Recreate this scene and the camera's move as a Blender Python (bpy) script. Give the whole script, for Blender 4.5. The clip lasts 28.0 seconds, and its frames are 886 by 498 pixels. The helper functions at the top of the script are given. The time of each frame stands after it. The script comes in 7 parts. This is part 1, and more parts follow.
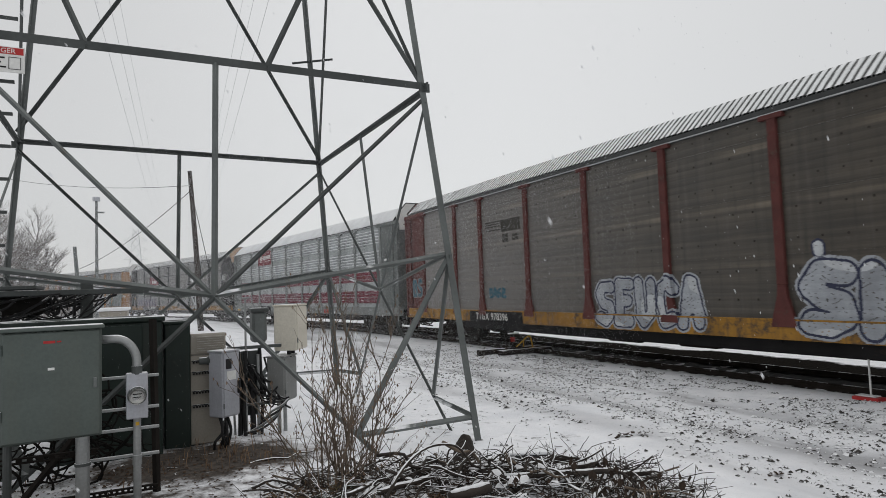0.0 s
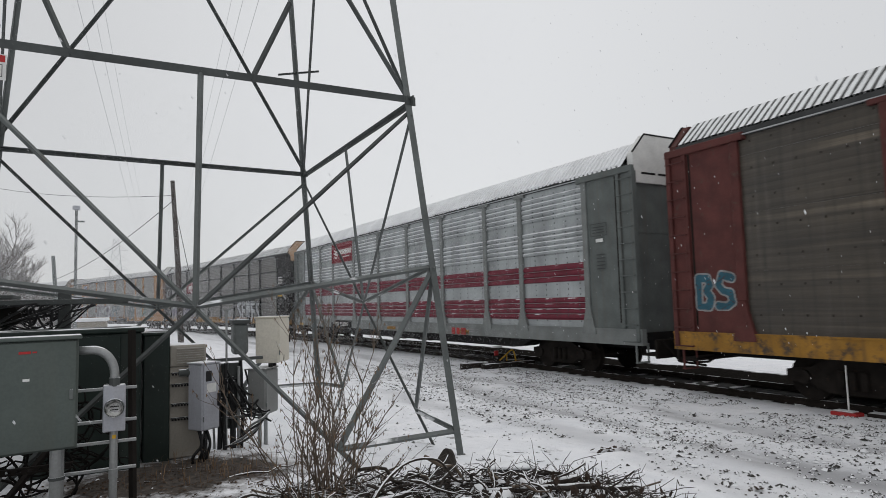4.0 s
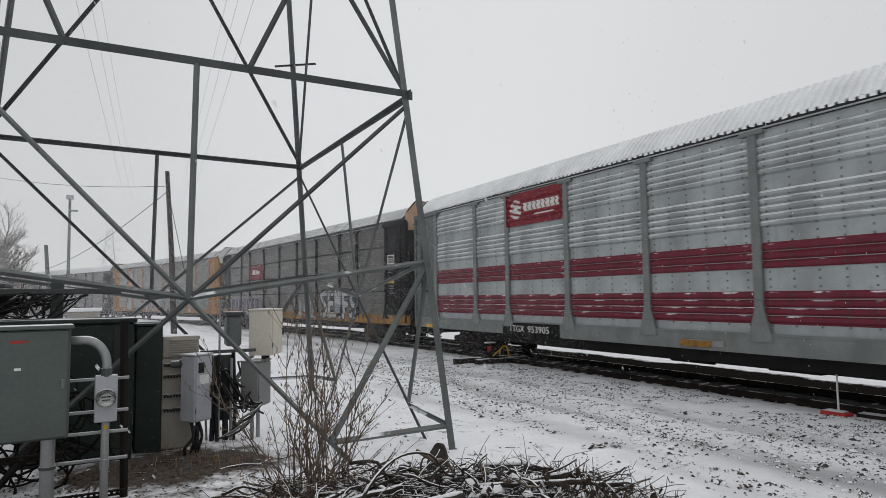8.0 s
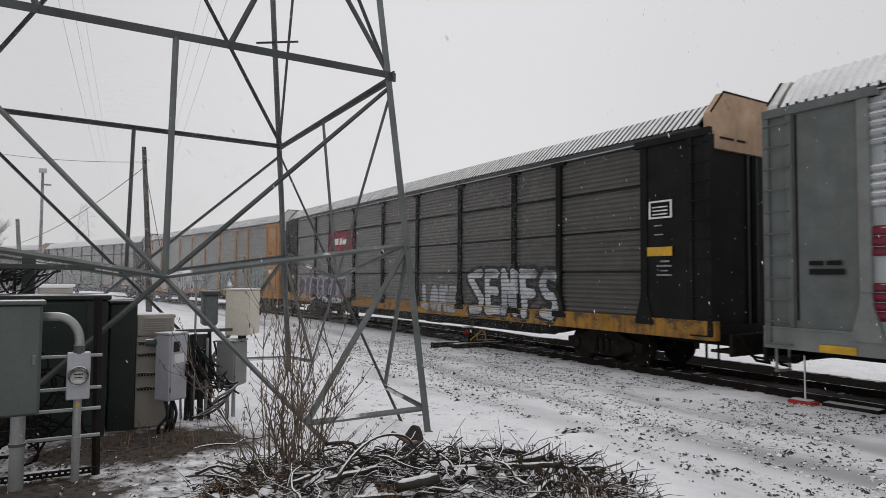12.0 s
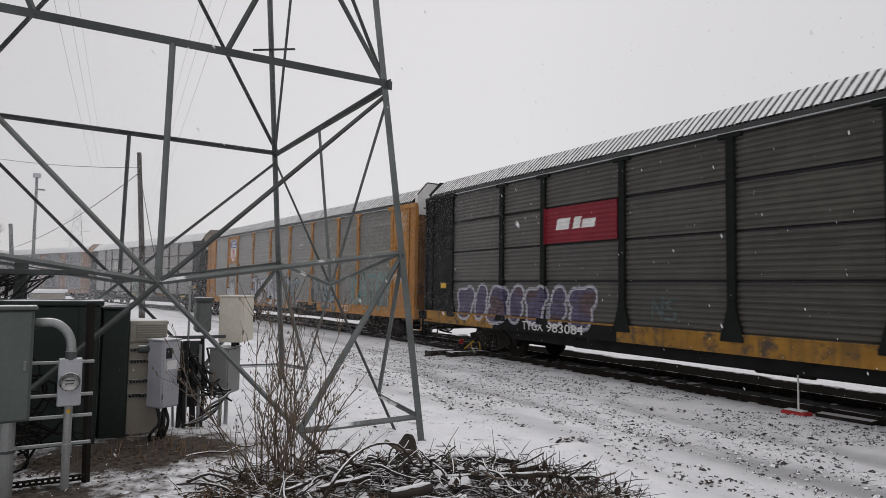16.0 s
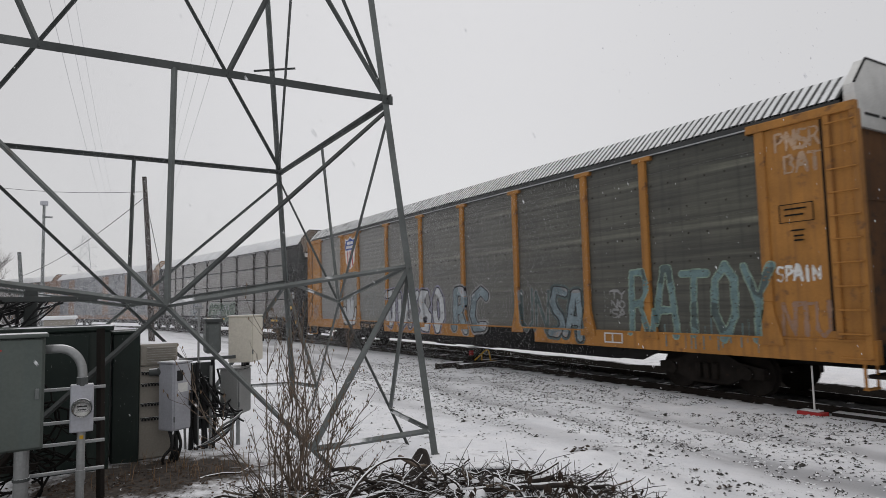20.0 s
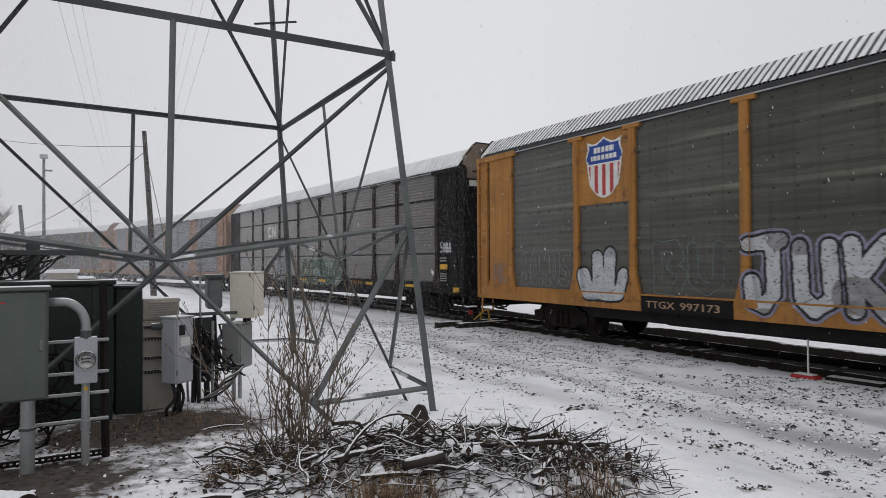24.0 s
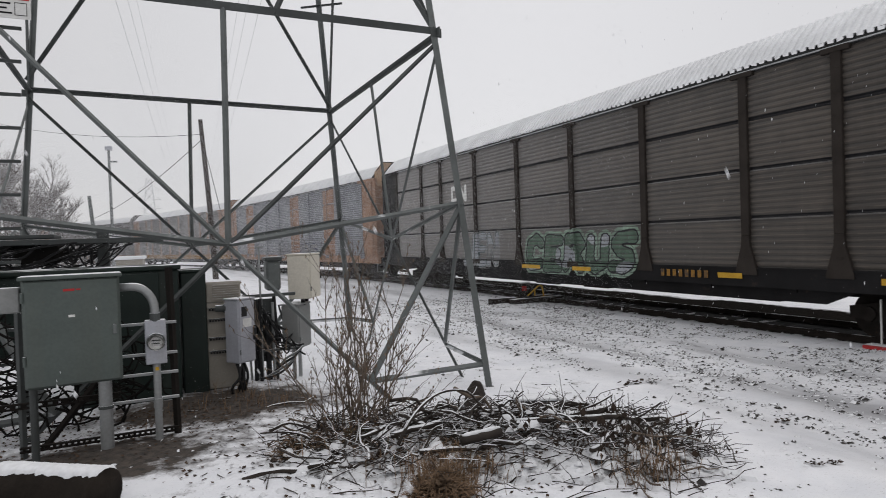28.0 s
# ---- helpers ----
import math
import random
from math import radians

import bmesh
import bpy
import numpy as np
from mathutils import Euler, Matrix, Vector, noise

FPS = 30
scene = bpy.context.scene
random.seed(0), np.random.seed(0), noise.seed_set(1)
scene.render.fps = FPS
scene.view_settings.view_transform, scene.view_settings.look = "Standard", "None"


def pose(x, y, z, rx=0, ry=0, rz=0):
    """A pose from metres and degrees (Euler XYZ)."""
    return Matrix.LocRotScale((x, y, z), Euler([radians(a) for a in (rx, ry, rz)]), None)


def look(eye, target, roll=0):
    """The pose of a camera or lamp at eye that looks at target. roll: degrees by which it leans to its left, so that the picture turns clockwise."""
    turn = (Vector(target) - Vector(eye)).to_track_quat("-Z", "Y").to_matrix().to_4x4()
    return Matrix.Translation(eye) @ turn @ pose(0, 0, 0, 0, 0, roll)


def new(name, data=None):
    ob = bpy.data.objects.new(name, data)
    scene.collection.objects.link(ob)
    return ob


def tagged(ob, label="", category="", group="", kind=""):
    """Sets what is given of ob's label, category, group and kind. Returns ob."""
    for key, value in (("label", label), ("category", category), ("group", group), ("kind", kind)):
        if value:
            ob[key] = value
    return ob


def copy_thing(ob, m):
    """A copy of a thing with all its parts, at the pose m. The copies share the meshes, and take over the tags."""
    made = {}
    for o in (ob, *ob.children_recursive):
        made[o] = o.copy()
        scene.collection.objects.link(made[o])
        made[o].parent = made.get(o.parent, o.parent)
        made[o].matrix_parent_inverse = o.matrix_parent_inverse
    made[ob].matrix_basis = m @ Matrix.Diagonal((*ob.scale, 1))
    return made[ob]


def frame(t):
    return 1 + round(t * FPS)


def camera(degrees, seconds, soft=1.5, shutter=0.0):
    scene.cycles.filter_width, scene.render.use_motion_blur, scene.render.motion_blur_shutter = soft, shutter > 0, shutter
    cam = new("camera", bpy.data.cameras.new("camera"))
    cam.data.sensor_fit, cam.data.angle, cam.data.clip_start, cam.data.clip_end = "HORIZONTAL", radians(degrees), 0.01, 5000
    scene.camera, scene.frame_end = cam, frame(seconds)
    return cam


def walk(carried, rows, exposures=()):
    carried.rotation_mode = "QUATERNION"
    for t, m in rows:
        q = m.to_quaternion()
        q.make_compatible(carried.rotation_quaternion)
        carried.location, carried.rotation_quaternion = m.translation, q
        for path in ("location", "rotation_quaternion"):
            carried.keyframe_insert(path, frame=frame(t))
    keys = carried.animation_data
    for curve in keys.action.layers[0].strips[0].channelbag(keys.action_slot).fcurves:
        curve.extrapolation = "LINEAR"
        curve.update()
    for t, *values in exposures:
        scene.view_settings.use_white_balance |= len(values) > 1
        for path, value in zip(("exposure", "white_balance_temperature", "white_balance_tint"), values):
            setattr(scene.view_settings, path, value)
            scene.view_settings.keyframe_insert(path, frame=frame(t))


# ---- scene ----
# ---- camera: one stand, turned by hand ----
cam = camera(70.0, 28.0, soft=0.75, shutter=0.35)
EYE = (0.0, 0.0, 1.70)
TURNS = (
    (0, 93.55, 2.02, -26.5), (0.5, 93.49, 1.38, -27.16), (1, 92.82, 1.5, -28.04), (1.5, 92.49, 1.21, -29.13),
    (2, 93.61, 1.07, -29.08), (2.5, 93.7, 0.57, -28.98), (3, 93.72, 0.9, -28.66), (3.5, 94.51, 1.44, -28.02),
    (5.5, 94.83, 1.91, -28.17), (6, 95.27, 2.08, -28.39), (6.5, 95.07, 1.81, -28.26), (7, 94.7, 1.25, -28.39),
    (7.5, 94.75, 0.94, -28.31), (8, 94.21, 0.74, -28.5), (8.5, 94.31, 1.04, -28.7), (9, 93.94, 0.83, -29.05),
    (9.5, 94, 0.8, -29.15), (10, 93.77, 0.57, -29.25), (10.5, 93.24, 0.28, -30.16), (11, 93.19, -0.34, -30.74),
    (11.5, 92.83, -0.33, -30), (12, 92.75, -0.49, -30.4), (12.5, 92.74, -0.83, -30.11), (14.5, 93.11, -0.83, -30.76),
    (15, 93, -0.91, -31.44), (15.5, 93.24, -1.17, -31.76), (16, 93.49, -0.89, -30.88), (16.5, 92.97, -0.71, -31.56),
    (17, 92.67, -0.81, -31.45), (17.5, 92.49, -0.88, -32.18), (18, 92.82, -0.45, -32.02), (18.5, 93.46, -0.61, -32.11),
    (19, 94.73, -0.71, -33.03), (19.5, 95.05, -0.29, -30.46), (20, 94.6, 1.22, -30.17), (20.5, 93.09, 0.19, -29.26),
    (21, 92.58, 0.33, -29.03), (21.5, 92.56, 0.33, -29.19), (23.5, 90.82, 0.14, -29.67), (24, 90.96, 0.32, -30.13),
    (24.5, 92.64, -0.68, -31.95), (24.6, 92.49, -0.38, -32.84), (24.7, 91.88, -0.18, -31.52), (24.8, 93.58, -0.02, -29.76),
    (24.9, 94.79, 0.11, -28.03), (25, 95.13, 0.7, -27.23), (25.1, 94.79, 1.89, -25.01), (25.2, 93.06, 1.77, -27),
    (25.3, 91.59, 1.65, -30.39), (25.4, 90.55, 1.31, -28.96), (25.5, 90.94, 1.01, -29.51), (25.6, 88.63, 1.01, -29.16),
    (25.7, 90.13, 0.89, -26.85), (25.8, 89.08, 1.08, -24.51), (25.9, 87.26, 1.37, -25.2), (26, 87.26, 1.55, -25.83),
    (26.1, 87.15, 1.7, -26.5), (26.2, 87.45, 1.83, -27.22), (26.3, 88.12, 1.95, -27.02), (26.5, 89.25, 2.16, -24.6),
    (27, 88.95, 2.54, -23.71), (27.5, 88.37, 2.72, -23.25), (28, 89, 1.95, -25.43))
walk(cam, [(t, pose(*EYE, rx, ry, rz)) for t, rx, ry, rz in TURNS],
     exposures=((0.0, 0.02, 6530, 9), (3.5, 0.02, 6500, 10), (5.5, -0.04, 6320, 7), (7.0, -0.03, 6400, 8), (9.0, 0.02, 6540, 10), (11.0, 0.0, 6540, 9), (12.0, 0.0, 6580, 12), (15.0, 0.0, 6600, 13), (19.0, 0.0, 6600, 13),
                (21.0, -0.08, 6480, 10), (23.5, 0.0, 6450, 11), (26.0, 0.0, 6480, 13), (28.0, 0.05, 6520, 12)))


# ---- overcast sky and a wide soft sun ----
world = bpy.data.worlds.new("sky")
scene.world = world
world.use_nodes = True
wn, wl = world.node_tree.nodes, world.node_tree.links
wn.clear()
w_out = wn.new("ShaderNodeOutputWorld")
w_bg = wn.new("ShaderNodeBackground")
w_sky = wn.new("ShaderNodeTexSky")
w_sky.sky_type = "NISHITA"
w_sky.sun_disc = False
w_sky.sun_elevation, w_sky.sun_rotation = radians(65), radians(73)
w_mul = wn.new("ShaderNodeMix")
w_mul.data_type = "RGBA"
w_mul.inputs[0].default_value = 0.93
w_mul.inputs[7].default_value = (7.62, 7.64, 7.68, 1)
w_bg.inputs[1].default_value = 0.10
wl.new(w_sky.outputs[0], w_mul.inputs[6])
# the cloud is a little brighter round the sun's side of the track
w_co = wn.new("ShaderNodeTexCoord")
w_sep = wn.new("ShaderNodeSeparateXYZ")
w_rng = wn.new("ShaderNodeMapRange")
w_rng.interpolation_type = "SMOOTHSTEP"
for i, v in enumerate((0.06, 0.60, 1.0, 0.85)):
    w_rng.inputs[i + 1].default_value = v
w_tone = wn.new("ShaderNodeVectorMath")
w_tone.operation = "SCALE"
wl.new(w_co.outputs["Generated"], w_sep.inputs[0])
w_off = wn.new("ShaderNodeMath")
w_off.operation = "SUBTRACT"
w_off.inputs[1].default_value = 0.42
w_abs = wn.new("ShaderNodeMath")
w_abs.operation = "ABSOLUTE"
wl.new(w_sep.outputs[0], w_off.inputs[0])
wl.new(w_off.outputs[0], w_abs.inputs[0])
wl.new(w_abs.outputs[0], w_rng.inputs[0])
wl.new(w_mul.outputs[2], w_tone.inputs[0])
wl.new(w_rng.outputs[0], w_tone.inputs["Scale"])
wl.new(w_tone.outputs[0], w_bg.inputs[0])
wl.new(w_bg.outputs[0], w_out.inputs[0])
sun_data = bpy.data.lights.new("sun", "SUN")
sun_data.energy, sun_data.angle, sun_data.color = 0.6, radians(60), (1.0, 0.98, 0.95)
sun = new("sun", sun_data)
sun.matrix_world = look((26, 8, 60), (0, 0, 0))

# ---- mesh helpers ----
class Shape:
    """Gathers vertices and faces of one mesh; each face keeps a material slot."""

    def __init__(self):
        self.v, self.f, self.m = [], [], []

    def add(self, verts, faces, slot=0):
        n = len(self.v)
        self.v += [tuple(p) for p in verts]
        self.f += [tuple(i + n for i in fc) for fc in faces]
        self.m += [slot] * len(faces)
        return self

    def box(self, lo, hi, slot=0, turn=None, bevel=0.0):
        (a, b, c), (d, e, g) = lo, hi
        if bevel > 0:
            k = bevel
            ring = lambda z, q: [(a + q, b + k, z), (a + k, b + q, z), (d - k, b + q, z), (d - q, b + k, z), (d - q, e - k, z), (d - k, e - q, z), (a + k, e - q, z), (a + q, e - k, z)]
            vs = ring(c, k * 0.7) + ring(c + k, 0) + ring(g - k, 0) + ring(g, k * 0.7)
            fs = [tuple(range(7, -1, -1)), tuple(range(24, 32))]
            for lv in range(3):
                for i in range(8):
                    j = (i + 1) % 8
                    fs.append((lv * 8 + i, lv * 8 + j, lv * 8 + 8 + j, lv * 8 + 8 + i))
        else:
            vs = [(a, b, c), (d, b, c), (d, e, c), (a, e, c), (a, b, g), (d, b, g), (d, e, g), (a, e, g)]
            fs = [(0, 3, 2, 1), (4, 5, 6, 7), (0, 1, 5, 4), (1, 2, 6, 5), (2, 3, 7, 6), (3, 0, 4, 7)]
        if turn is not None:
            vs = [tuple(turn @ Vector(p)) for p in vs]
        return self.add(vs, fs, slot)

    def tube(self, pts, radii, sides=8, slot=0, caps=True):
        pts = [Vector(p) for p in pts]
        if not hasattr(radii, "__len__"):
            radii = [radii] * len(pts)
        vs, fs, ref = [], [], None
        for i, p in enumerate(pts):
            d = (pts[min(i + 1, len(pts) - 1)] - pts[max(i - 1, 0)])
            d = d.normalized() if d.length > 1e-9 else Vector((0, 0, 1))
            if ref is None:
                ref = d.orthogonal().normalized()
            ref = (ref - d * ref.dot(d))
            ref = ref.normalized() if ref.length > 1e-6 else d.orthogonal().normalized()
            o = d.cross(ref)
            for k in range(sides):
                an = 2 * math.pi * k / sides
                vs.append(tuple(p + (ref * math.cos(an) + o * math.sin(an)) * radii[i]))
        for i in range(len(pts) - 1):
            for k in range(sides):
                k2 = (k + 1) % sides
                fs.append((i * sides + k, i * sides + k2, (i + 1) * sides + k2, (i + 1) * sides + k))
        if caps:
            fs.append(tuple(range(sides - 1, -1, -1)))
            fs.append(tuple((len(pts) - 1) * sides + k for k in range(sides)))
        return self.add(vs, fs, slot)

    def angle(self, a, b, w, th, inward, slot=0):
        """A rolled steel angle from a to b; the two legs open towards inward."""
        a, b = Vector(a), Vector(b)
        d = (b - a).normalized()
        n = Vector(inward) - d * Vector(inward).dot(d)
        n = n.normalized() if n.length > 1e-6 else d.orthogonal().normalized()
        o = d.cross(n)
        p, q = (n + o).normalized(), (n - o).normalized()
        prof = [p * 0, p * w, p * w + q * th, p * th + q * th, p * th + q * w, q * w]
        vs = [tuple(a + c) for c in prof] + [tuple(b + c) for c in prof]
        fs = [(i, (i + 1) % 6, 6 + (i + 1) % 6, 6 + i) for i in range(6)] + [(5, 4, 3, 0), (3, 2, 1, 0), (6, 9, 10, 11), (6, 7, 8, 9)]
        return self.add(vs, fs, slot)

    def prism(self, outline, lo, hi, axis="x", slot=0):
        """A closed outline (pairs) pushed from lo to hi along an axis."""
        put = {"x": lambda p, t: (t, p[0], p[1]), "y": lambda p, t: (p[0], t, p[1]), "z": lambda p, t: (p[0], p[1], t)}[axis]
        n = len(outline)
        vs = [put(p, lo) for p in outline] + [put(p, hi) for p in outline]
        fs = [(i, (i + 1) % n, n + (i + 1) % n, n + i) for i in range(n)] + [tuple(range(n - 1, -1, -1)), tuple(range(n, 2 * n))]
        return self.add(vs, fs, slot)

    def mesh(self, name, mats, smooth=False):
        me = bpy.data.meshes.new(name)
        me.from_pydata(self.v, [], self.f)
        for mt in (mats if isinstance(mats, (list, tuple)) else [mats]):
            me.materials.append(mt)
        if any(self.m):
            me.polygons.foreach_set("material_index", self.m)
        if smooth:
            me.polygons.foreach_set("use_smooth", [True] * len(me.polygons))
        me.update()
        bm = bmesh.new()
        bm.from_mesh(me)
        bmesh.ops.recalc_face_normals(bm, faces=bm.faces)
        bm.to_mesh(me)
        bm.free()
        return me


def thing(name, label, category, at=(0, 0, 0), group="", kind="", turn=0.0):
    ob = new(name)
    ob.empty_display_size = 0.2
    ob.matrix_basis = pose(*at, 0, 0, turn)
    return tagged(ob, label, category, group, kind)


def part(name, shape, mats, parent, label="", smooth=False, m=None):
    me = shape if isinstance(shape, bpy.types.Mesh) else shape.mesh(name, mats, smooth)
    ob = new(name, me)
    ob.parent = parent
    if m is not None:
        ob.matrix_basis = m
    return tagged(ob, label) if label else ob


def solo(name, shape, mats, label, category, group="", kind="", smooth=False, m=None):
    ob = new(name, shape.mesh(name, mats, smooth))
    if m is not None:
        ob.matrix_basis = m
    return tagged(ob, label, category, group, kind)


# ---- materials ----
def paint(name, base, rough=0.6, metal=0.0, var=0.25, scale=3.0, fine=40.0, bump=0.15, dirt=None, dirt_amount=0.0,
          streak=0.0, snow=0.0, spread=0.0, spec=0.3, grooves=0.0, courses=0.0, plaid=0.0, grazing_sheen=0.0):
    """A weathered surface: two scales of tone, optional dirt patches, upright streaks, and snow lying on what faces up."""
    mt = bpy.data.materials.new(name)
    mt.use_nodes = True
    nt = mt.node_tree
    nd, ln = nt.nodes, nt.links
    bs = nd["Principled BSDF"]
    bs.inputs["Roughness"].default_value, bs.inputs["Metallic"].default_value = rough, metal
    bs.inputs["Specular IOR Level"].default_value = spec
    # Sheen pales sheets seen at a slant, in place of thicker snow haze.
    bs.inputs["Sheen Weight"].default_value, bs.inputs["Sheen Roughness"].default_value = grazing_sheen, 0.45
    co = nd.new("ShaderNodeTexCoord")
    big = nd.new("ShaderNodeTexNoise")
    big.inputs["Scale"].default_value, big.inputs["Detail"].default_value = scale, 6
    ln.new(co.outputs["Object"], big.inputs["Vector"])
    small = nd.new("ShaderNodeTexNoise")
    small.inputs["Scale"].default_value, small.inputs["Detail"].default_value = fine, 4
    ln.new(co.outputs["Object"], small.inputs["Vector"])

    def mix(kind, fac, a, b):
        mx = nd.new("ShaderNodeMix")
        mx.data_type, mx.blend_type = "RGBA", kind
        for sock, val in ((mx.inputs[0], fac), (mx.inputs[6], a), (mx.inputs[7], b)):
            if isinstance(val, bpy.types.NodeSocket):
                ln.new(val, sock)
            elif isinstance(val, (int, float)):
                sock.default_value = val
            else:
                sock.default_value = (*val[:3], 1)
        return mx.outputs[2]

    def ramp(val, lo, hi):
        mr = nd.new("ShaderNodeMapRange")
        mr.inputs[1].default_value, mr.inputs[2].default_value = lo, hi
        ln.new(val, mr.inputs[0])
        return mr.outputs[0]

    dark = [c * (1 - var) for c in base]
    light = [min(1, c * (1 + var * 0.8)) for c in base]
    col = mix("MIX", ramp(big.outputs[0], 0.3, 0.7), dark, light)
    col = mix("MULTIPLY", 0.5, col, mix("MIX", ramp(small.outputs[0], 0.35, 0.65), (0.78, 0.78, 0.78), (1, 1, 1)))
    if streak:
        mp = nd.new("ShaderNodeMapping")
        mp.inputs["Scale"].default_value = (9, 9, 0.35)
        ln.new(co.outputs["Object"], mp.inputs[0])
        sn = nd.new("ShaderNodeTexNoise")
        sn.inputs["Scale"].default_value, sn.inputs["Detail"].default_value = 1.0, 5
        ln.new(mp.outputs[0], sn.inputs["Vector"])
        mu = nd.new("ShaderNodeMath")
        mu.operation = "MULTIPLY"
        mu.inputs[1].default_value = streak
        ln.new(ramp(sn.outputs[0], 0.5, 0.72), mu.inputs[0])
        col = mix("MIX", mu.outputs[0], col, dirt or (0.06, 0.05, 0.04))
    # Level bands of random tone mimic reflections off the ribs.
    if courses:
        mc = nd.new("ShaderNodeMapping")
        mc.inputs["Scale"].default_value = (0.35, 0.35, 11)
        ln.new(co.outputs["Object"], mc.inputs[0])
        cn = nd.new("ShaderNodeTexNoise")
        cn.inputs["Scale"].default_value, cn.inputs["Detail"].default_value, cn.inputs["Roughness"].default_value = 1.0, 4, 0.65
        ln.new(mc.outputs[0], cn.inputs["Vector"])
        col = mix("MULTIPLY", 1.0, col, mix("MIX", ramp(cn.outputs[0], 0.34, 0.66), [1 - courses] * 3, [1 + courses] * 3))
    # Grime and rib shading in the colour: darker valleys, crests paled like highlights.
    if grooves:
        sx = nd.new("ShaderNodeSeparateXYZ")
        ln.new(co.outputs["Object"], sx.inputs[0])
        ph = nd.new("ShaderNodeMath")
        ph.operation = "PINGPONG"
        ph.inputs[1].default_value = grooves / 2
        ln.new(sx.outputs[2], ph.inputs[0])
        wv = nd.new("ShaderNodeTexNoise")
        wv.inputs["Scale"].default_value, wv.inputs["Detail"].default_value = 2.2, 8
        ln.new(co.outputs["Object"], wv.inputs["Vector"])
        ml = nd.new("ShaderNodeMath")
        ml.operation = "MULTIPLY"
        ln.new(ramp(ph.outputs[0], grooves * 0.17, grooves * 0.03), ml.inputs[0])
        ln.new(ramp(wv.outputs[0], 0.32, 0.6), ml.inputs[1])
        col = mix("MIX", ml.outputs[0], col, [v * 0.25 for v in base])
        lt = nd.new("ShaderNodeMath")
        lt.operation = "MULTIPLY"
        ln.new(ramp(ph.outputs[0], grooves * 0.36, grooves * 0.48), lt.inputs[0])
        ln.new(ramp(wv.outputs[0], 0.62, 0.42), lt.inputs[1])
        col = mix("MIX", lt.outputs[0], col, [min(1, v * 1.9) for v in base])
    if plaid:
        # upright seams with run-down grime, and pale bands along the lap joints
        px = nd.new("ShaderNodeSeparateXYZ")
        ln.new(co.outputs["Object"], px.inputs[0])
        for axis, period, lo, hi, tone, grain in ((1, 0.46, 0.055, 0.015, 0.62, (2.0, 9.0, 1.2)), (1, 0.23, 0.03, 0.0, 0.75, (2.0, 7.0, 1.6)), (2, 1.16, 0.075, 0.045, 2.6, (1.0, 0.45, 0.7))):
            fold = nd.new("ShaderNodeMath")
            fold.operation = "PINGPONG"
            fold.inputs[1].default_value = period / 2
            ln.new(px.outputs[axis], fold.inputs[0])
            gm = nd.new("ShaderNodeMapping")
            gm.inputs["Scale"].default_value = grain
            ln.new(co.outputs["Object"], gm.inputs[0])
            gn_ = nd.new("ShaderNodeTexNoise")
            gn_.inputs["Scale"].default_value, gn_.inputs["Detail"].default_value = 1.0, 5
            ln.new(gm.outputs[0], gn_.inputs["Vector"])
            fac = nd.new("ShaderNodeMath")
            fac.operation = "MULTIPLY"
            ln.new(ramp(fold.outputs[0], lo, hi), fac.inputs[0])
            ln.new(ramp(gn_.outputs[0], 0.42, 0.66), fac.inputs[1])
            am = nd.new("ShaderNodeMath")
            am.operation = "MULTIPLY"
            am.inputs[1].default_value = plaid
            ln.new(fac.outputs[0], am.inputs[0])
            col = mix("MULTIPLY", am.outputs[0], col, [tone] * 3)
    if dirt and dirt_amount:
        dn = nd.new("ShaderNodeTexNoise")
        dn.inputs["Scale"].default_value, dn.inputs["Detail"].default_value, dn.inputs["Roughness"].default_value = scale * 2.3, 8, 0.7
        ln.new(co.outputs["Object"], dn.inputs["Vector"])
        lo = 0.72 - 0.4 * dirt_amount
        col = mix("MIX", ramp(dn.outputs[0], lo, lo + 0.12), col, dirt)
    if spread:
        oi = nd.new("ShaderNodeObjectInfo")
        hs = nd.new("ShaderNodeHueSaturation")
        ln.new(col, hs.inputs["Color"])
        mr = nd.new("ShaderNodeMapRange")
        mr.inputs[3].default_value, mr.inputs[4].default_value = 1 - spread, 1 + spread
        ln.new(oi.outputs["Random"], mr.inputs[0])
        ln.new(mr.outputs[0], hs.inputs["Value"])
        col = hs.outputs[0]
    if snow:
        ge = nd.new("ShaderNodeNewGeometry")
        sp = nd.new("ShaderNodeSeparateXYZ")
        ln.new(ge.outputs["Normal"], sp.inputs[0])
        ad = nd.new("ShaderNodeMath")
        ad.operation = "MULTIPLY_ADD"
        ad.inputs[1].default_value, ad.inputs[2].default_value = 0.9, -0.45
        ln.new(big.outputs[0], ad.inputs[0])
        su = nd.new("ShaderNodeMath")
        ln.new(sp.outputs[2], su.inputs[0])
        ln.new(ad.outputs[0], su.inputs[1])
        col = mix("MIX", ramp(su.outputs[0], 1.0 - snow, 1.06 - snow), col, (0.80, 0.81, 0.83))
    ln.new(col, bs.inputs["Base Color"])
    if bump:
        bp = nd.new("ShaderNodeBump")
        bp.inputs["Strength"].default_value, bp.inputs["Distance"].default_value = bump, 0.01
        ln.new(small.outputs[0], bp.inputs["Height"])
        ln.new(bp.outputs[0], bs.inputs["Normal"])
    return mt


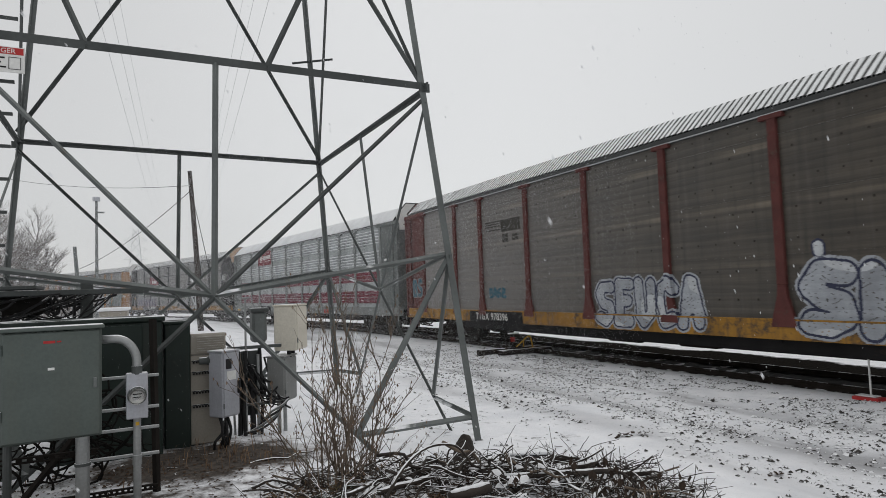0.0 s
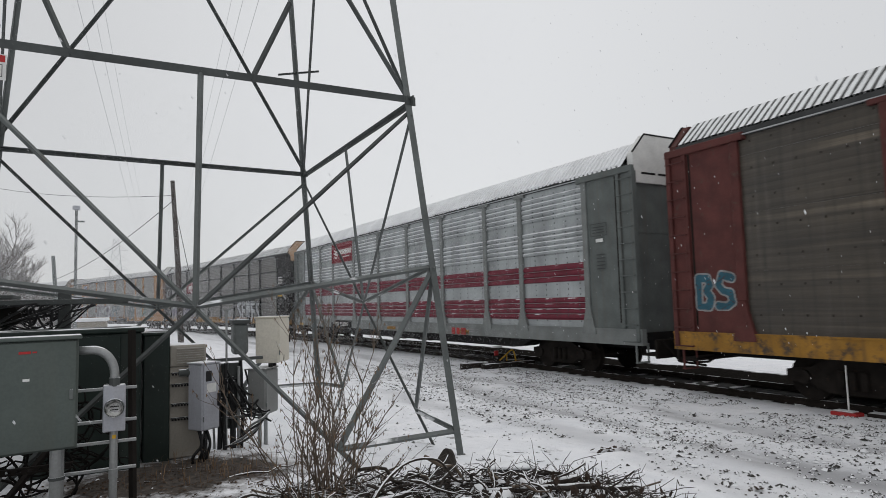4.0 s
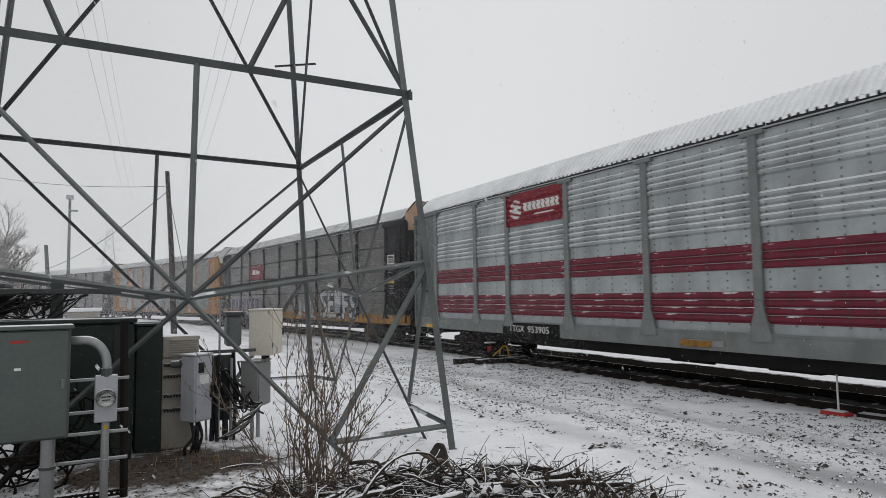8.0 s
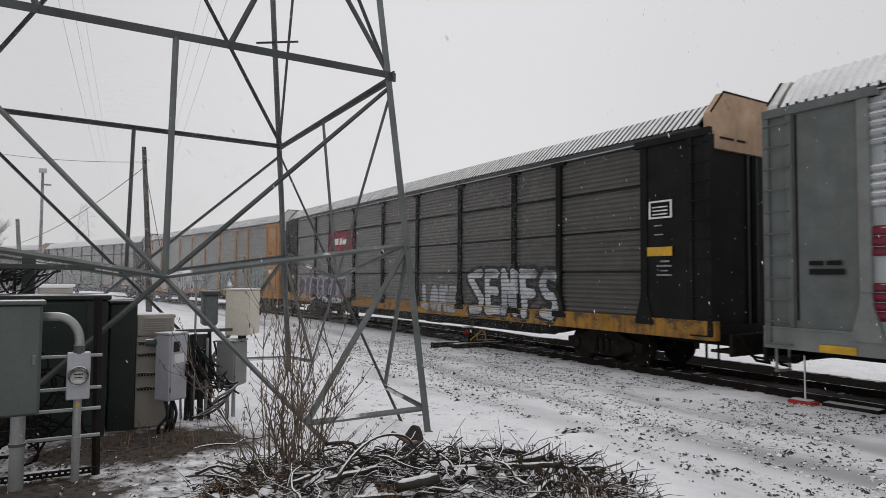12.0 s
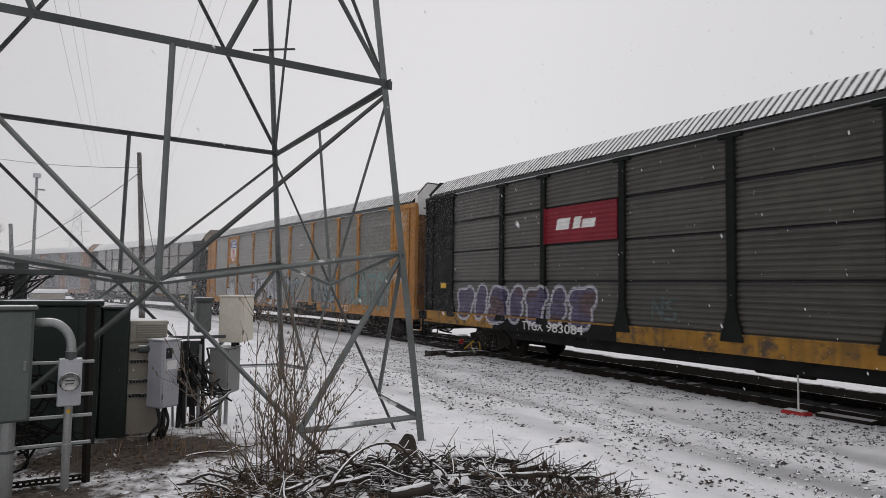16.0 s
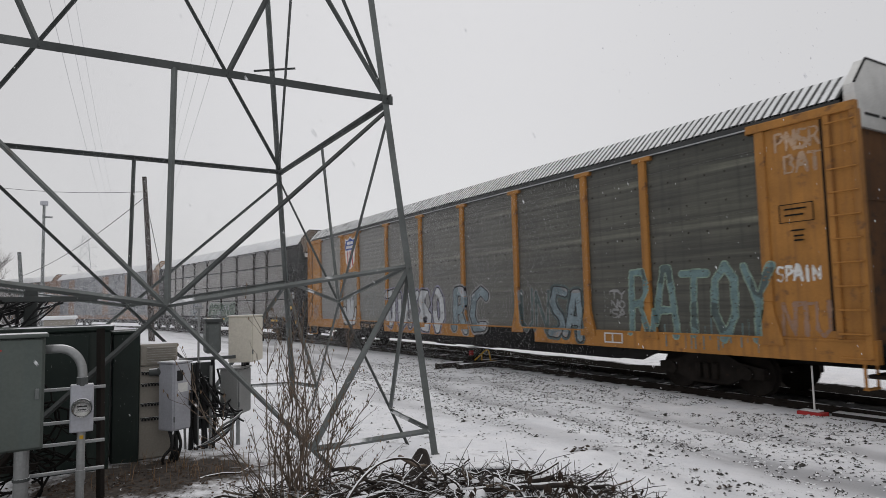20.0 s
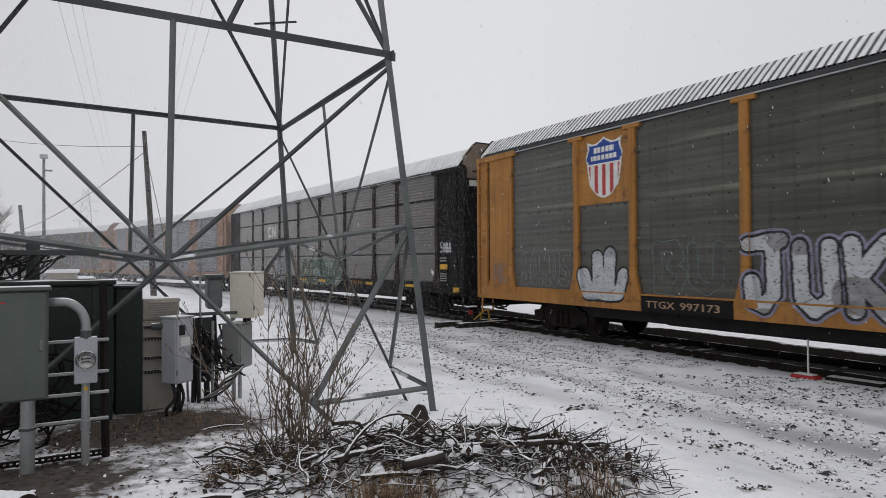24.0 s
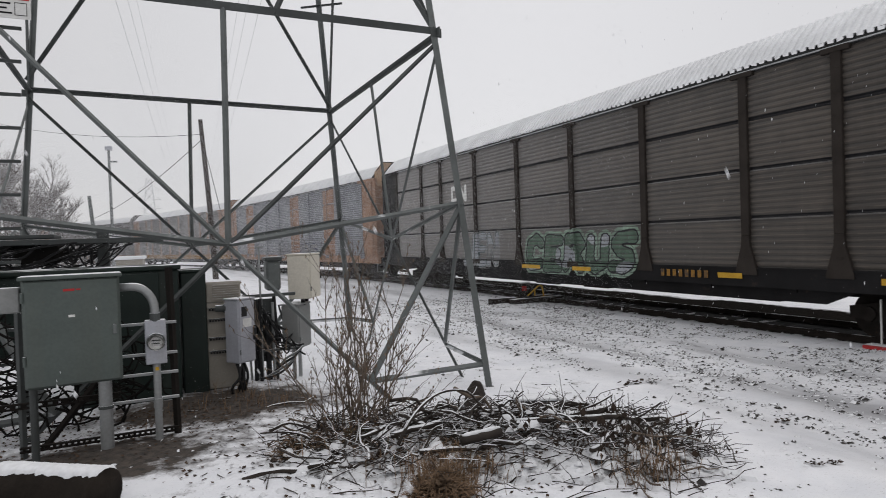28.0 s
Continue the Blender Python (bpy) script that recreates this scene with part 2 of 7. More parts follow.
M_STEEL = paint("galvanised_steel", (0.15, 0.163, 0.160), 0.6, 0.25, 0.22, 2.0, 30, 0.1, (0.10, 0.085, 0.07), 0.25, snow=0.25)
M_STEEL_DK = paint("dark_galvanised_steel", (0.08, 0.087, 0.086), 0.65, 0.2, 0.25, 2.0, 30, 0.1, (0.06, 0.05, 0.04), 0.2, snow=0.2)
M_SNOW = paint("fresh_snow", (0.82, 0.83, 0.85), 0.8, 0, 0.05, 1.2, 25, 0.3)
M_BLACK = paint("black_paint", (0.014, 0.0135, 0.014), 0.7, 0, 0.35, 1.5, 30, 0.1, (0.045, 0.034, 0.026), 0.25, spec=0.12)
M_IRON = paint("rusty_truck_iron", (0.02, 0.017, 0.015), 0.8, 0.0, 0.35, 4, 40, 0.2, (0.045, 0.028, 0.018), 0.3, spec=0.08)
M_RAIL = paint("rail_steel", (0.028, 0.023, 0.02), 0.7, 0.2, 0.3, 4, 40, 0.1, snow=0.03, spec=0.06)
M_TIE = paint("weathered_tie", (0.032, 0.027, 0.024), 0.9, 0, 0.4, 5, 40, 0.4, snow=0.34, spread=0.25, spec=0.08)
M_WHITE = paint("white_paint", (0.72, 0.72, 0.70), 0.6, 0, 0.12, 3, 30, 0.05, (0.35, 0.33, 0.3), 0.15)
M_YELLOW = paint("yellow_paint", (0.62, 0.36, 0.03), 0.55, 0, 0.2, 4, 30, 0.08, (0.2, 0.12, 0.06), 0.2)
M_RED = paint("red_paint", (0.42, 0.03, 0.03), 0.55, 0, 0.2, 3, 30, 0.05)
M_BLUE = paint("blue_paint", (0.02, 0.06, 0.28), 0.55, 0, 0.2, 3, 30, 0.05)

# ---- ground: one sheet that falls a little towards the track ----
TRACK_X, TRACK_R, TRACK_Y0, RAIL_Z = 12.71, 195.0, 17.1, -0.363


def centre(s):
    """Track centre line at the length s: place and heading."""
    th = max(s - TRACK_Y0, 0.0) / TRACK_R
    if s <= TRACK_Y0:
        return Vector((TRACK_X, s)), 0.0
    return Vector((TRACK_X - TRACK_R * (1 - math.cos(th)), TRACK_Y0 + TRACK_R * math.sin(th))), th


def track_gap(x, y):
    """Distance from the track's centre line, negative on the camera's side."""
    x, y = np.asarray(x, float), np.asarray(y, float)
    bent = np.hypot(x - (TRACK_X - TRACK_R), y - TRACK_Y0) - TRACK_R
    return np.where(y <= TRACK_Y0, x - TRACK_X, bent)


def ground_z(x, y):
    d = track_gap(x, y)
    fall = -0.50 * np.clip((np.asarray(x, float) - 1) / 9.0, 0, 1)
    near = np.clip((np.abs(d) - 1.4) / 1.0, 0, 1)
    base = np.where(d > -2.6, -0.50, fall)
    bed = -0.50 * near + (RAIL_Z - 0.185) * (1 - near)
    # the snow on the camera's side lies up to the rail and half buries the tie ends
    bed = np.where(d < -0.86, -0.487, bed)
    return np.where(np.abs(d) < 2.6, bed, base)


def soft_noise(x, y, scale, seed):
    rng = np.random.default_rng(seed)
    tab = rng.random((64, 64))
    u, v = np.asarray(x) / scale + 500, np.asarray(y) / scale + 500
    i, j = np.floor(u).astype(int), np.floor(v).astype(int)
    a, b = u - i, v - j
    a, b = a * a * (3 - 2 * a), b * b * (3 - 2 * b)
    t = lambda p, q: tab[p % 64, q % 64]
    return (t(i, j) * (1 - a) + t(i + 1, j) * a) * (1 - b) + (t(i, j + 1) * (1 - a) + t(i + 1, j + 1) * a) * b - 0.5


def terrain(x, y):
    d = track_gap(x, y)
    bump = 0.10 * soft_noise(x, y, 2.2, 1) + 0.05 * soft_noise(x, y, 0.6, 2) + 0.025 * soft_noise(x, y, 0.2, 3)
    road = np.exp(-((np.asarray(x) - 7.4) / 0.35) ** 2) + np.exp(-((np.asarray(x) - 9.2) / 0.35) ** 2)
    amp = np.where(np.abs(d) < 2.4, 0.25, 0.8)
    return ground_z(x, y) + bump * amp - 0.03 * road * (np.asarray(y) < 60)


def make_ground():
    xs = np.unique(np.concatenate([-np.geomspace(8, 2500, 26)[::-1], np.arange(-8, -2, 0.25), np.arange(-2, 14.5, 0.085), np.arange(14.5, 22, 0.4), np.geomspace(22, 2500, 24)]))
    ys = np.unique(np.concatenate([-np.geomspace(3, 2500, 20)[::-1], np.arange(-3, 2.5, 0.3), np.arange(2.5, 16, 0.085), np.arange(16, 34, 0.2), np.arange(34, 90, 1.0), np.geomspace(90, 2500, 24)]))
    gx, gy = np.meshgrid(xs, ys)
    gz = terrain(gx, gy)
    far = np.clip((np.hypot(gx, gy) - 60) / 100, 0, 1)
    gz = gz * (1 - far) - 0.5 * far
    nx, ny = len(xs), len(ys)
    idx = np.arange(nx * ny).reshape(ny, nx)
    faces = np.stack([idx[:-1, :-1], idx[:-1, 1:], idx[1:, 1:], idx[1:, :-1]], -1).reshape(-1, 4)
    me = bpy.data.meshes.new("ground")
    me.from_pydata(np.stack([gx, gy, gz], -1).reshape(-1, 3).tolist(), [], faces.tolist())
    me.materials.append(ground_material())
    me.polygons.foreach_set("use_smooth", [True] * len(me.polygons))
    return tagged(new("ground", me), "snow-dusted gravel ground with slushy wheel tracks", "ground", kind="structure")


def ground_material():
    mt = bpy.data.materials.new("snowy_gravel")
    mt.use_nodes = True
    nd, ln = mt.node_tree.nodes, mt.node_tree.links
    bs = nd["Principled BSDF"]
    bs.inputs["Roughness"].default_value = 0.85
    bs.inputs["Specular IOR Level"].default_value = 0.2
    co = nd.new("ShaderNodeTexCoord")

    def noise_node(scale, detail=6, rough=0.55, vec=None):
        n = nd.new("ShaderNodeTexNoise")
        n.inputs["Scale"].default_value, n.inputs["Detail"].default_value, n.inputs["Roughness"].default_value = scale, detail, rough
        ln.new(vec or co.outputs["Object"], n.inputs["Vector"])
        return n.outputs[0]

    def math_node(op, a, b=0.0, c=0.0):
        n = nd.new("ShaderNodeMath")
        n.operation = op
        for s, v in zip(n.inputs, (a, b, c)):
            if isinstance(v, bpy.types.NodeSocket):
                ln.new(v, s)
            else:
                s.default_value = v
        return n.outputs[0]

    def rng(v, a, b, c=0.0, d=1.0):
        n = nd.new("ShaderNodeMapRange")
        ln.new(v, n.inputs[0])
        for i, q in enumerate((a, b, c, d)):
            n.inputs[i + 1].default_value = q
        return n.outputs[0]

    def mix(f, a, b):
        n = nd.new("ShaderNodeMix")
        n.data_type = "RGBA"
        for s, v in ((n.inputs[0], f), (n.inputs[6], a), (n.inputs[7], b)):
            if isinstance(v, bpy.types.NodeSocket):
                ln.new(v, s)
            else:
                s.default_value = v if isinstance(v, float) else (*v, 1)
        return n.outputs[2]

    sep = nd.new("ShaderNodeSeparateXYZ")
    ln.new(co.outputs["Object"], sep.inputs[0])
    X, Y = sep.outputs[0], sep.outputs[1]
    wob = math_node("MULTIPLY_ADD", noise_node(0.2, 3), 1.8, -0.9)
    xw = math_node("ADD", X, wob)

    def band(c, w):
        d = math_node("DIVIDE", math_node("SUBTRACT", xw, c), w)
        return math_node("POWER", 2.718, math_node("MULTIPLY", math_node("MULTIPLY", d, d), -1.0))
    slush = math_node("ADD", math_node("ADD", band(7.2, 0.65), math_node("MULTIPLY", band(9.1, 0.6), 0.7)), math_node("MULTIPLY", band(5.6, 0.5), 0.45))
    mp = nd.new("ShaderNodeMapping")
    mp.inputs["Scale"].default_value = (0.9, 0.22, 1.0)
    ln.new(co.outputs["Object"], mp.inputs[0])
    patch = rng(noise_node(1.0, 4, 0.5, mp.outputs[0]), 0.42, 0.58)
    slush = math_node("MULTIPLY", slush, patch)
    # leaf litter and bare soil round the cabinets
    def spot(cx, cy, sx, sy):
        dx, dy = math_node("DIVIDE", math_node("SUBTRACT", X, cx), sx), math_node("DIVIDE", math_node("SUBTRACT", Y, cy), sy)
        return math_node("POWER", 2.718, math_node("MULTIPLY", math_node("ADD", math_node("MULTIPLY", dx, dx), math_node("MULTIPLY", dy, dy)), -1.0))
    soil = math_node("MAXIMUM", math_node("MAXIMUM", spot(0.75, 7.2, 1.1, 0.7), math_node("MAXIMUM", spot(-0.65, 5.75, 1.25, 0.6), spot(-1.3, 5.2, 0.6, 0.6))), math_node("MULTIPLY", spot(0.3, 6.1, 1.5, 1.0), 0.36))
    soil = rng(math_node("ADD", soil, math_node("MULTIPLY_ADD", noise_node(3.0, 8, 0.7), 1.6, -0.8)), 0.16, 0.50)
    # grit that the thin snow leaves bare
    vo = nd.new("ShaderNodeTexVoronoi")
    vo.inputs["Scale"].default_value = 15.0
    ln.new(co.outputs["Object"], vo.inputs["Vector"])
    grit_zone = rng(noise_node(1.1, 5), 0.40, 0.62, 0.0, 1.0)
    ball = rng(X, 8.6, 11.0)
    thr = math_node("ADD", math_node("MULTIPLY", grit_zone, 0.07), math_node("MULTIPLY", ball, 0.13))
    thr = math_node("ADD", thr, math_node("MULTIPLY_ADD", noise_node(22, 3), 0.5, -0.27))
    grit = rng(math_node("SUBTRACT", thr, vo.outputs["Distance"]), -0.02, 0.03)
    speck = rng(noise_node(48, 5, 0.75), 0.58, 0.66)
    speck = math_node("MULTIPLY", speck, rng(noise_node(1.7, 4), 0.36, 0.60))
    base = mix(rng(noise_node(2.2, 7), 0.3, 0.7), (0.75, 0.765, 0.80), (0.88, 0.885, 0.91))
    base = mix(math_node("MULTIPLY", slush, 0.85), base, (0.29, 0.292, 0.305))
    base = mix(math_node("MULTIPLY", soil, 0.97), base, mix(rng(noise_node(14, 6, 0.7), 0.35, 0.65), (0.018, 0.014, 0.011), (0.075, 0.058, 0.044)))
    base = mix(math_node("MULTIPLY", speck, 0.4), base, (0.16, 0.145, 0.13))
    base = mix(math_node("MULTIPLY", grit, 0.5), base, (0.12, 0.11, 0.10))
    # bare ballast between and beyond the rails, where passing trains keep the snow off
    ex, ey = math_node("SUBTRACT", X, TRACK_X - TRACK_R), math_node("MAXIMUM", math_node("SUBTRACT", Y, TRACK_Y0), 0.0)
    off = math_node("SUBTRACT", math_node("SQRT", math_node("ADD", math_node("MULTIPLY", ex, ex), math_node("MULTIPLY", ey, ey))), TRACK_R)
    off = math_node("ADD", off, math_node("MULTIPLY_ADD", noise_node(5, 4), 0.5, -0.25))
    bare = math_node("MULTIPLY", rng(off, -0.95, -0.75), rng(off, 3.3, 3.05))
    base = mix(bare, base, mix(rng(noise_node(18, 5, 0.7), 0.35, 0.65), (0.007, 0.0065, 0.006), (0.022, 0.02, 0.018)))
    ln.new(rng(bare, 0.0, 1.0, 0.2, 0.0), bs.inputs["Specular IOR Level"])
    ln.new(base, bs.inputs["Base Color"])
    bp = nd.new("ShaderNodeBump")
    bp.inputs["Strength"].default_value, bp.inputs["Distance"].default_value = 0.5, 0.03
    ln.new(math_node("ADD", noise_node(12, 8, 0.65), math_node("MULTIPLY", grit, 0.3)), bp.inputs["Height"])
    ln.new(bp.outputs[0], bs.inputs["Normal"])
    return mt


make_ground()


# ---- railway track ----
def make_track():
    tr = thing("railway_track", "curved railway track with snow-covered timber ties", "track", kind="structure")
    prof = [(-0.07, -0.17), (0.07, -0.17), (0.07, -0.155), (0.015, -0.13), (0.012, -0.045), (0.036, -0.035), (0.034, 0.0), (-0.034, 0.0), (-0.036, -0.035), (-0.012, -0.045), (-0.015, -0.13), (-0.07, -0.155)]
    for off in (-0.753, 0.753):
        sh = Shape()
        ss = np.concatenate([np.arange(-60, 17, 4.0), np.arange(17, 190, 2.0)])
        vs, fs = [], []
        for s in ss:
            c, th = centre(float(s))
            for px, pz in prof:
                w = off + px
                vs.append((c.x + w * math.cos(th), c.y + w * math.sin(th), RAIL_Z + pz))
        n = len(prof)
        for i in range(len(ss) - 1):
            for k in range(n):
                fs.append((i * n + k, i * n + (k + 1) % n, (i + 1) * n + (k + 1) % n, (i + 1) * n + k))
        sh.add(vs, fs)
        part("rail", sh, M_RAIL, tr, "worn steel rail")
    bed, vs = Shape(), []
    rb = random.Random(9)
    ss = np.concatenate([np.arange(-30, 2, 1.5), np.arange(2, 30, 0.16), np.arange(30, 160, 1.2)])
    for s in ss:
        c, th = centre(float(s))
        for w in np.linspace(-0.72, 1.25, 10):
            vs.append((c.x + w * math.cos(th), c.y + w * math.sin(th), RAIL_Z - 0.125 + rb.uniform(-0.02, 0.012) - (0.05 if w < -0.7 or w > 1.2 else 0)))
    bed.add(vs, [(i * 10 + k, i * 10 + k + 1, i * 10 + 11 + k, i * 10 + 10 + k) for i in range(len(ss) - 1) for k in range(9)])
    part("ballast_crib", bed, paint("oily_ballast", (0.022, 0.021, 0.02), 0.85, 0, 0.4, 6, 30, 0.8, (0.30, 0.30, 0.31), 0.05), tr, "dark oily ballast between the rails")
    one = Shape().box((-1.3, -0.115, -0.18), (1.3, 0.115, 0.0), bevel=0.015).mesh("tie", M_TIE)
    rest = Shape()
    rnd = random.Random(4)
    for i in range(-80, 340):
        s = i * 0.53
        c, th = centre(s)
        z = RAIL_Z - 0.142 + rnd.uniform(-0.012, 0.012)
        m = pose(c.x + rnd.uniform(-0.05, 0.05), c.y, z, 0, 0, math.degrees(th) + rnd.uniform(-1, 1))
        if 2 < s < 100:
            part("tie", one, None, tr, m=m)
        else:
            rest.box((-1.3, -0.115, -0.18), (1.3, 0.115, 0.0), turn=m)
    tagged(part("far_ties", rest, M_TIE, tr, "far timber ties"), kind="stuff")
    return tr


make_track()

# ---- the train of covered car carriers ----
CAR_PITCH, BOGIE, HALF = 28.4, 10.1, 13.62
POSTS = (-11.84, -9.0, -7.09, -4.24, -1.41, 1.41, 4.24, 7.09, 9.0, 11.84)
EAVE, CROWN, SILL_LO, SILL_HI = 5.20, 5.90, 0.86, 1.24
TRAIN_S0, TRAIN_V = 12.147, -3.9154


def rib_depth(z, style):
    """How far the side sheet stands proud at the height z (array)."""
    z = np.asarray(z, float)
    if style == "ribbed":
        out = np.zeros_like(z)
        for lo, hi, n in ((4.28, 5.02, 5), (3.28, 4.0, 5), (2.48, 2.98, 3), (1.46, 2.06, 4)):
            k = (z - lo) / (hi - lo) * n
            out = np.where((z > lo) & (z < hi), 0.045 * np.clip(1.6 * np.abs(np.sin(math.pi * k)) - 0.3, 0, 1), out)
        return out
    if style == "flat":
        return 0.008 * np.abs(np.sin(math.pi * z / 0.16))
    ridge = 0.022 * np.abs(np.sin(math.pi * z / 0.115))
    seam = np.zeros_like(z)
    for s in (2.27, 3.25, 4.25):
        seam = np.where(np.abs(z - s) < 0.03, -0.03, seam)
    return np.where(seam < 0, seam, ridge)


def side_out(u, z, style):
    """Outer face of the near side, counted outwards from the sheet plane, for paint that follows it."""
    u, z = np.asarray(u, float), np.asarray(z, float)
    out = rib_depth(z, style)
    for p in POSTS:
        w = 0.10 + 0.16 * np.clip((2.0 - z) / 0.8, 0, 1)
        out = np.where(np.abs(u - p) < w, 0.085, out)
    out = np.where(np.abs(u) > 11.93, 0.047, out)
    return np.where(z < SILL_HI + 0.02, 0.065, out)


def sheet(width, style, mats, bands):
    sh = Shape()
    step = {"flat": 0.04, "ribbed": 0.0145}.get(style, 0.02875)
    zs = np.arange(SILL_HI, EAVE + 0.001, step)
    ds = rib_depth(zs, style)
    vs = []
    for z, d in zip(zs, ds):
        vs += [(-1.50 - d, -width / 2, z), (-1.50 - d, width / 2, z)]
    fs, sl = [], []
    for i in range(len(zs) - 1):
        fs.append((2 * i, 2 * i + 1, 2 * i + 3, 2 * i + 2))
        zm = (zs[i] + zs[i + 1]) / 2
        slot = 0
        for lo, hi, k in bands:
            if lo < zm < hi:
                slot = k
        sl.append(slot)
    for f, k in zip(fs, sl):
        sh.f.append(f)
        sh.m.append(k)
    sh.v = vs
    back = len(sh.v)
    sh.v += [(-1.46, -width / 2, SILL_HI), (-1.46, width / 2, SILL_HI), (-1.46, width / 2, EAVE), (-1.46, -width / 2, EAVE)]
    sh.f.append((back, back + 3, back + 2, back + 1))
    sh.m.append(0)
    return sh.mesh("side_panel", mats)


def post_shape():
    sh = Shape()
    sh.box((-1.585, -0.095, 1.9), (-1.47, 0.095, EAVE - 0.02), bevel=0.012)
    outline = [(-0.085, 1.9), (0.085, 1.9), (0.10, 1.7), (0.25, 1.16), (0.25, 1.10), (-0.25, 1.10), (-0.25, 1.16), (-0.10, 1.7)]
    sh.prism(outline, -1.583, -1.48, "x")
    sh.box((-1.60, -0.26, EAVE - 0.10), (-1.47, 0.26, EAVE + 0.0), bevel=0.01)
    for k in range(9):
        z = 1.45 + k * 0.42
        for q in (-0.05, 0.05):
            sh.box((-1.592, q - 0.014, z), (-1.58, q + 0.014, z + 0.028))
    return sh


def roof_shapes():
    """Corrugated roof with sloping shoulders, the snow in its valleys, and a closed blanket of snow for the whitest roofs."""
    half = [(-1.53, EAVE + 0.10), (-1.30, 5.53), (-1.14, 5.685), (-1.0, 5.815), (-0.8, 5.85), (-0.4, 5.885), (0.0, CROWN)]
    arc = half + [(-x, z) for x, z in half[-2::-1]]
    n_arc = len(arc) - 1
    pitch = 0.17
    n = int(2 * 13.3 / pitch)
    metal, snow, full = Shape(), Shape(), Shape()
    ys, up, cover = [], [], []
    for i in range(n):
        y = -13.3 + i * pitch
        ys += [y, y + 0.050, y + 0.058, y + 0.162]
        up += [0.064, 0.064, 0.0, 0.0]
        cover += [0.115, 0.115, 0.08, 0.08]
    m = n_arc + 1
    vs = [(x * (1 + h * 0.3), y, z + h) for y, h in zip(ys, up) for x, z in arc]
    fs = [(i * m + k, i * m + k + 1, (i + 1) * m + k + 1, (i + 1) * m + k) for i in range(len(ys) - 1) for k in range(n_arc)]
    metal.add(vs, fs)
    rnd = random.Random(7)
    for i in range(n):
        y = -13.3 + i * pitch + 0.058
        a, b = 0, n_arc
        v2 = []
        for k in range(a, b + 1):
            x, z = arc[k]
            h = 0.060 + rnd.uniform(-0.006, 0.006)
            v2 += [(x, y + rnd.uniform(0, 0.008), z + 0.002), (x * (1 + h * 0.3), y + 0.002, z + h), (x * (1 + h * 0.3), y + 0.106, z + h), (x, y + 0.108, z + 0.002)]
        f2 = [(k * 4 + j, k * 4 + j + 1, k * 4 + j + 5, k * 4 + j + 4) for k in range(b - a) for j in range(3)]
        snow.add(v2, f2)
    # the blanket ends a little above the eave in an uneven line, so that the rib ends peep out below
    low = [rnd.uniform(0.0, 0.03) + (0.05 if i % 4 in (0, 1) else 0.0) for i in range(len(ys))]
    v3 = []
    for i, (y, h) in enumerate(zip(ys, cover)):
        for k, (x, z) in enumerate(arc):
            if k in (0, n_arc):
                x, z = math.copysign(1.56, x), EAVE + 0.045 - h + low[i]
            v3.append((x * (1 + h * 0.3), y, z + h + rnd.uniform(-0.004, 0.004)))
    full.add(v3, fs)
    return metal, snow, full


def truck_mesh_parts():
    side = Shape()
    outline = [(-1.25, 0.36), (-1.25, 0.58), (-0.75, 0.66), (-0.42, 0.82), (0.42, 0.82), (0.75, 0.66), (1.25, 0.58), (1.25, 0.36), (0.75, 0.34), (0.45, 0.20), (-0.45, 0.20), (-0.75, 0.34)]
    side.prism(outline, -0.07, 0.07, "x")
    for y in (-0.9, 0.9):
        side.tube([(-0.13, y, 0.46), (0.13, y, 0.46)], 0.13, 12)
    for y in (-0.2, 0.0, 0.2):
        side.tube([(-0.1, y, 0.30), (-0.1, y, 0.62)], 0.07, 8)
    bol = Shape().box((-1.05, -0.22, 0.38), (1.05, 0.22, 0.72), bevel=0.04)
    ws = Shape()
    ws.tube([(-1.0, 0, 0), (1.0, 0, 0)], 0.075, 10)
    for sx in (-1, 1):
        ws.tube([(sx * 0.68, 0, 0), (sx * 0.70, 0, 0), (sx * 0.705, 0, 0), (sx * 0.82, 0, 0)], [0.47, 0.47, 0.435, 0.43], 28)
        ws.tube([(sx * 0.82, 0, 0), (sx * 0.835, 0, 0)], [0.36, 0.12], 20)
        for k in range(4):
            an = k * math.pi / 2
            ws.box((sx * 0.83 - 0.01, math.cos(an) * 0.2 - 0.03, math.sin(an) * 0.2 - 0.03), (sx * 0.83 + 0.012, math.cos(an) * 0.2 + 0.03, math.sin(an) * 0.2 + 0.03))
    return side.mesh("side_frame", M_IRON), bol.mesh("bolster", M_IRON), ws.mesh("wheelset", M_IRON)


ROOF_METAL, ROOF_SNOW, ROOF_BLANKET = roof_shapes()
M_ROOF = paint("roof_sheet", (0.06, 0.062, 0.062), 0.6, 0.3, 0.25, 2, 30, 0.1, (0.08, 0.07, 0.06), 0.25)
M_EDGE = paint("galvanised_eave", (0.42, 0.43, 0.44), 0.5, 0.3, 0.2, 3, 30, 0.05)
M_ROOFSNOW = paint("roof_snow", (0.86, 0.87, 0.88), 0.8, 0, 0.10, 1.5, 25, 0.3)
ROOF_METAL, ROOF_SNOW, ROOF_BLANKET = ROOF_METAL.mesh("roof", M_ROOF), ROOF_SNOW.mesh("roof_snow", M_ROOFSNOW), ROOF_BLANKET.mesh("roof_snow", M_ROOFSNOW)
TRUCK_SIDE, TRUCK_BOLSTER, WHEELSET = truck_mesh_parts()
POST_SHAPE = post_shape()
TO_SIDE = Matrix(((0, 0, -1, 0), (-1, 0, 0, 0), (0, 1, 0, 0), (0, 0, 0, 1)))
WHEELSETS = []


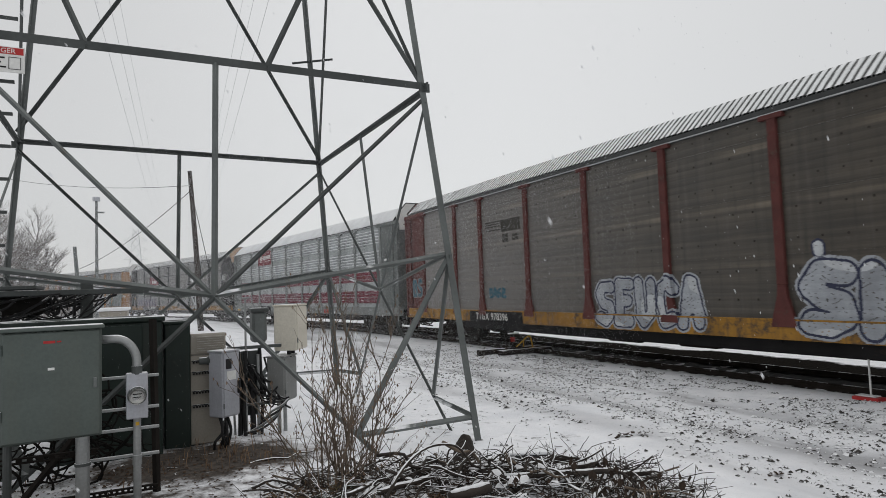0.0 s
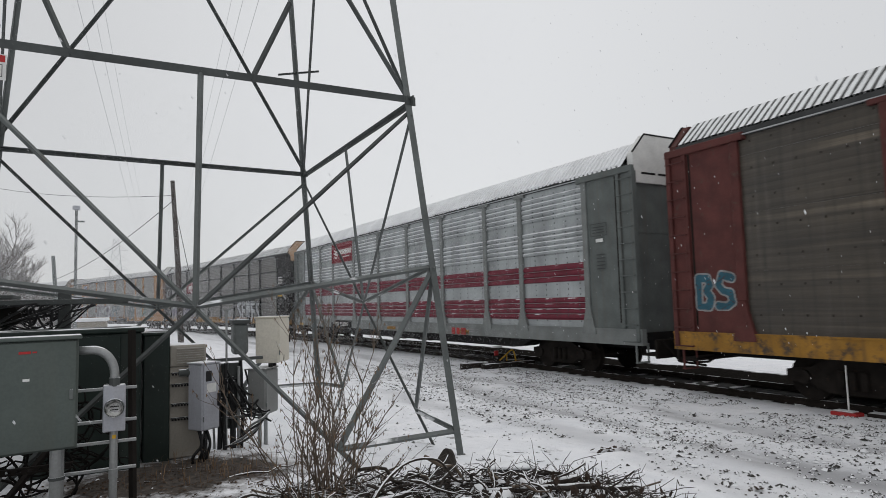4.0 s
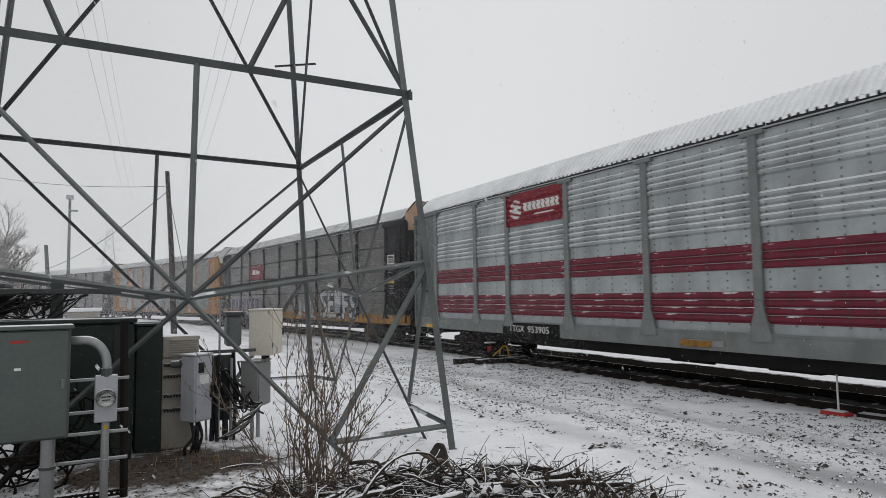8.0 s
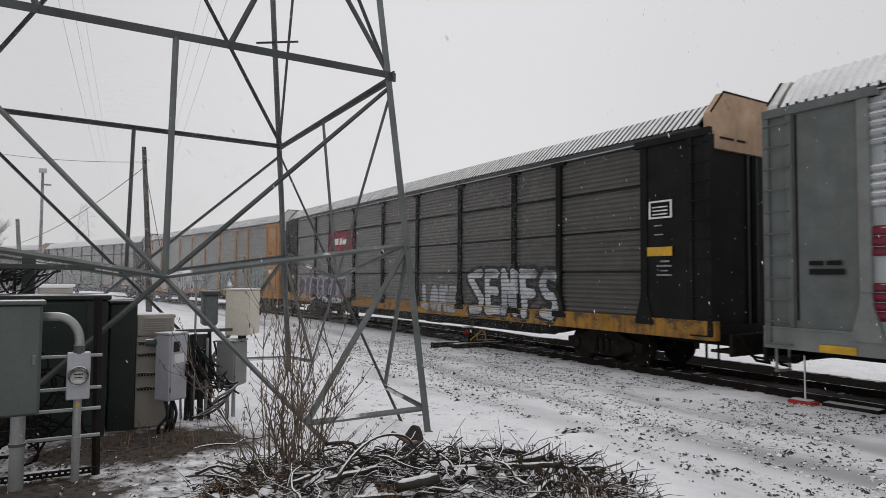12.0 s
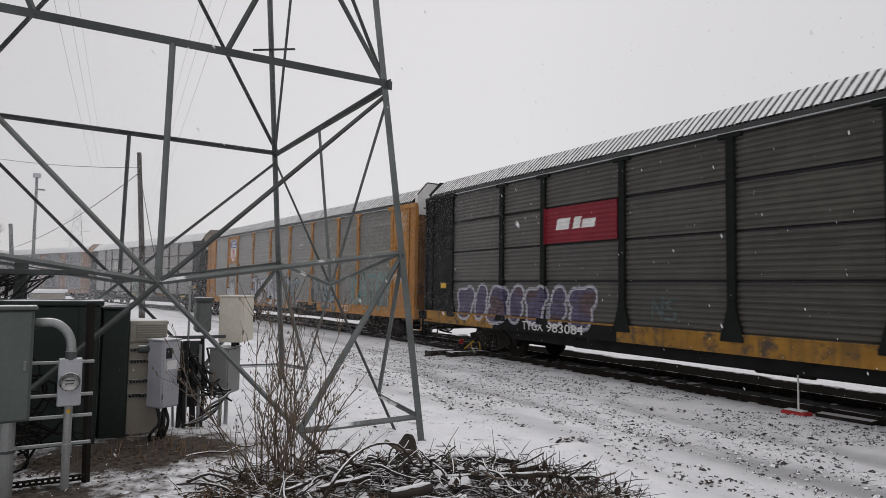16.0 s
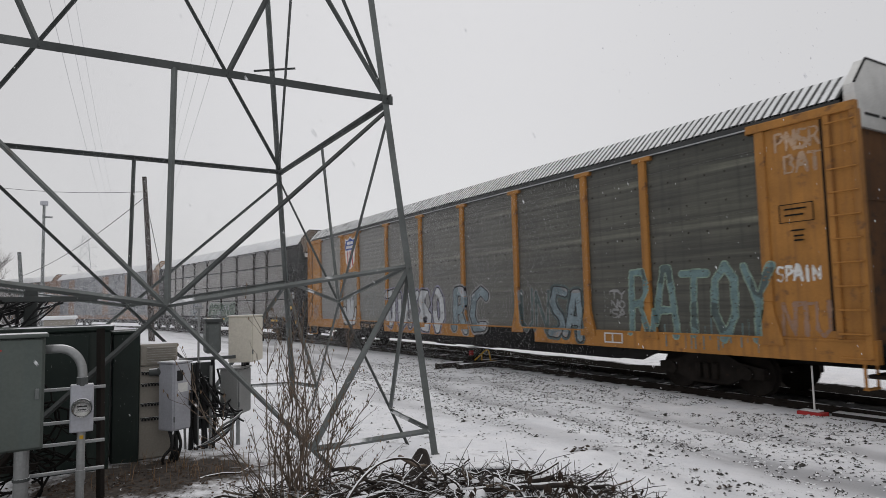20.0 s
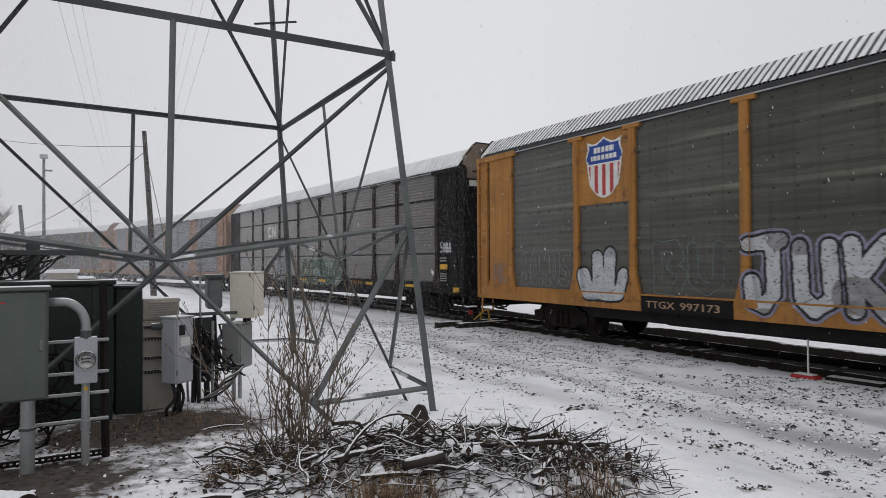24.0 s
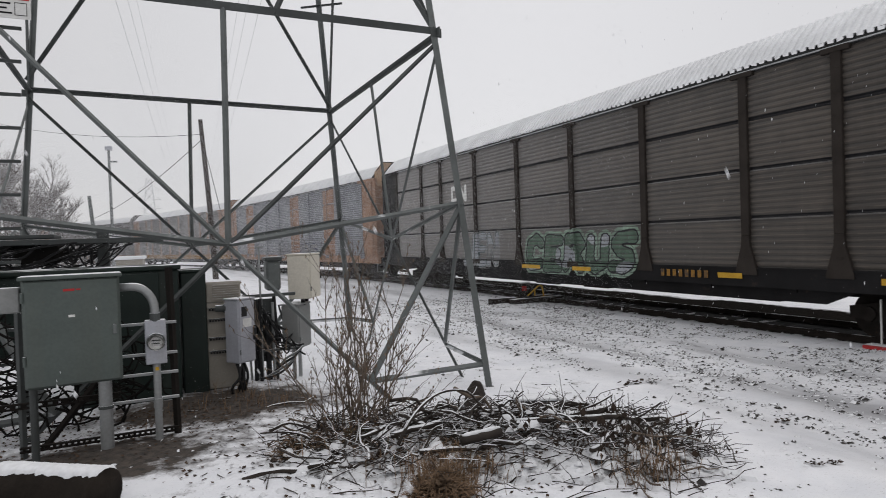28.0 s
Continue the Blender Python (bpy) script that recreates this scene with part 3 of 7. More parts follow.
def paint_patch(name, car, style, u_left, z_lo, width, height, cell, pick, mats, label="", lift=0.006):
    """Paint that lies on the ribs and posts of the near side; pick gives the colour slot for places p (to the right) and q (up)."""
    nx, nz = int(width / cell), int(height / cell)
    pc, qc = (np.arange(nx) + 0.5) * cell, (np.arange(nz) + 0.5) * cell
    P, Q = np.meshgrid(pc, qc)
    slot = pick(P, Q)
    pv, qv = np.meshgrid(np.arange(nx + 1) * cell, np.arange(nz + 1) * cell)
    U, Z = u_left - pv, z_lo + qv
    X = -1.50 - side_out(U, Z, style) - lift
    # cells of one colour on one flat stretch are joined along each row
    bend = np.abs(np.diff(X, axis=1)) > 1e-6
    bent = bend[:-1] | bend[1:]
    same = np.zeros((nz, nx), bool)
    same[:, 1:] = (slot[:, 1:] == slot[:, :-1]) & ~bent[:, 1:] & ~bent[:, :-1]
    verts, quads, tone = [], [], []
    for j in range(nz):
        starts = np.flatnonzero(~same[j])
        for a, b in zip(starts, [*starts[1:], nx]):
            if slot[j, a] >= 0:
                k = len(verts)
                verts += [(X[j, a], U[j, a], Z[j, a]), (X[j, b], U[j, b], Z[j, b]), (X[j + 1, b], U[j + 1, b], Z[j + 1, b]), (X[j + 1, a], U[j + 1, a], Z[j + 1, a])]
                quads.append((k, k + 1, k + 2, k + 3))
                tone.append(int(slot[j, a]))
    if not quads:
        return None
    me = bpy.data.meshes.new(name)
    me.from_pydata(verts, [], quads)
    for mt in mats:
        me.materials.append(mt)
    me.polygons.foreach_set("material_index", tone)
    me.update()
    ob = new(name, me)
    ob.parent = car
    return tagged(ob, label) if label else ob


# letter skeletons in a unit box: strokes as strings of points
GLYPHS = {
    "A": (((0.0, 0.0), (0.4, 1.0), (0.6, 1.0), (1.0, 0.0)), ((0.2, 0.38), (0.8, 0.38))),
    "B": (((0.1, 0.0), (0.1, 1.0), (0.7, 1.0), (0.85, 0.75), (0.6, 0.52), (0.95, 0.3), (0.75, 0.0), (0.1, 0.0)),),
    "C": (((0.95, 0.85), (0.6, 1.0), (0.2, 0.85), (0.1, 0.4), (0.35, 0.03), (0.95, 0.1)),),
    "E": (((0.9, 1.0), (0.12, 1.0), (0.1, 0.0), (0.95, 0.0)), ((0.1, 0.5), (0.75, 0.5))),
    "F": (((0.95, 1.0), (0.12, 1.0), (0.15, 0.0)), ((0.1, 0.52), (0.75, 0.52))),
    "I": (((0.5, 0.0), (0.5, 1.0)),),
    "J": (((0.0, 1.0), (0.95, 1.0)), ((0.65, 1.0), (0.65, 0.2), (0.4, 0.0), (0.05, 0.1), (0.0, 0.38))),
    "K": (((0.12, 1.0), (0.12, 0.0)), ((0.95, 1.0), (0.2, 0.5), (1.0, 0.0))),
    "L": (((0.15, 1.0), (0.2, 0.05), (0.9, 0.0)),),
    "M": (((0.0, 0.0), (0.1, 1.0), (0.5, 0.4), (0.9, 1.0), (1.0, 0.0)),),
    "N": (((0.05, 0.0), (0.1, 1.0), (0.85, 0.0), (0.95, 1.0)),),
    "O": (((0.5, 0.0), (0.12, 0.3), (0.15, 0.8), (0.5, 1.0), (0.85, 0.8), (0.88, 0.3), (0.5, 0.0)),),
    "P": (((0.15, 0.0), (0.1, 1.0), (0.75, 1.0), (0.9, 0.72), (0.65, 0.45), (0.15, 0.42)),),
    "R": (((0.1, 0.0), (0.1, 1.0), (0.7, 1.0), (0.88, 0.75), (0.6, 0.5), (0.12, 0.48)), ((0.5, 0.5), (1.0, 0.0))),
    "S": (((0.95, 0.95), (0.3, 1.0), (0.08, 0.72), (0.35, 0.5), (0.8, 0.42), (0.92, 0.15), (0.55, 0.0), (0.05, 0.05)),),
    "T": (((0.0, 1.0), (1.0, 1.0)), ((0.5, 1.0), (0.5, 0.0))),
    "U": (((0.1, 1.0), (0.12, 0.2), (0.5, 0.0), (0.88, 0.2), (0.9, 1.0)),),
    "Y": (((0.0, 1.0), (0.5, 0.5), (1.0, 1.0)), ((0.5, 0.5), (0.5, 0.0))),
    "8": (((0.5, 0.52), (0.15, 0.72), (0.3, 1.0), (0.7, 1.0), (0.85, 0.72), (0.5, 0.52), (0.1, 0.28), (0.25, 0.0), (0.75, 0.0), (0.9, 0.28), (0.5, 0.52)),),
    "z": (((1.0, 1.05), (0.05, 0.9), (0.45, 0.6), (0.9, 0.32), (0.8, 0.05), (0.1, 0.0)),),
    "h": (((0.05, 0.50), (0.15, 0.1), (0.85, 0.1), (0.95, 0.50)), ((0.36, 0.3), (0.36, 0.92)), ((0.62, 0.3), (0.64, 1.0))),
    "b": (((0.4, 0.15), (0.6, 0.42), (0.4, 0.42), (0.4, 0.15)), ((0.45, 0.75), (0.6, 0.98))),
    "d": (((0.3, 0.12), (0.7, 0.12), (0.7, 0.42), (0.3, 0.42), (0.3, 0.12)), ((0.1, 0.88), (0.9, 0.88), (0.95, 1.0))),
}


def stroke_gap(P, Q, lines):
    best = np.full(P.shape, 9.0)
    for ln in lines:
        for (a, b), (c, d) in zip(ln[:-1], ln[1:]):
            vx, vy = c - a, d - b
            t = np.clip(((P - a) * vx + (Q - b) * vy) / (vx * vx + vy * vy + 1e-9), 0, 1)
            best = np.minimum(best, np.hypot(P - a - t * vx, Q - b - t * vy))
    return best


def graffiti(car, style, u_left, u_right, z_lo, z_hi, text, mats, seed, thick=0.12, line=0.045, lean=0.0, cell=0.014, label="sprayed graffiti", slab=0.0, loose=0.05, drip=0.0, name="graffiti_letter"):
    """Sprayed letters that crowd each other; mats: fill, outline, a second fill tone, and the field of paint behind them."""
    rnd = random.Random(seed)
    width, height = u_left - u_right, z_hi - z_lo
    gw = width / len(text)
    pad = thick + line
    sets = []
    for i, ch in enumerate(text):
        grow, sink = rnd.uniform(0.92, 1.04), rnd.uniform(0.0, 0.06)
        sets.append([[(i * gw + pad * 0.8 + x * (gw * 1.06 - pad * 1.6) + lean * (y - 0.5) + rnd.uniform(-loose, loose) * gw * 0.5,
                       pad + (height - 2 * pad) * (min(1.03, y * grow + sink) + rnd.uniform(-loose, loose) * 0.5)) for x, y in ln] for ln in GLYPHS[ch]])
    drips = [(rnd.uniform(0.1, width - 0.1), rnd.uniform(0.1, 0.5), rnd.uniform(0.3, 1.0) * drip) for _ in range(int(width * 5) if drip else 0)]
    rim, foot = 0.16, min(0.16, max(z_lo - 0.88, 0.0))

    nx, nz = int((width + 2 * rim) / cell), int((height + foot + rim) / cell)
    P, Q = np.meshgrid((np.arange(nx) + 0.5) * cell - rim, (np.arange(nz) + 0.5) * cell - foot)
    wob = 0.010 * np.sin(P * 9.0 + Q * 4.0) + 0.006 * np.sin(Q * 17.0 + P * 3.0)
    worn = np.sin(P * 31.0 + 3 * np.sin(Q * 23.0)) * np.sin(Q * 37.0 + 2 * np.sin(P * 13.0)) > 0.86
    streaks = (np.sin(Q * 2 * math.pi / 0.115) > 0.90) & (style == "ridged")
    gaps = [stroke_gap(P, Q, st) + wob for st in sets]
    own, body = np.argmin(gaps, axis=0), np.min(gaps, axis=0)
    out = np.where(body < thick + slab, 3, -1) if slab else np.full(P.shape, -1)
    for i, d in enumerate(gaps):
        out = np.where(d < thick + line, 1, out)
        out = np.where(d < thick, 0, out)
        if len(mats) > 2:
            out = np.where((d < thick) & (np.sin(P * 2.9 + Q * 3.3) + np.sin(P * 1.7 - Q * 4.1) > 0.75), 2, out)
        own = np.where(d < thick + line, i, own)
    for x, top, ln in drips:
        out = np.where((np.abs(P - x) < 0.012) & (Q < top) & (Q > top - ln), 0, out)
    out = np.where((streaks | worn) & (out != 1), -1, out)
    for i in range(len(sets)):
        paint_patch(name, car, style, u_left + rim, z_lo - foot, width + 2 * rim, height + foot + rim, cell, lambda a, b: np.where(own == i, out, -1), mats, label)


def lettering(text, size, mat, parent, u_left, z, x=-1.572, name="lettering", label="painted lettering", stretch=1.0):
    cu = bpy.data.curves.new("text", "FONT")
    cu.body, cu.size, cu.extrude, cu.resolution_u = text, size, 0.002, 3
    tmp = bpy.data.objects.new("text", cu)
    scene.collection.objects.link(tmp)
    me = bpy.data.meshes.new_from_object(tmp.evaluated_get(bpy.context.evaluated_depsgraph_get()))
    bpy.data.objects.remove(tmp)
    me.materials.clear()
    me.materials.append(mat)
    ob = new(name, me)
    ob.parent = parent
    ob.matrix_basis = Matrix.Translation((x, u_left, z)) @ TO_SIDE @ Matrix.Diagonal((stretch, 1, 1, 1))
    return tagged(ob, label)


def flat_bars(parent, rows, mat, x, name="stencil_bar", label="unreadable stencilled line"):
    """Small bars (u_left, u_right, z_lo, z_hi) on the near side."""
    for a, b, lo, hi in rows:
        part(name, Shape().box((x - 0.004, b, lo), (x, a, hi)), mat, parent, label)


def autorack(k, label, style, mats, bands=(), roof="strips", sill=(), far=False, cap=(None, None), door=None):
    """mats: panel, post, end, sill, then further panel colours for bands."""
    panel, post, end, sill_mat = mats[:4]
    car = thing("covered_car_carrier", label, "railcar", group="train of car carriers")
    car["order"] = k
    post_me = POST_SHAPE.mesh("post", post)
    flip = pose(0, 0, 0, 0, 0, 180)
    sheets = {}
    for i in range(len(POSTS) - 1):
        a, b = POSTS[i], POSTS[i + 1]
        w = round(b - a, 2)
        if w not in sheets:
            sheets[w] = sheet(w, style, [panel, *mats[4:]], bands)
        for side in (0, 1):
            m = pose(0, (a + b) / 2, 0)
            part("side_panel", sheets[w], None, car, m=flip @ m if side else m)
    for p in POSTS:
        part("post", post_me, None, car, m=pose(0, p, 0))
        part("post", post_me, None, car, m=flip @ pose(0, p, 0))
    # sills, deck and ends
    for side in (0, 1):
        cuts = sorted({-HALF, HALF, *[c for s in sill for c in s[:2]]})
        for a, b in zip(cuts[:-1], cuts[1:]):
            slot = next((s[2] for s in sill if s[0] <= (a + b) / 2 <= s[1]), 0)
            part("side_sill", Shape().box((-1.56, a, SILL_LO), (-1.40, b, SILL_HI - 0.02)), (sill_mat, M_BLACK, M_YELLOW, post)[slot], car, m=flip if side else None)
        part("sill_cap", Shape().box((-1.575, -HALF, SILL_HI - 0.02), (-1.40, HALF, SILL_HI + 0.015)), sill_mat, car, m=flip if side else None)
    part("deck", Shape().box((-1.42, -HALF + 0.05, 0.98), (1.42, HALF - 0.05, 1.16)), M_BLACK, car)
    under = Shape().box((-0.4, -HALF, 0.66), (0.4, HALF, 0.99), bevel=0.05)
    under.prism([(-8.2, 0.7), (-7.0, 0.46), (7.0, 0.46), (8.2, 0.7)], -0.45, 0.45, "x")
    for u in np.arange(-8, 8.1, 2.0):
        under.box((-1.4, u - 0.05, 0.78), (1.4, u + 0.05, 0.985))
    part("centre_sill", under, M_BLACK, car)
    for sx in (-1, 1):
        fl = Shape().prism([(-9.2, 0.86), (-8.6, 0.60), (8.6, 0.60), (9.2, 0.86)], sx * 1.34 - 0.03, sx * 1.34 + 0.03, "x")
        part("lower_flange", fl, M_BLACK, car)
    brake = Shape().box((-1.0, -2.2, 0.5), (-0.55, -1.1, 0.85), bevel=0.04)
    brake.tube([(-0.9, 0.2, 0.68), (-0.9, 1.3, 0.68)], 0.2, 14)
    brake.tube([(-1.05, -6.0, 0.72), (-1.05, 6.0, 0.72)], 0.025, 6)
    part("brake_gear", brake, M_IRON, car)
    for sgn in (-1, 1):
        e = Shape()
        y0, y1 = sorted((sgn * 11.9, sgn * 13.55))
        e.box((-1.545, y0, SILL_HI), (-1.45, y1, EAVE), bevel=0.012)
        for side in (0, 1):
            ob = part("end_panel", e if not side else Shape().box((1.45, y0, SILL_HI), (1.545, y1, EAVE), bevel=0.012), end, car)
        part("ladder_post", Shape().box((-1.60, sgn * 13.08 - 0.055, SILL_HI + 0.02), (-1.50, sgn * 13.08 + 0.055, EAVE - 0.08), bevel=0.012), end, car)
        part("door_gap", Shape().box((-1.552, sgn * 12.97 - 0.022, SILL_HI + 0.15), (-1.54, sgn * 12.97 + 0.022, EAVE - 0.12)), M_RUSTDK, car)
        part("corner_post", Shape().box((-1.60, sgn * 13.52 - 0.06, SILL_HI - 0.3), (-1.44, sgn * 13.52 + 0.06, EAVE - 0.08), bevel=0.012), end, car)
        for sx in (-1, 1):
            part("eave_beam", Shape().box((sx * 1.56 - 0.06, *sorted((sgn * 11.6, sgn * 13.58))[:1], EAVE - 0.10), (sx * 1.56 + 0.06, sorted((sgn * 11.6, sgn * 13.58))[1], EAVE + 0.06), bevel=0.015), end, car)
            leaf = Shape().box((min(sx * 0.03, sx * 1.46), sgn * 13.44 - 0.03, 1.1), (max(sx * 0.03, sx * 1.46), sgn * 13.44 + 0.03, 4.84), bevel=0.01)
            for z in (2.35, 3.6):
                leaf.box((min(sx * 0.1, sx * 1.40), sgn * 13.47 - 0.012, z), (max(sx * 0.1, sx * 1.40), sgn * 13.47 + 0.012, z + 0.03))
            part("end_door", leaf, door or end, car)
            part("lock_rod", Shape().tube([(sx * 0.16, sgn * 13.50, 1.1), (sx * 0.16, sgn * 13.50, 4.8)], 0.022, 6), M_STEEL_DK, car)
        rung = Shape().tube([(-1.55, sgn * 13.08, 0.95), (-1.63, sgn * 13.08, 0.95), (-1.63, sgn * 13.54, 0.95), (-1.55, sgn * 13.54, 0.95)], 0.016, 5).mesh("rung", end)
        for q in range(11):
            part("rung", rung, None, car, m=pose(0, 0, 0.4 * q))
        hood = Shape()
        outline = [(-1.47, 4.84), (1.47, 4.84), (1.47, 5.58), (1.03, 6.07), (-1.03, 6.07), (-1.47, 5.58)]
        if sgn > 0:
            outline = [(p, q if q < 5 else q - 0.2) for p, q in outline]
        hood.prism(outline, *sorted((sgn * 13.34, sgn * 13.53)), "y")
        part("roof_end_cap", hood, cap[0 if sgn < 0 else 1] or end, car)
        rim = Shape()
        for (p, q), (p2, q2) in zip(outline[2:-1], outline[3:]):
            rim.tube([(p * 1.01, sgn * 13.53, q + 0.01), (p2 * 1.01, sgn * 13.53, q2 + 0.01)], 0.022, 6)
        part("cap_rim", rim, M_BLACK, car)
        part("stencil_bar", Shape().box((-1.2, sgn * 13.533 - 0.003, 5.06), (-0.7, sgn * 13.533 + 0.003, 5.11)).box((-0.6, sgn * 13.533 - 0.003, 5.06), (-0.3, sgn * 13.533 + 0.003, 5.11)), M_BLACK, car, "unreadable stencilled lines")
        cp = Shape()
        cp.box((-0.12, *sorted((sgn * 13.3, sgn * 13.95))[:1], 0.72), (0.12, sorted((sgn * 13.3, sgn * 13.95))[1], 0.98), bevel=0.03)
        cp.box((-0.2, sgn * 14.05 - 0.16, 0.68), (0.2, sgn * 14.05 + 0.14, 1.02), bevel=0.05)
        cp.tube([(-0.35, sgn * 13.3, 0.75), (-0.4, sgn * 13.7, 0.5), (-0.3, sgn * 14.1, 0.45)], 0.03, 6)
        part("coupler", cp, M_IRON, car)
        plat = Shape().box((-1.25, sorted((sgn * 13.3, sgn * 13.8))[0], 0.60), (1.25, sorted((sgn * 13.3, sgn * 13.8))[1], 0.66))
        plat.box((-1.3, sgn * 13.78 - 0.04, 0.55), (1.3, sgn * 13.78 + 0.04, 1.0), bevel=0.02)
        plat.tube([(-1.1, sgn * 13.84, 0.95), (-0.6, sgn * 13.9, 0.45), (-0.2, sgn * 13.95, 0.38)], 0.03, 6)
        part("end_sill", plat, M_IRON, car)
        step = Shape()
        for x in (-1.53, -1.13):
            step.box((x - 0.015, sgn * 13.4 - 0.02, 0.45), (x + 0.015, sgn * 13.4 + 0.02, 0.9))
        step.box((-1.54, sgn * 13.4 - 0.04, 0.43), (-1.12, sgn * 13.4 + 0.04, 0.46))
        part("step", step, post, car)
    for sx in (-1, 1):
        part("roof_edge", Shape().box((sx * 1.575 - 0.02, -11.6, EAVE - 0.01), (sx * 1.575 + 0.02, 11.6, EAVE + 0.014)), M_EDGE, car, "pale galvanised eave strip")
        part("eave_fascia", Shape().box((sx * 1.52 - 0.02, -13.3, EAVE - 0.02), (sx * 1.52 + 0.02, 13.3, EAVE + 0.13)), M_ROOF, car, "dark sheet below the roof ribs")
    part("roof", ROOF_METAL, None, car)
    if roof == "full":
        tagged(part("roof_snow", ROOF_BLANKET, None, car), "blanket of snow over the roof ribs", kind="stuff")
    else:
        tagged(part("roof_snow", ROOF_SNOW, None, car), "snow lying between the roof ribs", kind="stuff")
    if style == "ribbed":
        rv = Shape()
        for u in np.arange(-11.5, 11.6, 0.47):
            if min(abs(u - p) for p in POSTS) > 0.15:
                for z in np.arange(1.42, 5.1, 0.145):
                    rv.box((-1.508 - float(rib_depth(z, style)), u - 0.011, z - 0.02), (-1.49, u + 0.011, z + 0.02))
        tagged(part("sheet_bolts", rv, M_STEEL_DK, car), "columns of dark bolts in the side sheets", kind="stuff")
    if style == "flat":
        rv = Shape()
        for u in np.arange(-11.5, 11.6, 0.46):
            if min(abs(u - p) for p in POSTS) > 0.15:
                for z in (1.62, 2.20, 2.78, 3.36, 3.94, 4.52, 5.05):
                    rv.box((-1.514, u - 0.013, z - 0.02), (-1.50, u + 0.013, z + 0.02))
        tagged(part("sheet_bolts", rv, M_POST_E, car), "rows of dark bolts in the side sheets", kind="stuff")
        for z in (2.49, 3.65, 4.8):
            part("sheet_seam", Shape().box((-1.513, -11.7, z - 0.012), (-1.495, 11.7, z + 0.012)), panel, car)
    for sgn in (-1, 1):
        tk = new("truck")
        tk.parent = car
        tk.matrix_basis = pose(0, sgn * BOGIE, 0)
        for x in (-1.0, 1.0):
            part("side_frame", TRUCK_SIDE, None, tk, m=pose(x, 0, 0, 0, 0, 0 if x < 0 else 180))
        part("bolster", TRUCK_BOLSTER, None, tk)
        for y in (-0.9, 0.9):
            w = part("wheelset", WHEELSET, None, tk, m=pose(0, y, 0.435))
            if not far:
                WHEELSETS.append((w, y))
    return car


def car_pose(k, t):
    s = TRAIN_S0 + TRAIN_V * t + CAR_PITCH * k
    (a, _), (b, _) = centre(s - BOGIE), centre(s + BOGIE)
    mid, d = (a + b) / 2, b - a
    return pose(mid.x, mid.y, RAIL_Z, 0, 0, math.degrees(math.atan2(-d.x, d.y)))


M_PANEL_A = paint("dirty_olive_sheet", (0.047, 0.038, 0.027), 0.38, 0.1, 0.22, 1.1, 45, 0.15, (0.065, 0.055, 0.045), 0.2, streak=0.6, spread=0.08, courses=0.3, spec=0.35, plaid=0.9, grazing_sheen=1.0)
M_POST_A = paint("faded_red_post", (0.10, 0.030, 0.026), 0.7, 0, 0.3, 2, 30, 0.1, (0.08, 0.05, 0.04), 0.35)
M_PANEL_B = paint("galvanised_side_sheet", (0.37, 0.395, 0.40), 0.5, 0.3, 0.28, 1.2, 45, 0.1, (0.22, 0.22, 0.22), 0.2, streak=0.35, snow=0.64)
M_POST_B = paint("grey_side_paint", (0.20, 0.215, 0.21), 0.6, 0.1, 0.2, 2, 30, 0.1, (0.2, 0.18, 0.16), 0.2, streak=0.3)
M_END_B = paint("dull_grey_end_paint", (0.125, 0.14, 0.135), 0.6, 0.1, 0.2, 2, 30, 0.1, (0.12, 0.10, 0.085), 0.25, streak=0.35)
M_STRIPE_B = paint("maroon_stripe", (0.17, 0.02, 0.038), 0.6, 0, 0.2, 2, 30, 0.1, streak=0.25, snow=0.16)
M_PANEL_C = paint("dark_dirty_sheet", (0.043, 0.040, 0.033), 0.38, 0.2, 0.25, 1.0, 45, 0.15, (0.05, 0.042, 0.035), 0.3, streak=0.45, grooves=0.115, spread=0.08, courses=0.3, spec=0.4, grazing_sheen=0.4)
M_POST_C = paint("black_green_post", (0.010, 0.012, 0.011), 0.7, 0, 0.3, 2, 30, 0.1, (0.04, 0.032, 0.025), 0.25, spec=0.12)
M_PANEL_D = paint("grimy_green_sheet", (0.050, 0.050, 0.038), 0.38, 0.2, 0.2, 1.0, 45, 0.15, (0.06, 0.055, 0.045), 0.2, streak=0.45, spread=0.08, courses=0.38, spec=0.4, plaid=0.9, grazing_sheen=0.9)
M_POST_D = paint("orange_yellow_paint", (0.40, 0.182, 0.042), 0.6, 0, 0.2, 1.4, 30, 0.08, (0.15, 0.075, 0.035), 0.4, streak=0.5)
M_PANEL_E = paint("brown_grimy_sheet", (0.05, 0.040, 0.031), 0.38, 0.1, 0.25, 1.0, 45, 0.15, (0.065, 0.054, 0.045), 0.3, streak=0.4, grooves=0.115, spread=0.13, courses=0.3, spec=0.35, grazing_sheen=1.0)
M_POST_E = paint("dark_brown_post", (0.036, 0.030, 0.026), 0.7, 0, 0.3, 2, 30, 0.1, spec=0.12)
# The next three paints are lightened to stand in for haze on far cars.
M_PANEL_F = paint("haze_paled_blue_grey", (0.25, 0.26, 0.28), 0.7, 0.1, 0.2, 1.0, 45, 0.15, (0.12, 0.11, 0.10), 0.25, streak=0.4, grooves=0.115)
M_POST_F = paint("paled_orange_paint", (0.31, 0.19, 0.13), 0.7, 0, 0.25, 1.4, 30, 0.1, (0.3, 0.2, 0.15), 0.3)
M_PANEL_G = paint("haze_paled_grey", (0.17, 0.165, 0.16), 0.75, 0.1, 0.3, 1.0, 45, 0.15, (0.12, 0.11, 0.10), 0.3, streak=0.4, spread=0.1)
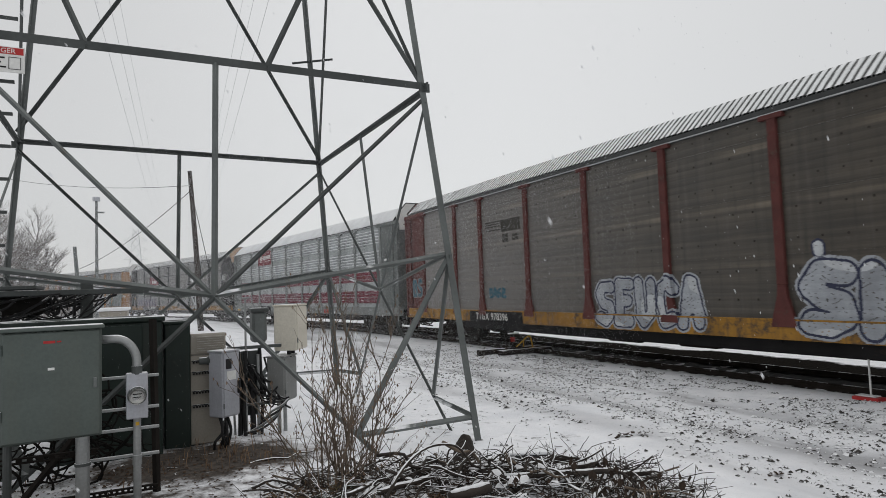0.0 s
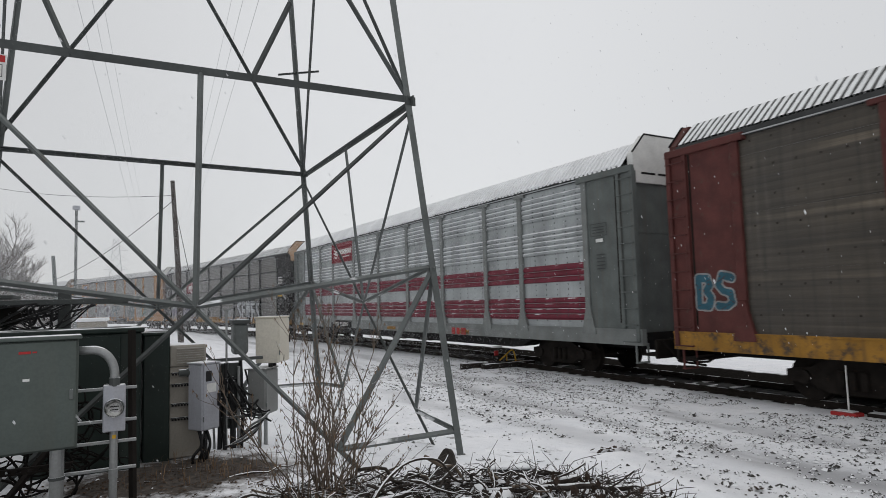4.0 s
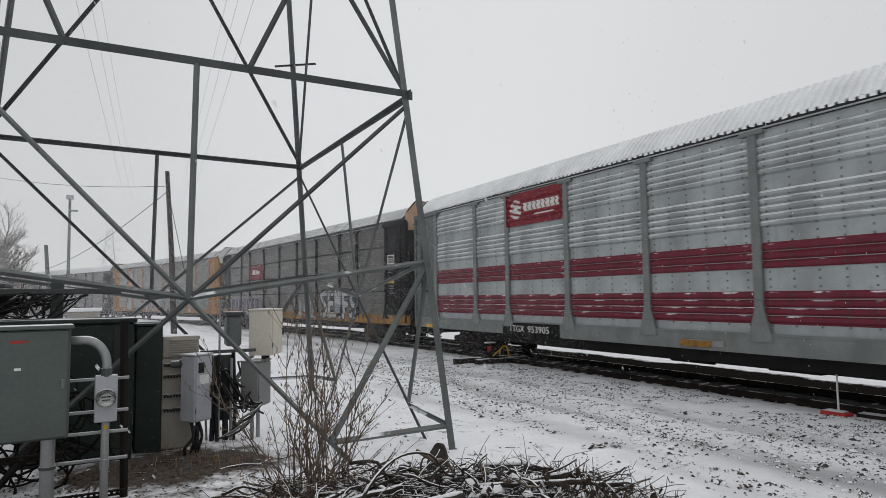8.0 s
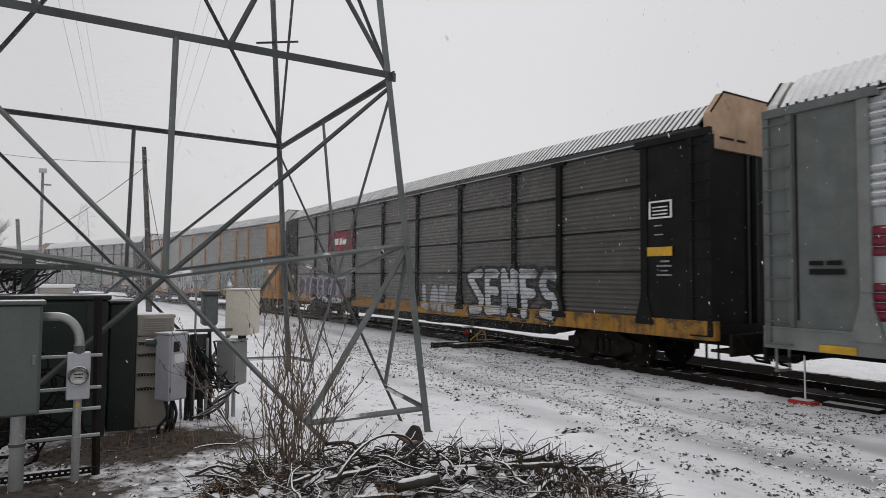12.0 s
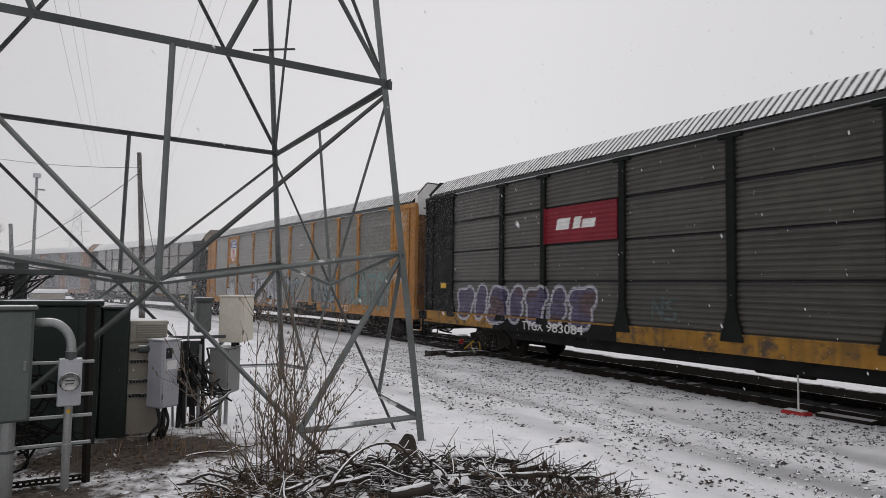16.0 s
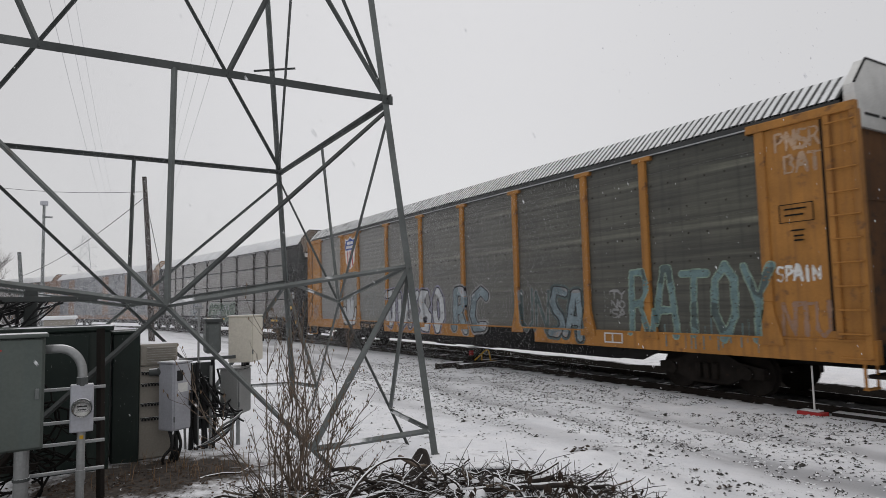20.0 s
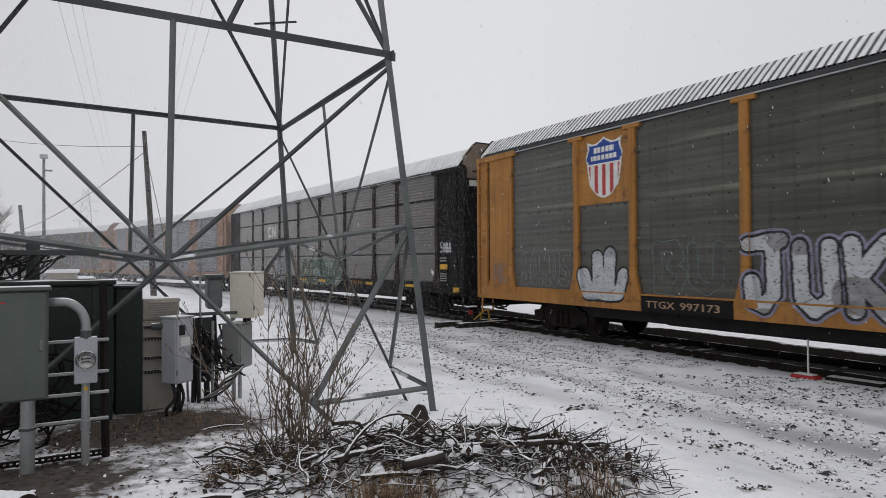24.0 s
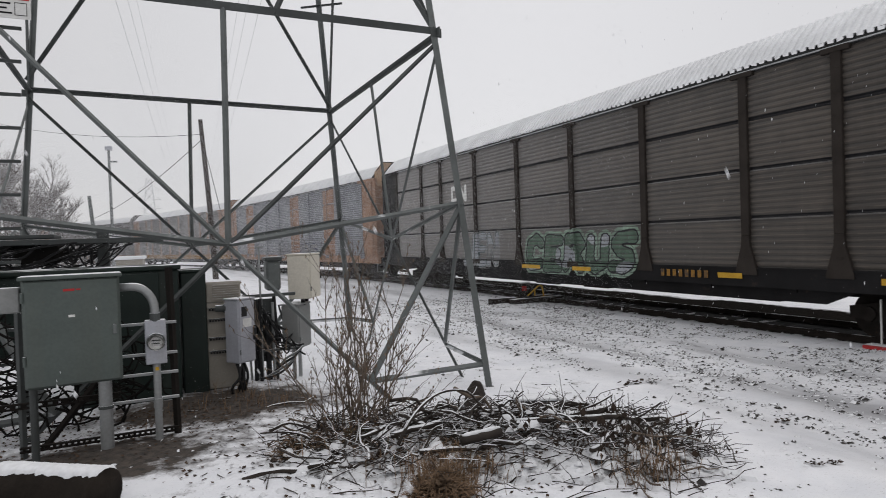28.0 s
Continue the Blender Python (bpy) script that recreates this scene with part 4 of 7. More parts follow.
M_RUSTDK = paint("dark_rusted_steel", (0.018, 0.015, 0.013), 0.8, 0.1, 0.35, 3, 40, 0.15, (0.05, 0.028, 0.018), 0.2, spec=0.15)
# Darker than the posts: the end door's shade and grime in one colour.
M_DOOR_D = paint("grimy_shaded_orange", (0.17, 0.072, 0.022), 0.7, 0, 0.3, 1.6, 30, 0.1, (0.06, 0.035, 0.02), 0.5, streak=0.5, spec=0.2)
M_SILL = paint("chipped_yellow_sill", (0.34, 0.17, 0.025), 0.65, 0, 0.35, 1.6, 30, 0.1, (0.07, 0.05, 0.035), 0.55, streak=0.6)
M_CREAM = paint("rust_stained_cream", (0.48, 0.33, 0.22), 0.7, 0, 0.25, 2, 30, 0.1, (0.30, 0.14, 0.07), 0.35)
M_HOODBROWN = paint("grimy_brown_hood", (0.20, 0.155, 0.12), 0.75, 0, 0.3, 2, 30, 0.1, (0.08, 0.06, 0.05), 0.35)
M_GWHITE = paint("sprayed_white", (0.50, 0.52, 0.54), 0.6, 0, 0.15, 4, 40, 0.05)
M_GBLACK = paint("sprayed_black", (0.02, 0.02, 0.022), 0.6, 0, 0.2, 4, 40, 0.05)
M_GNAVY = paint("sprayed_navy", (0.03, 0.035, 0.07), 0.6, 0, 0.2, 4, 40, 0.05)
M_GTEAL = paint("sprayed_pale_teal", (0.15, 0.23, 0.235), 0.65, 0, 0.25, 4, 40, 0.05)
M_GGREEN = paint("sprayed_sage_green", (0.10, 0.155, 0.115), 0.65, 0, 0.3, 4, 40, 0.05)
M_GPURPLE = paint("sprayed_dull_violet", (0.10, 0.085, 0.15), 0.65, 0, 0.4, 5, 40, 0.05)
M_GPALE = paint("sprayed_pale_grey", (0.27, 0.27, 0.27), 0.65, 0, 0.3, 4, 40, 0.05)
M_GSILVER = paint("sprayed_silver", (0.36, 0.38, 0.41), 0.5, 0.2, 0.25, 1.6, 40, 0.05, (0.22, 0.23, 0.24), 0.25, streak=0.4)
M_GLILAC = paint("sprayed_pale_lilac", (0.26, 0.25, 0.34), 0.65, 0, 0.3, 3, 40, 0.05)
M_GSKY = paint("sprayed_pale_blue", (0.19, 0.245, 0.27), 0.65, 0, 0.3, 3, 40, 0.05)
M_GTEALDIM = paint("sprayed_thin_teal", (0.085, 0.115, 0.115), 0.65, 0, 0.3, 4, 40, 0.05)
M_GMINT = paint("sprayed_mint", (0.25, 0.34, 0.27), 0.65, 0, 0.3, 3, 40, 0.05)
M_GRUST = paint("sprayed_rust_violet", (0.105, 0.07, 0.085), 0.65, 0, 0.45, 5, 40, 0.05, (0.16, 0.08, 0.045), 0.4)
M_GFIELD = paint("sprayed_lilac_white", (0.40, 0.39, 0.45), 0.6, 0, 0.2, 3, 40, 0.05, (0.2, 0.19, 0.24), 0.25, streak=0.3)
M_GCYAN = paint("sprayed_cyan", (0.03, 0.105, 0.145), 0.65, 0, 0.2, 4, 40, 0.05)

SEAMS = ((2.235, 2.305, 1), (3.215, 3.285, 1), (4.215, 4.285, 1))
car_a = autorack(0, "grimy olive car carrier with faded red posts and graffiti", "flat", (M_PANEL_A, M_POST_A, M_POST_A, M_SILL),
                 sill=((4.6, 8.0, 1), (-13.35, -12, 1)))
car_b = autorack(1, "silver ribbed car carrier with maroon stripes under a snowy roof", "ribbed", (M_PANEL_B, M_POST_B, M_END_B, M_POST_B, M_STRIPE_B),
                 bands=((2.50, 2.65, 1), (2.665, 2.815, 1), (2.83, 2.99, 1), (1.45, 1.60, 1), (1.615, 1.75, 1), (1.765, 1.905, 1), (1.92, 2.07, 1)), roof="full",
                 sill=((4.6, 7.4, 1),), cap=(M_WHITE, M_WHITE))
car_c = autorack(2, "dark grey car carrier with black posts, graffiti and a red banner", "ridged", (M_PANEL_C, M_POST_C, M_BLACK, M_SILL, M_GBLACK), bands=SEAMS,
                 sill=((4.4, 9.4, 1),), cap=(M_CREAM, M_BLACK))
car_d = autorack(3, "grimy green car carrier with orange-yellow posts and graffiti", "flat", (M_PANEL_D, M_POST_D, M_POST_D, M_POST_D),
                 sill=((4.5, 6.85, 1), (-5.0, -2.0, 1)), cap=(M_WHITE, M_WHITE), door=M_DOOR_D)
car_e = autorack(4, "dark brown car carrier with black end doors and green graffiti", "ridged", (M_PANEL_E, M_POST_E, M_BLACK, M_BLACK, M_GBLACK), bands=SEAMS, roof="full",
                 cap=(M_HOODBROWN, M_BLACK))
car_f = autorack(5, "bluish grey car carrier with orange ends, paled for haze", "ridged", (M_PANEL_F, M_PANEL_F, M_POST_F, M_POST_F), roof="full", cap=(M_CREAM, M_POST_F))
car_g = autorack(6, "grey car carrier with orange ends, paled for haze", "ridged", (M_PANEL_G, M_POST_F, M_POST_F, M_SILL), roof="full", far=True)
car_h = autorack(7, "dark car carrier far down the curve", "ridged", (M_PANEL_G, M_PANEL_G, M_PANEL_G, M_POST_F), roof="full", far=True)
car_i = autorack(8, "brown car carrier at the far end of the curve", "ridged", (M_PANEL_G, M_POST_F, M_POST_F, M_POST_F), roof="full", far=True)
CARS = (car_a, car_b, car_c, car_d, car_e, car_f, car_g, car_h, car_i)

# ---- paint and lettering on the cars ----
def bars_in(boxes):
    def pick(P, Q):
        out = np.full(P.shape, -1)
        for a, b, c, d, k in boxes:
            out = np.where((P > a) & (P < b) & (Q > c) & (Q < d), k, out)
        return out
    return pick


# first car: silver graffiti, a turquoise tag, ghost of an old emblem
graffiti(car_a, "flat", 1.15, -2.35, 0.90, 2.16, "SEUCA", (M_GSILVER, M_GNAVY, M_GWHITE, M_GSILVER), 3, 0.13, 0.04, loose=0.07, slab=0.085, label="silver bubble-letter graffiti with navy outlines")
graffiti(car_a, "flat", -4.55, -9.6, 0.88, 2.32, "SKOSE", (M_GSILVER, M_GNAVY, M_GWHITE, M_GSILVER), 5, 0.20, 0.05, loose=0.07, slab=0.10, label="silver bubble-letter graffiti with navy outlines")
graffiti(car_a, "flat", -4.75, -5.15, 2.34, 2.72, "I", (M_GWHITE, M_GNAVY), 6, 0.09, 0.04)
graffiti(car_a, "flat", 13.0, 12.0, 1.65, 2.5, "BS", (M_GCYAN, M_GPALE), 8, 0.07, 0.035)
graffiti(car_a, "flat", 6.65, 5.6, 1.66, 2.02, "BASE", (M_GCYAN, M_GCYAN), 9, 0.035, 0.015, loose=0.12)
lettering("TTGX", 0.34, M_WHITE, car_a, 7.55, 0.93)
lettering("978396", 0.34, M_WHITE, car_a, 6.52, 0.93, stretch=1.05)
M_GHOST = paint("faded_emblem", (0.045, 0.042, 0.036), 0.7, 0, 0.2, 3, 40, 0.05)
paint_patch("faded_emblem", car_a, "flat", 6.8, 3.3, 2.3, 1.1, 0.04,
            bars_in([(0.05, 1.0, 0.65 + 0.09 * i, 0.70 + 0.09 * i, 0) for i in range(4)] + [(1.05, 2.2, 0.55, 0.95, 0), (1.1, 1.5, 0.2, 0.5, 0), (1.7, 2.1, 0.25, 0.45, 0)]), [M_GHOST], "faded dark emblem")

# second car: red banner with a white emblem
M_BANNER = paint("crimson_banner", (0.20, 0.010, 0.022), 0.55, 0, 0.15, 2, 30, 0.05)


def banner_b(P, Q):
    out = np.zeros(P.shape, int)
    w, h = 2.66, 0.98
    ring = np.hypot((P - 0.46) / 1.0, Q - h / 2)
    blades = (ring < 0.30) & ((np.sin(Q * 38 + P * 9) > -0.1) | (ring < 0.12))
    out = np.where(blades, 1, out)
    bars = (Q > 0.40) & (Q < 0.66) & (P > 0.86) & (P < 2.5) & (np.mod(P - 0.86, 0.215) < 0.165)
    out = np.where(bars, 1, out)
    return np.where((Q > 0.24) & (Q < 0.30) & (P > 1.35) & (P < 2.25), 1, out)


paint_patch("banner", car_b, "ribbed", 7.0, 4.14, 2.66, 1.0, 0.025, banner_b, [M_BANNER, M_WHITE], "crimson banner with a white emblem", lift=0.05)
paint_patch("number_board", car_b, "ribbed", 7.1, 0.90, 2.3, 0.31, 0.05, lambda P, Q: np.zeros(P.shape, int), [M_BLACK], "black number board")
lettering("TTGX", 0.27, M_WHITE, car_b, 7.02, 0.95, x=-1.578, stretch=1.08)
lettering("953905", 0.27, M_WHITE, car_b, 6.08, 0.95, x=-1.578, stretch=1.28)
flat_bars(car_b, [(12.6, 12.0, 0.87, 1.0)], M_YELLOW, -1.585, "placard", "yellow corner plate")
flat_bars(car_b, [(12.75, 12.5, 2.36, 2.44), (12.45, 12.2, 2.36, 2.44), (12.75, 12.15, 2.20, 2.30)], M_BLACK, -1.58)
flat_bars(car_b, [(-5.0, -6.6, 1.05, 1.09), (-5.0, -6.4, 0.98, 1.01), (0.3, -0.6, 0.94, 1.07)], M_GPALE, -1.58)
flat_bars(car_b, [(-12.05, -12.07, 3.62, 3.95), (-12.63, -12.65, 3.62, 3.95), (-12.07, -12.63, 3.62, 3.635), (-12.07, -12.63, 3.935, 3.95)] + [(-12.12, -12.55, 3.70 + 0.07 * i, 3.725 + 0.07 * i) for i in range(3)]
          + [(-12.25, -12.55, 3.12 - 0.09 * i, 3.15 - 0.09 * i) for i in range(5)], M_STEEL_DK, -1.58)
flat_bars(car_b, [(-12.25, -12.5, 3.46, 3.55)], M_WHITE, -1.58, "paper_label", "small white label")
# third car: red banner, two graffiti, placards
def banner_c(P, Q):
    out = np.zeros(P.shape, int)
    slant = P - 0.25 * (Q - 0.5)
    for a, b, c, d in ((0.45, 0.95, 0.36, 0.66), (1.10, 1.36, 0.36, 0.66), (1.42, 1.88, 0.36, 0.58)):
        out = np.where((slant > a) & (slant < b) & (Q > c) & (Q < d), 1, out)
    return out


paint_patch("banner", car_c, "ridged", 7.0, 3.27, 2.66, 0.98, 0.02, banner_c, [M_BANNER, M_WHITE], "crimson banner with a white emblem", lift=0.02)
graffiti(car_c, "ridged", 11.45, 5.2, 1.0, 2.12, "dbSbdbd", (M_GPURPLE, M_GWHITE, M_GRUST, M_GFIELD), 21, 0.235, 0.02, 0.05, slab=0.085, label="round violet graffiti letters on a pale field with white outlines")
graffiti(car_c, "ridged", -4.70, -9.0, 0.92, 2.40, "zENFS", (M_GWHITE, M_GBLACK, M_GSILVER, M_GBLACK), 22, 0.135, 0.04, -0.12, slab=0.12, loose=0.03, label="white block-letter graffiti with black outlines")
graffiti(car_c, "ridged", -1.7, -4.1, 0.92, 1.90, "LOMB", (M_GSILVER, M_GBLACK, M_GPALE), 23, 0.135, 0.022, loose=0.03, label="small silver bubble-letter graffiti")
graffiti(car_c, "ridged", 3.4, 2.7, 1.4, 1.9, "NS", (M_GTEALDIM, M_GTEALDIM), 24, 0.022, 0.01, loose=0.15, label="faint teal scribble")
lettering("TTGX", 0.34, M_WHITE, car_c, 7.95, 0.93)
lettering("983084", 0.34, M_WHITE, car_c, 6.92, 0.93, stretch=1.4)
flat_bars(car_c, [(12.45, 12.1, 2.05, 2.22), (-11.95, -12.62, 2.62, 2.82)], M_YELLOW, -1.585, "placard", "yellow placard")
flat_bars(car_c, [(-12.0, -12.05, 3.45, 3.85), (-12.57, -12.62, 3.45, 3.85), (-12.05, -12.57, 3.45, 3.49), (-12.05, -12.57, 3.81, 3.85)] + [(-12.1, -12.5, 3.53 + 0.08 * i, 3.56 + 0.08 * i) for i in range(3)], M_WHITE, -1.58)
flat_bars(car_c, [(-12.15, -12.35, 3.28, 3.31), (-12.15, -12.38, 3.08, 3.11), (-12.3, -12.55, 2.48, 2.52), (-12.2, -12.6, 2.38, 2.42), (-12.3, -12.5, 2.28, 2.31), (-12.2, -12.6, 2.18, 2.22)], M_GPALE, -1.58)

# fourth car: shield emblem, long graffiti
M_SHIELDRED = paint("shield_red", (0.45, 0.05, 0.05), 0.55, 0, 0.15, 3, 30, 0.05)


def shield(P, Q):
    out = np.full(P.shape, -1)
    c, h = 0.62, 1.50
    half = np.where(Q > 0.95, 0.60 + 0.05 * np.cos((Q - 0.95) * 9), np.where(Q > 0.35, 0.50 + 0.10 * (Q - 0.35) / 0.6, 0.50 * np.sqrt(np.clip(Q / 0.35, 0, 1))))
    x = np.abs(P - c)
    inside = (x < half) & (Q < h - 0.14 * np.abs(np.sin(x * 4.6)))
    out = np.where(inside, 2, out)
    inner = (x < half - 0.05) & (Q < h - 0.05 - 0.14 * np.abs(np.sin(x * 4.6))) & (Q > 0.05)
    out = np.where(inner & (Q > 0.86), 0, out)
    out = np.where(inner & (Q <= 0.83) & (np.mod(P - c + 0.065, 0.26) < 0.13), 1, out)
    word = ((Q > 1.13) & (Q < 1.26) & (x < 0.34)) | ((Q > 0.93) & (Q < 1.06) & (x < 0.44))
    return np.where(inner & word & (np.mod(P, 0.135) < 0.10), 2, out)


paint_patch("emblem_board", car_d, "flat", 9.0, 3.42, 1.92, 1.78, 0.06, lambda P, Q: np.zeros(P.shape, int), [M_POST_D], "orange board behind the shield emblem", lift=0.012)
paint_patch("shield_emblem", car_d, "flat", 8.64, 3.56, 1.25, 1.52, 0.02, shield, [M_BLUE, M_SHIELDRED, M_WHITE], "blue, red and white shield emblem", lift=0.02)
graffiti(car_d, "flat", 9.0, 7.25, 0.90, 2.46, "h", (M_GWHITE, M_GBLACK, M_GSILVER), 31, 0.185, 0.05, loose=0.0, label="white graffiti hand shape with a black outline")
graffiti(car_d, "flat", 11.4, 9.3, 1.3, 2.3, "8OMUS", (M_PANEL_D, M_GPALE), 32, 0.07, 0.013, label="pale outline graffiti")
graffiti(car_d, "flat", 6.6, 4.7, 1.25, 2.45, "BU", (M_PANEL_D, M_GTEAL), 38, 0.12, 0.012, label="pale outline graffiti")
graffiti(car_d, "flat", 4.3, -0.15, 0.90, 2.5, "JUK8O", (M_GWHITE, M_GBLACK, M_GPALE, M_GLILAC), 33, 0.135, 0.05, -0.05, slab=0.10, loose=0.07, label="white block-letter graffiti with black outlines")
graffiti(car_d, "flat", -0.6, -2.7, 0.90, 2.5, "RC", (M_GSKY, M_GBLACK, M_GSILVER, M_GPALE), 34, 0.135, 0.04, 0.05, slab=0.09, loose=0.08, label="pale blue and white graffiti")
graffiti(car_d, "flat", -4.3, -5.6, 1.1, 2.35, "UN", (M_GTEALDIM, M_GPALE), 42, 0.05, 0.02, label="worn pale graffiti")
graffiti(car_d, "flat", -5.55, -6.95, 0.95, 2.3, "SA", (M_GSKY, M_GBLACK, M_GPALE, M_GTEALDIM), 35, 0.10, 0.035, 0.1, slab=0.09, loose=0.12, label="pale blue graffiti figure")
for i, (word, z) in enumerate((("UTY", 1.98), ("LNO", 1.76), ("USA", 1.54))):
    graffiti(car_d, "flat", -7.6, -8.3, z, z + 0.22, word, (M_GPALE, M_GPALE), 36 + 20 * i, 0.008, 0.008, label="small scribbled tag")
graffiti(car_d, "flat", -8.35, -11.95, 1.10, 2.68, "RATOY", (M_GTEAL, M_GMINT, M_GTEALDIM), 37, 0.07, 0.022, 0.05, drip=0.5, label="dripping teal graffiti")
graffiti(car_d, "flat", -12.0, -12.82, 2.24, 2.56, "SPAIN", (M_WHITE, M_WHITE), 43, 0.018, 0.006, cell=0.01, loose=0.12, label="white sprayed word", name="spray_letter")
graffiti(car_d, "flat", -12.05, -12.95, 1.25, 1.9, "NTU", (M_POST_F, M_POST_F), 39, 0.022, 0.012)
graffiti(car_d, "flat", -12.1, -12.95, 4.62, 5.0, "PNSR", (M_CREAM, M_CREAM), 40, 0.02, 0.008)
graffiti(car_d, "flat", -12.25, -12.95, 4.2, 4.58, "BAT", (M_CREAM, M_CREAM), 44, 0.02, 0.008)
graffiti(car_d, "flat", 12.75, 12.1, 1.3, 1.95, "MK", (M_POST_F, M_POST_F), 41, 0.04, 0.015, loose=0.15)
paint_patch("number_board", car_d, "flat", 6.85, 0.90, 2.35, 0.31, 0.05, lambda P, Q: np.zeros(P.shape, int), [M_BLACK], "black number board")
lettering("TTGX", 0.22, M_CREAM, car_d, 6.70, 0.96, x=-1.578, stretch=1.35)
lettering("997173", 0.22, M_CREAM, car_d, 5.77, 0.96, x=-1.578, stretch=1.5)
flat_bars(car_d, [(-7.65, -7.68, 0.96, 1.2), (-7.9, -7.93, 0.96, 1.2), (-8.2, -8.23, 0.96, 1.2), (-7.65, -8.23, 0.96, 0.99), (-7.65, -8.23, 1.17, 1.2)], M_WHITE, -1.58)
flat_bars(car_d, [(-12.15, -12.17, 3.32, 3.66), (-12.76, -12.78, 3.32, 3.66), (-12.17, -12.76, 3.32, 3.335), (-12.17, -12.76, 3.645, 3.66), (-12.25, -12.65, 3.55, 3.58), (-12.25, -12.6, 3.44, 3.47), (-12.35, -12.6, 3.16, 3.19), (-12.4, -12.58, 3.06, 3.09), (-12.4, -12.58, 2.98, 3.01)], M_POST_C, -1.585)

# fifth car: white emblem, green graffiti, small yellow wording as bars
def emblem_e(P, Q):
    d = stroke_gap(P, Q, [((0.65, 0.80), (0.15, 0.80), (0.15, 0.20), (0.65, 0.20)), ((0.98, 0.2), (0.98, 0.8)), ((1.02, 0.8), (1.5, 0.2)), ((1.55, 0.2), (1.55, 0.8))])
    return np.where(d < 0.10, 0, -1)


paint_patch("emblem", car_e, "ridged", 6.25, 3.33, 1.45, 0.8, 0.025, lambda P, Q: emblem_e(P / 0.8, Q / 0.8), [M_WHITE], "white painted emblem")
graffiti(car_e, "ridged", 5.2, 2.7, 0.95, 2.2, "NEN", (M_GSILVER, M_GTEALDIM, M_GPALE, M_GPALE), 51, 0.11, 0.03, slab=0.08)
graffiti(car_e, "ridged", 1.1, -3.9, 0.90, 2.1, "CERUS", (M_GGREEN, M_GBLACK, M_GSILVER, M_GMINT), 52, 0.15, 0.045, 0.1, slab=0.13, loose=0.04, drip=0.25, label="green graffiti with dark and mint outlines")
flat_bars(car_e, [(-4.78 - 0.18 * i, -4.88 - 0.18 * i, 1.0, 1.16) for i in range(8)], M_SILL, -1.585, "name_bar", "cream bar of wording")
graffiti(car_e, "ridged", -12.05, -12.75, 2.28, 2.70, "SOBA", (M_GWHITE, M_GPALE), 53, 0.026, 0.012, loose=0.15)
flat_bars(car_e, [(-12.1, -12.55, 1.72, 1.90), (-12.9, -13.25, 0.92, 1.1)], M_YELLOW, -1.585, "placard", "yellow placard")
flat_bars(car_e, [(-12.1, -12.5, 2.0 + 0.09 * i, 2.05 + 0.09 * i) for i in range(2)] + [(-12.1, -12.5, 1.3 + 0.08 * i, 1.34 + 0.08 * i) for i in range(4)], M_GPALE, -1.58)
part("white_band", Shape().box((-1.30, -13.50, 4.58), (1.30, -13.475, 4.78)), M_WHITE, car_e, "white band on the end door")
# sixth car: orange panels between grey ones
for u in (9.0, -7.09, -1.41):
    paint_patch("orange_field", car_f, "ridged", u + (0.0 if u > 0 else 0.5), 1.3, 1.6, 3.85, 0.08, lambda P, Q: np.zeros(P.shape, int), [M_POST_F], "orange field paled for haze", lift=0.01)
graffiti(car_f, "ridged", 2.0, -5.5, 1.0, 2.0, "ANOKES", (M_GPALE, M_GNAVY), 61, 0.12, 0.05, cell=0.03)
for a, b in ((1.2, 0.2), (-1.4, -2.2), (-6.4, -7.0), (-9.7, -10.6)):
    flat_bars(car_e, [(a, b, 1.02, 1.13)], M_YELLOW, -1.585, "reflector_strip", "yellow reflector strip")
for a, b in ((0.5, -0.3), (-5.4, -6.0)):
    flat_bars(car_b, [(a, b, 0.92, 1.05)], M_SILL, -1.585, "reflector_strip", "faded orange patch")
flat_bars(car_b, [(-4.87, -5.1, 0.88, 1.11), (-5.2, -5.4, 0.88, 1.11), (-5.5, -5.8, 0.88, 1.11)], M_RED, -1.585, "emblem_bars", "small red emblem on the sill")
# ---- lattice tower of the power line ----
TOWER = Vector((0.887, 9.65, 0.0))


def tower_half(z):
    return 2.468 + 0.091 * (4.27 - z)


def tower_corner(i, z):
    sx, sy = ((1, -1), (1, 1), (-1, 1), (-1, -1))[i]
    a = tower_half(z)
    return Vector((sx * a + (0.07 if sx > 0 else 0.0), sy * a, z))


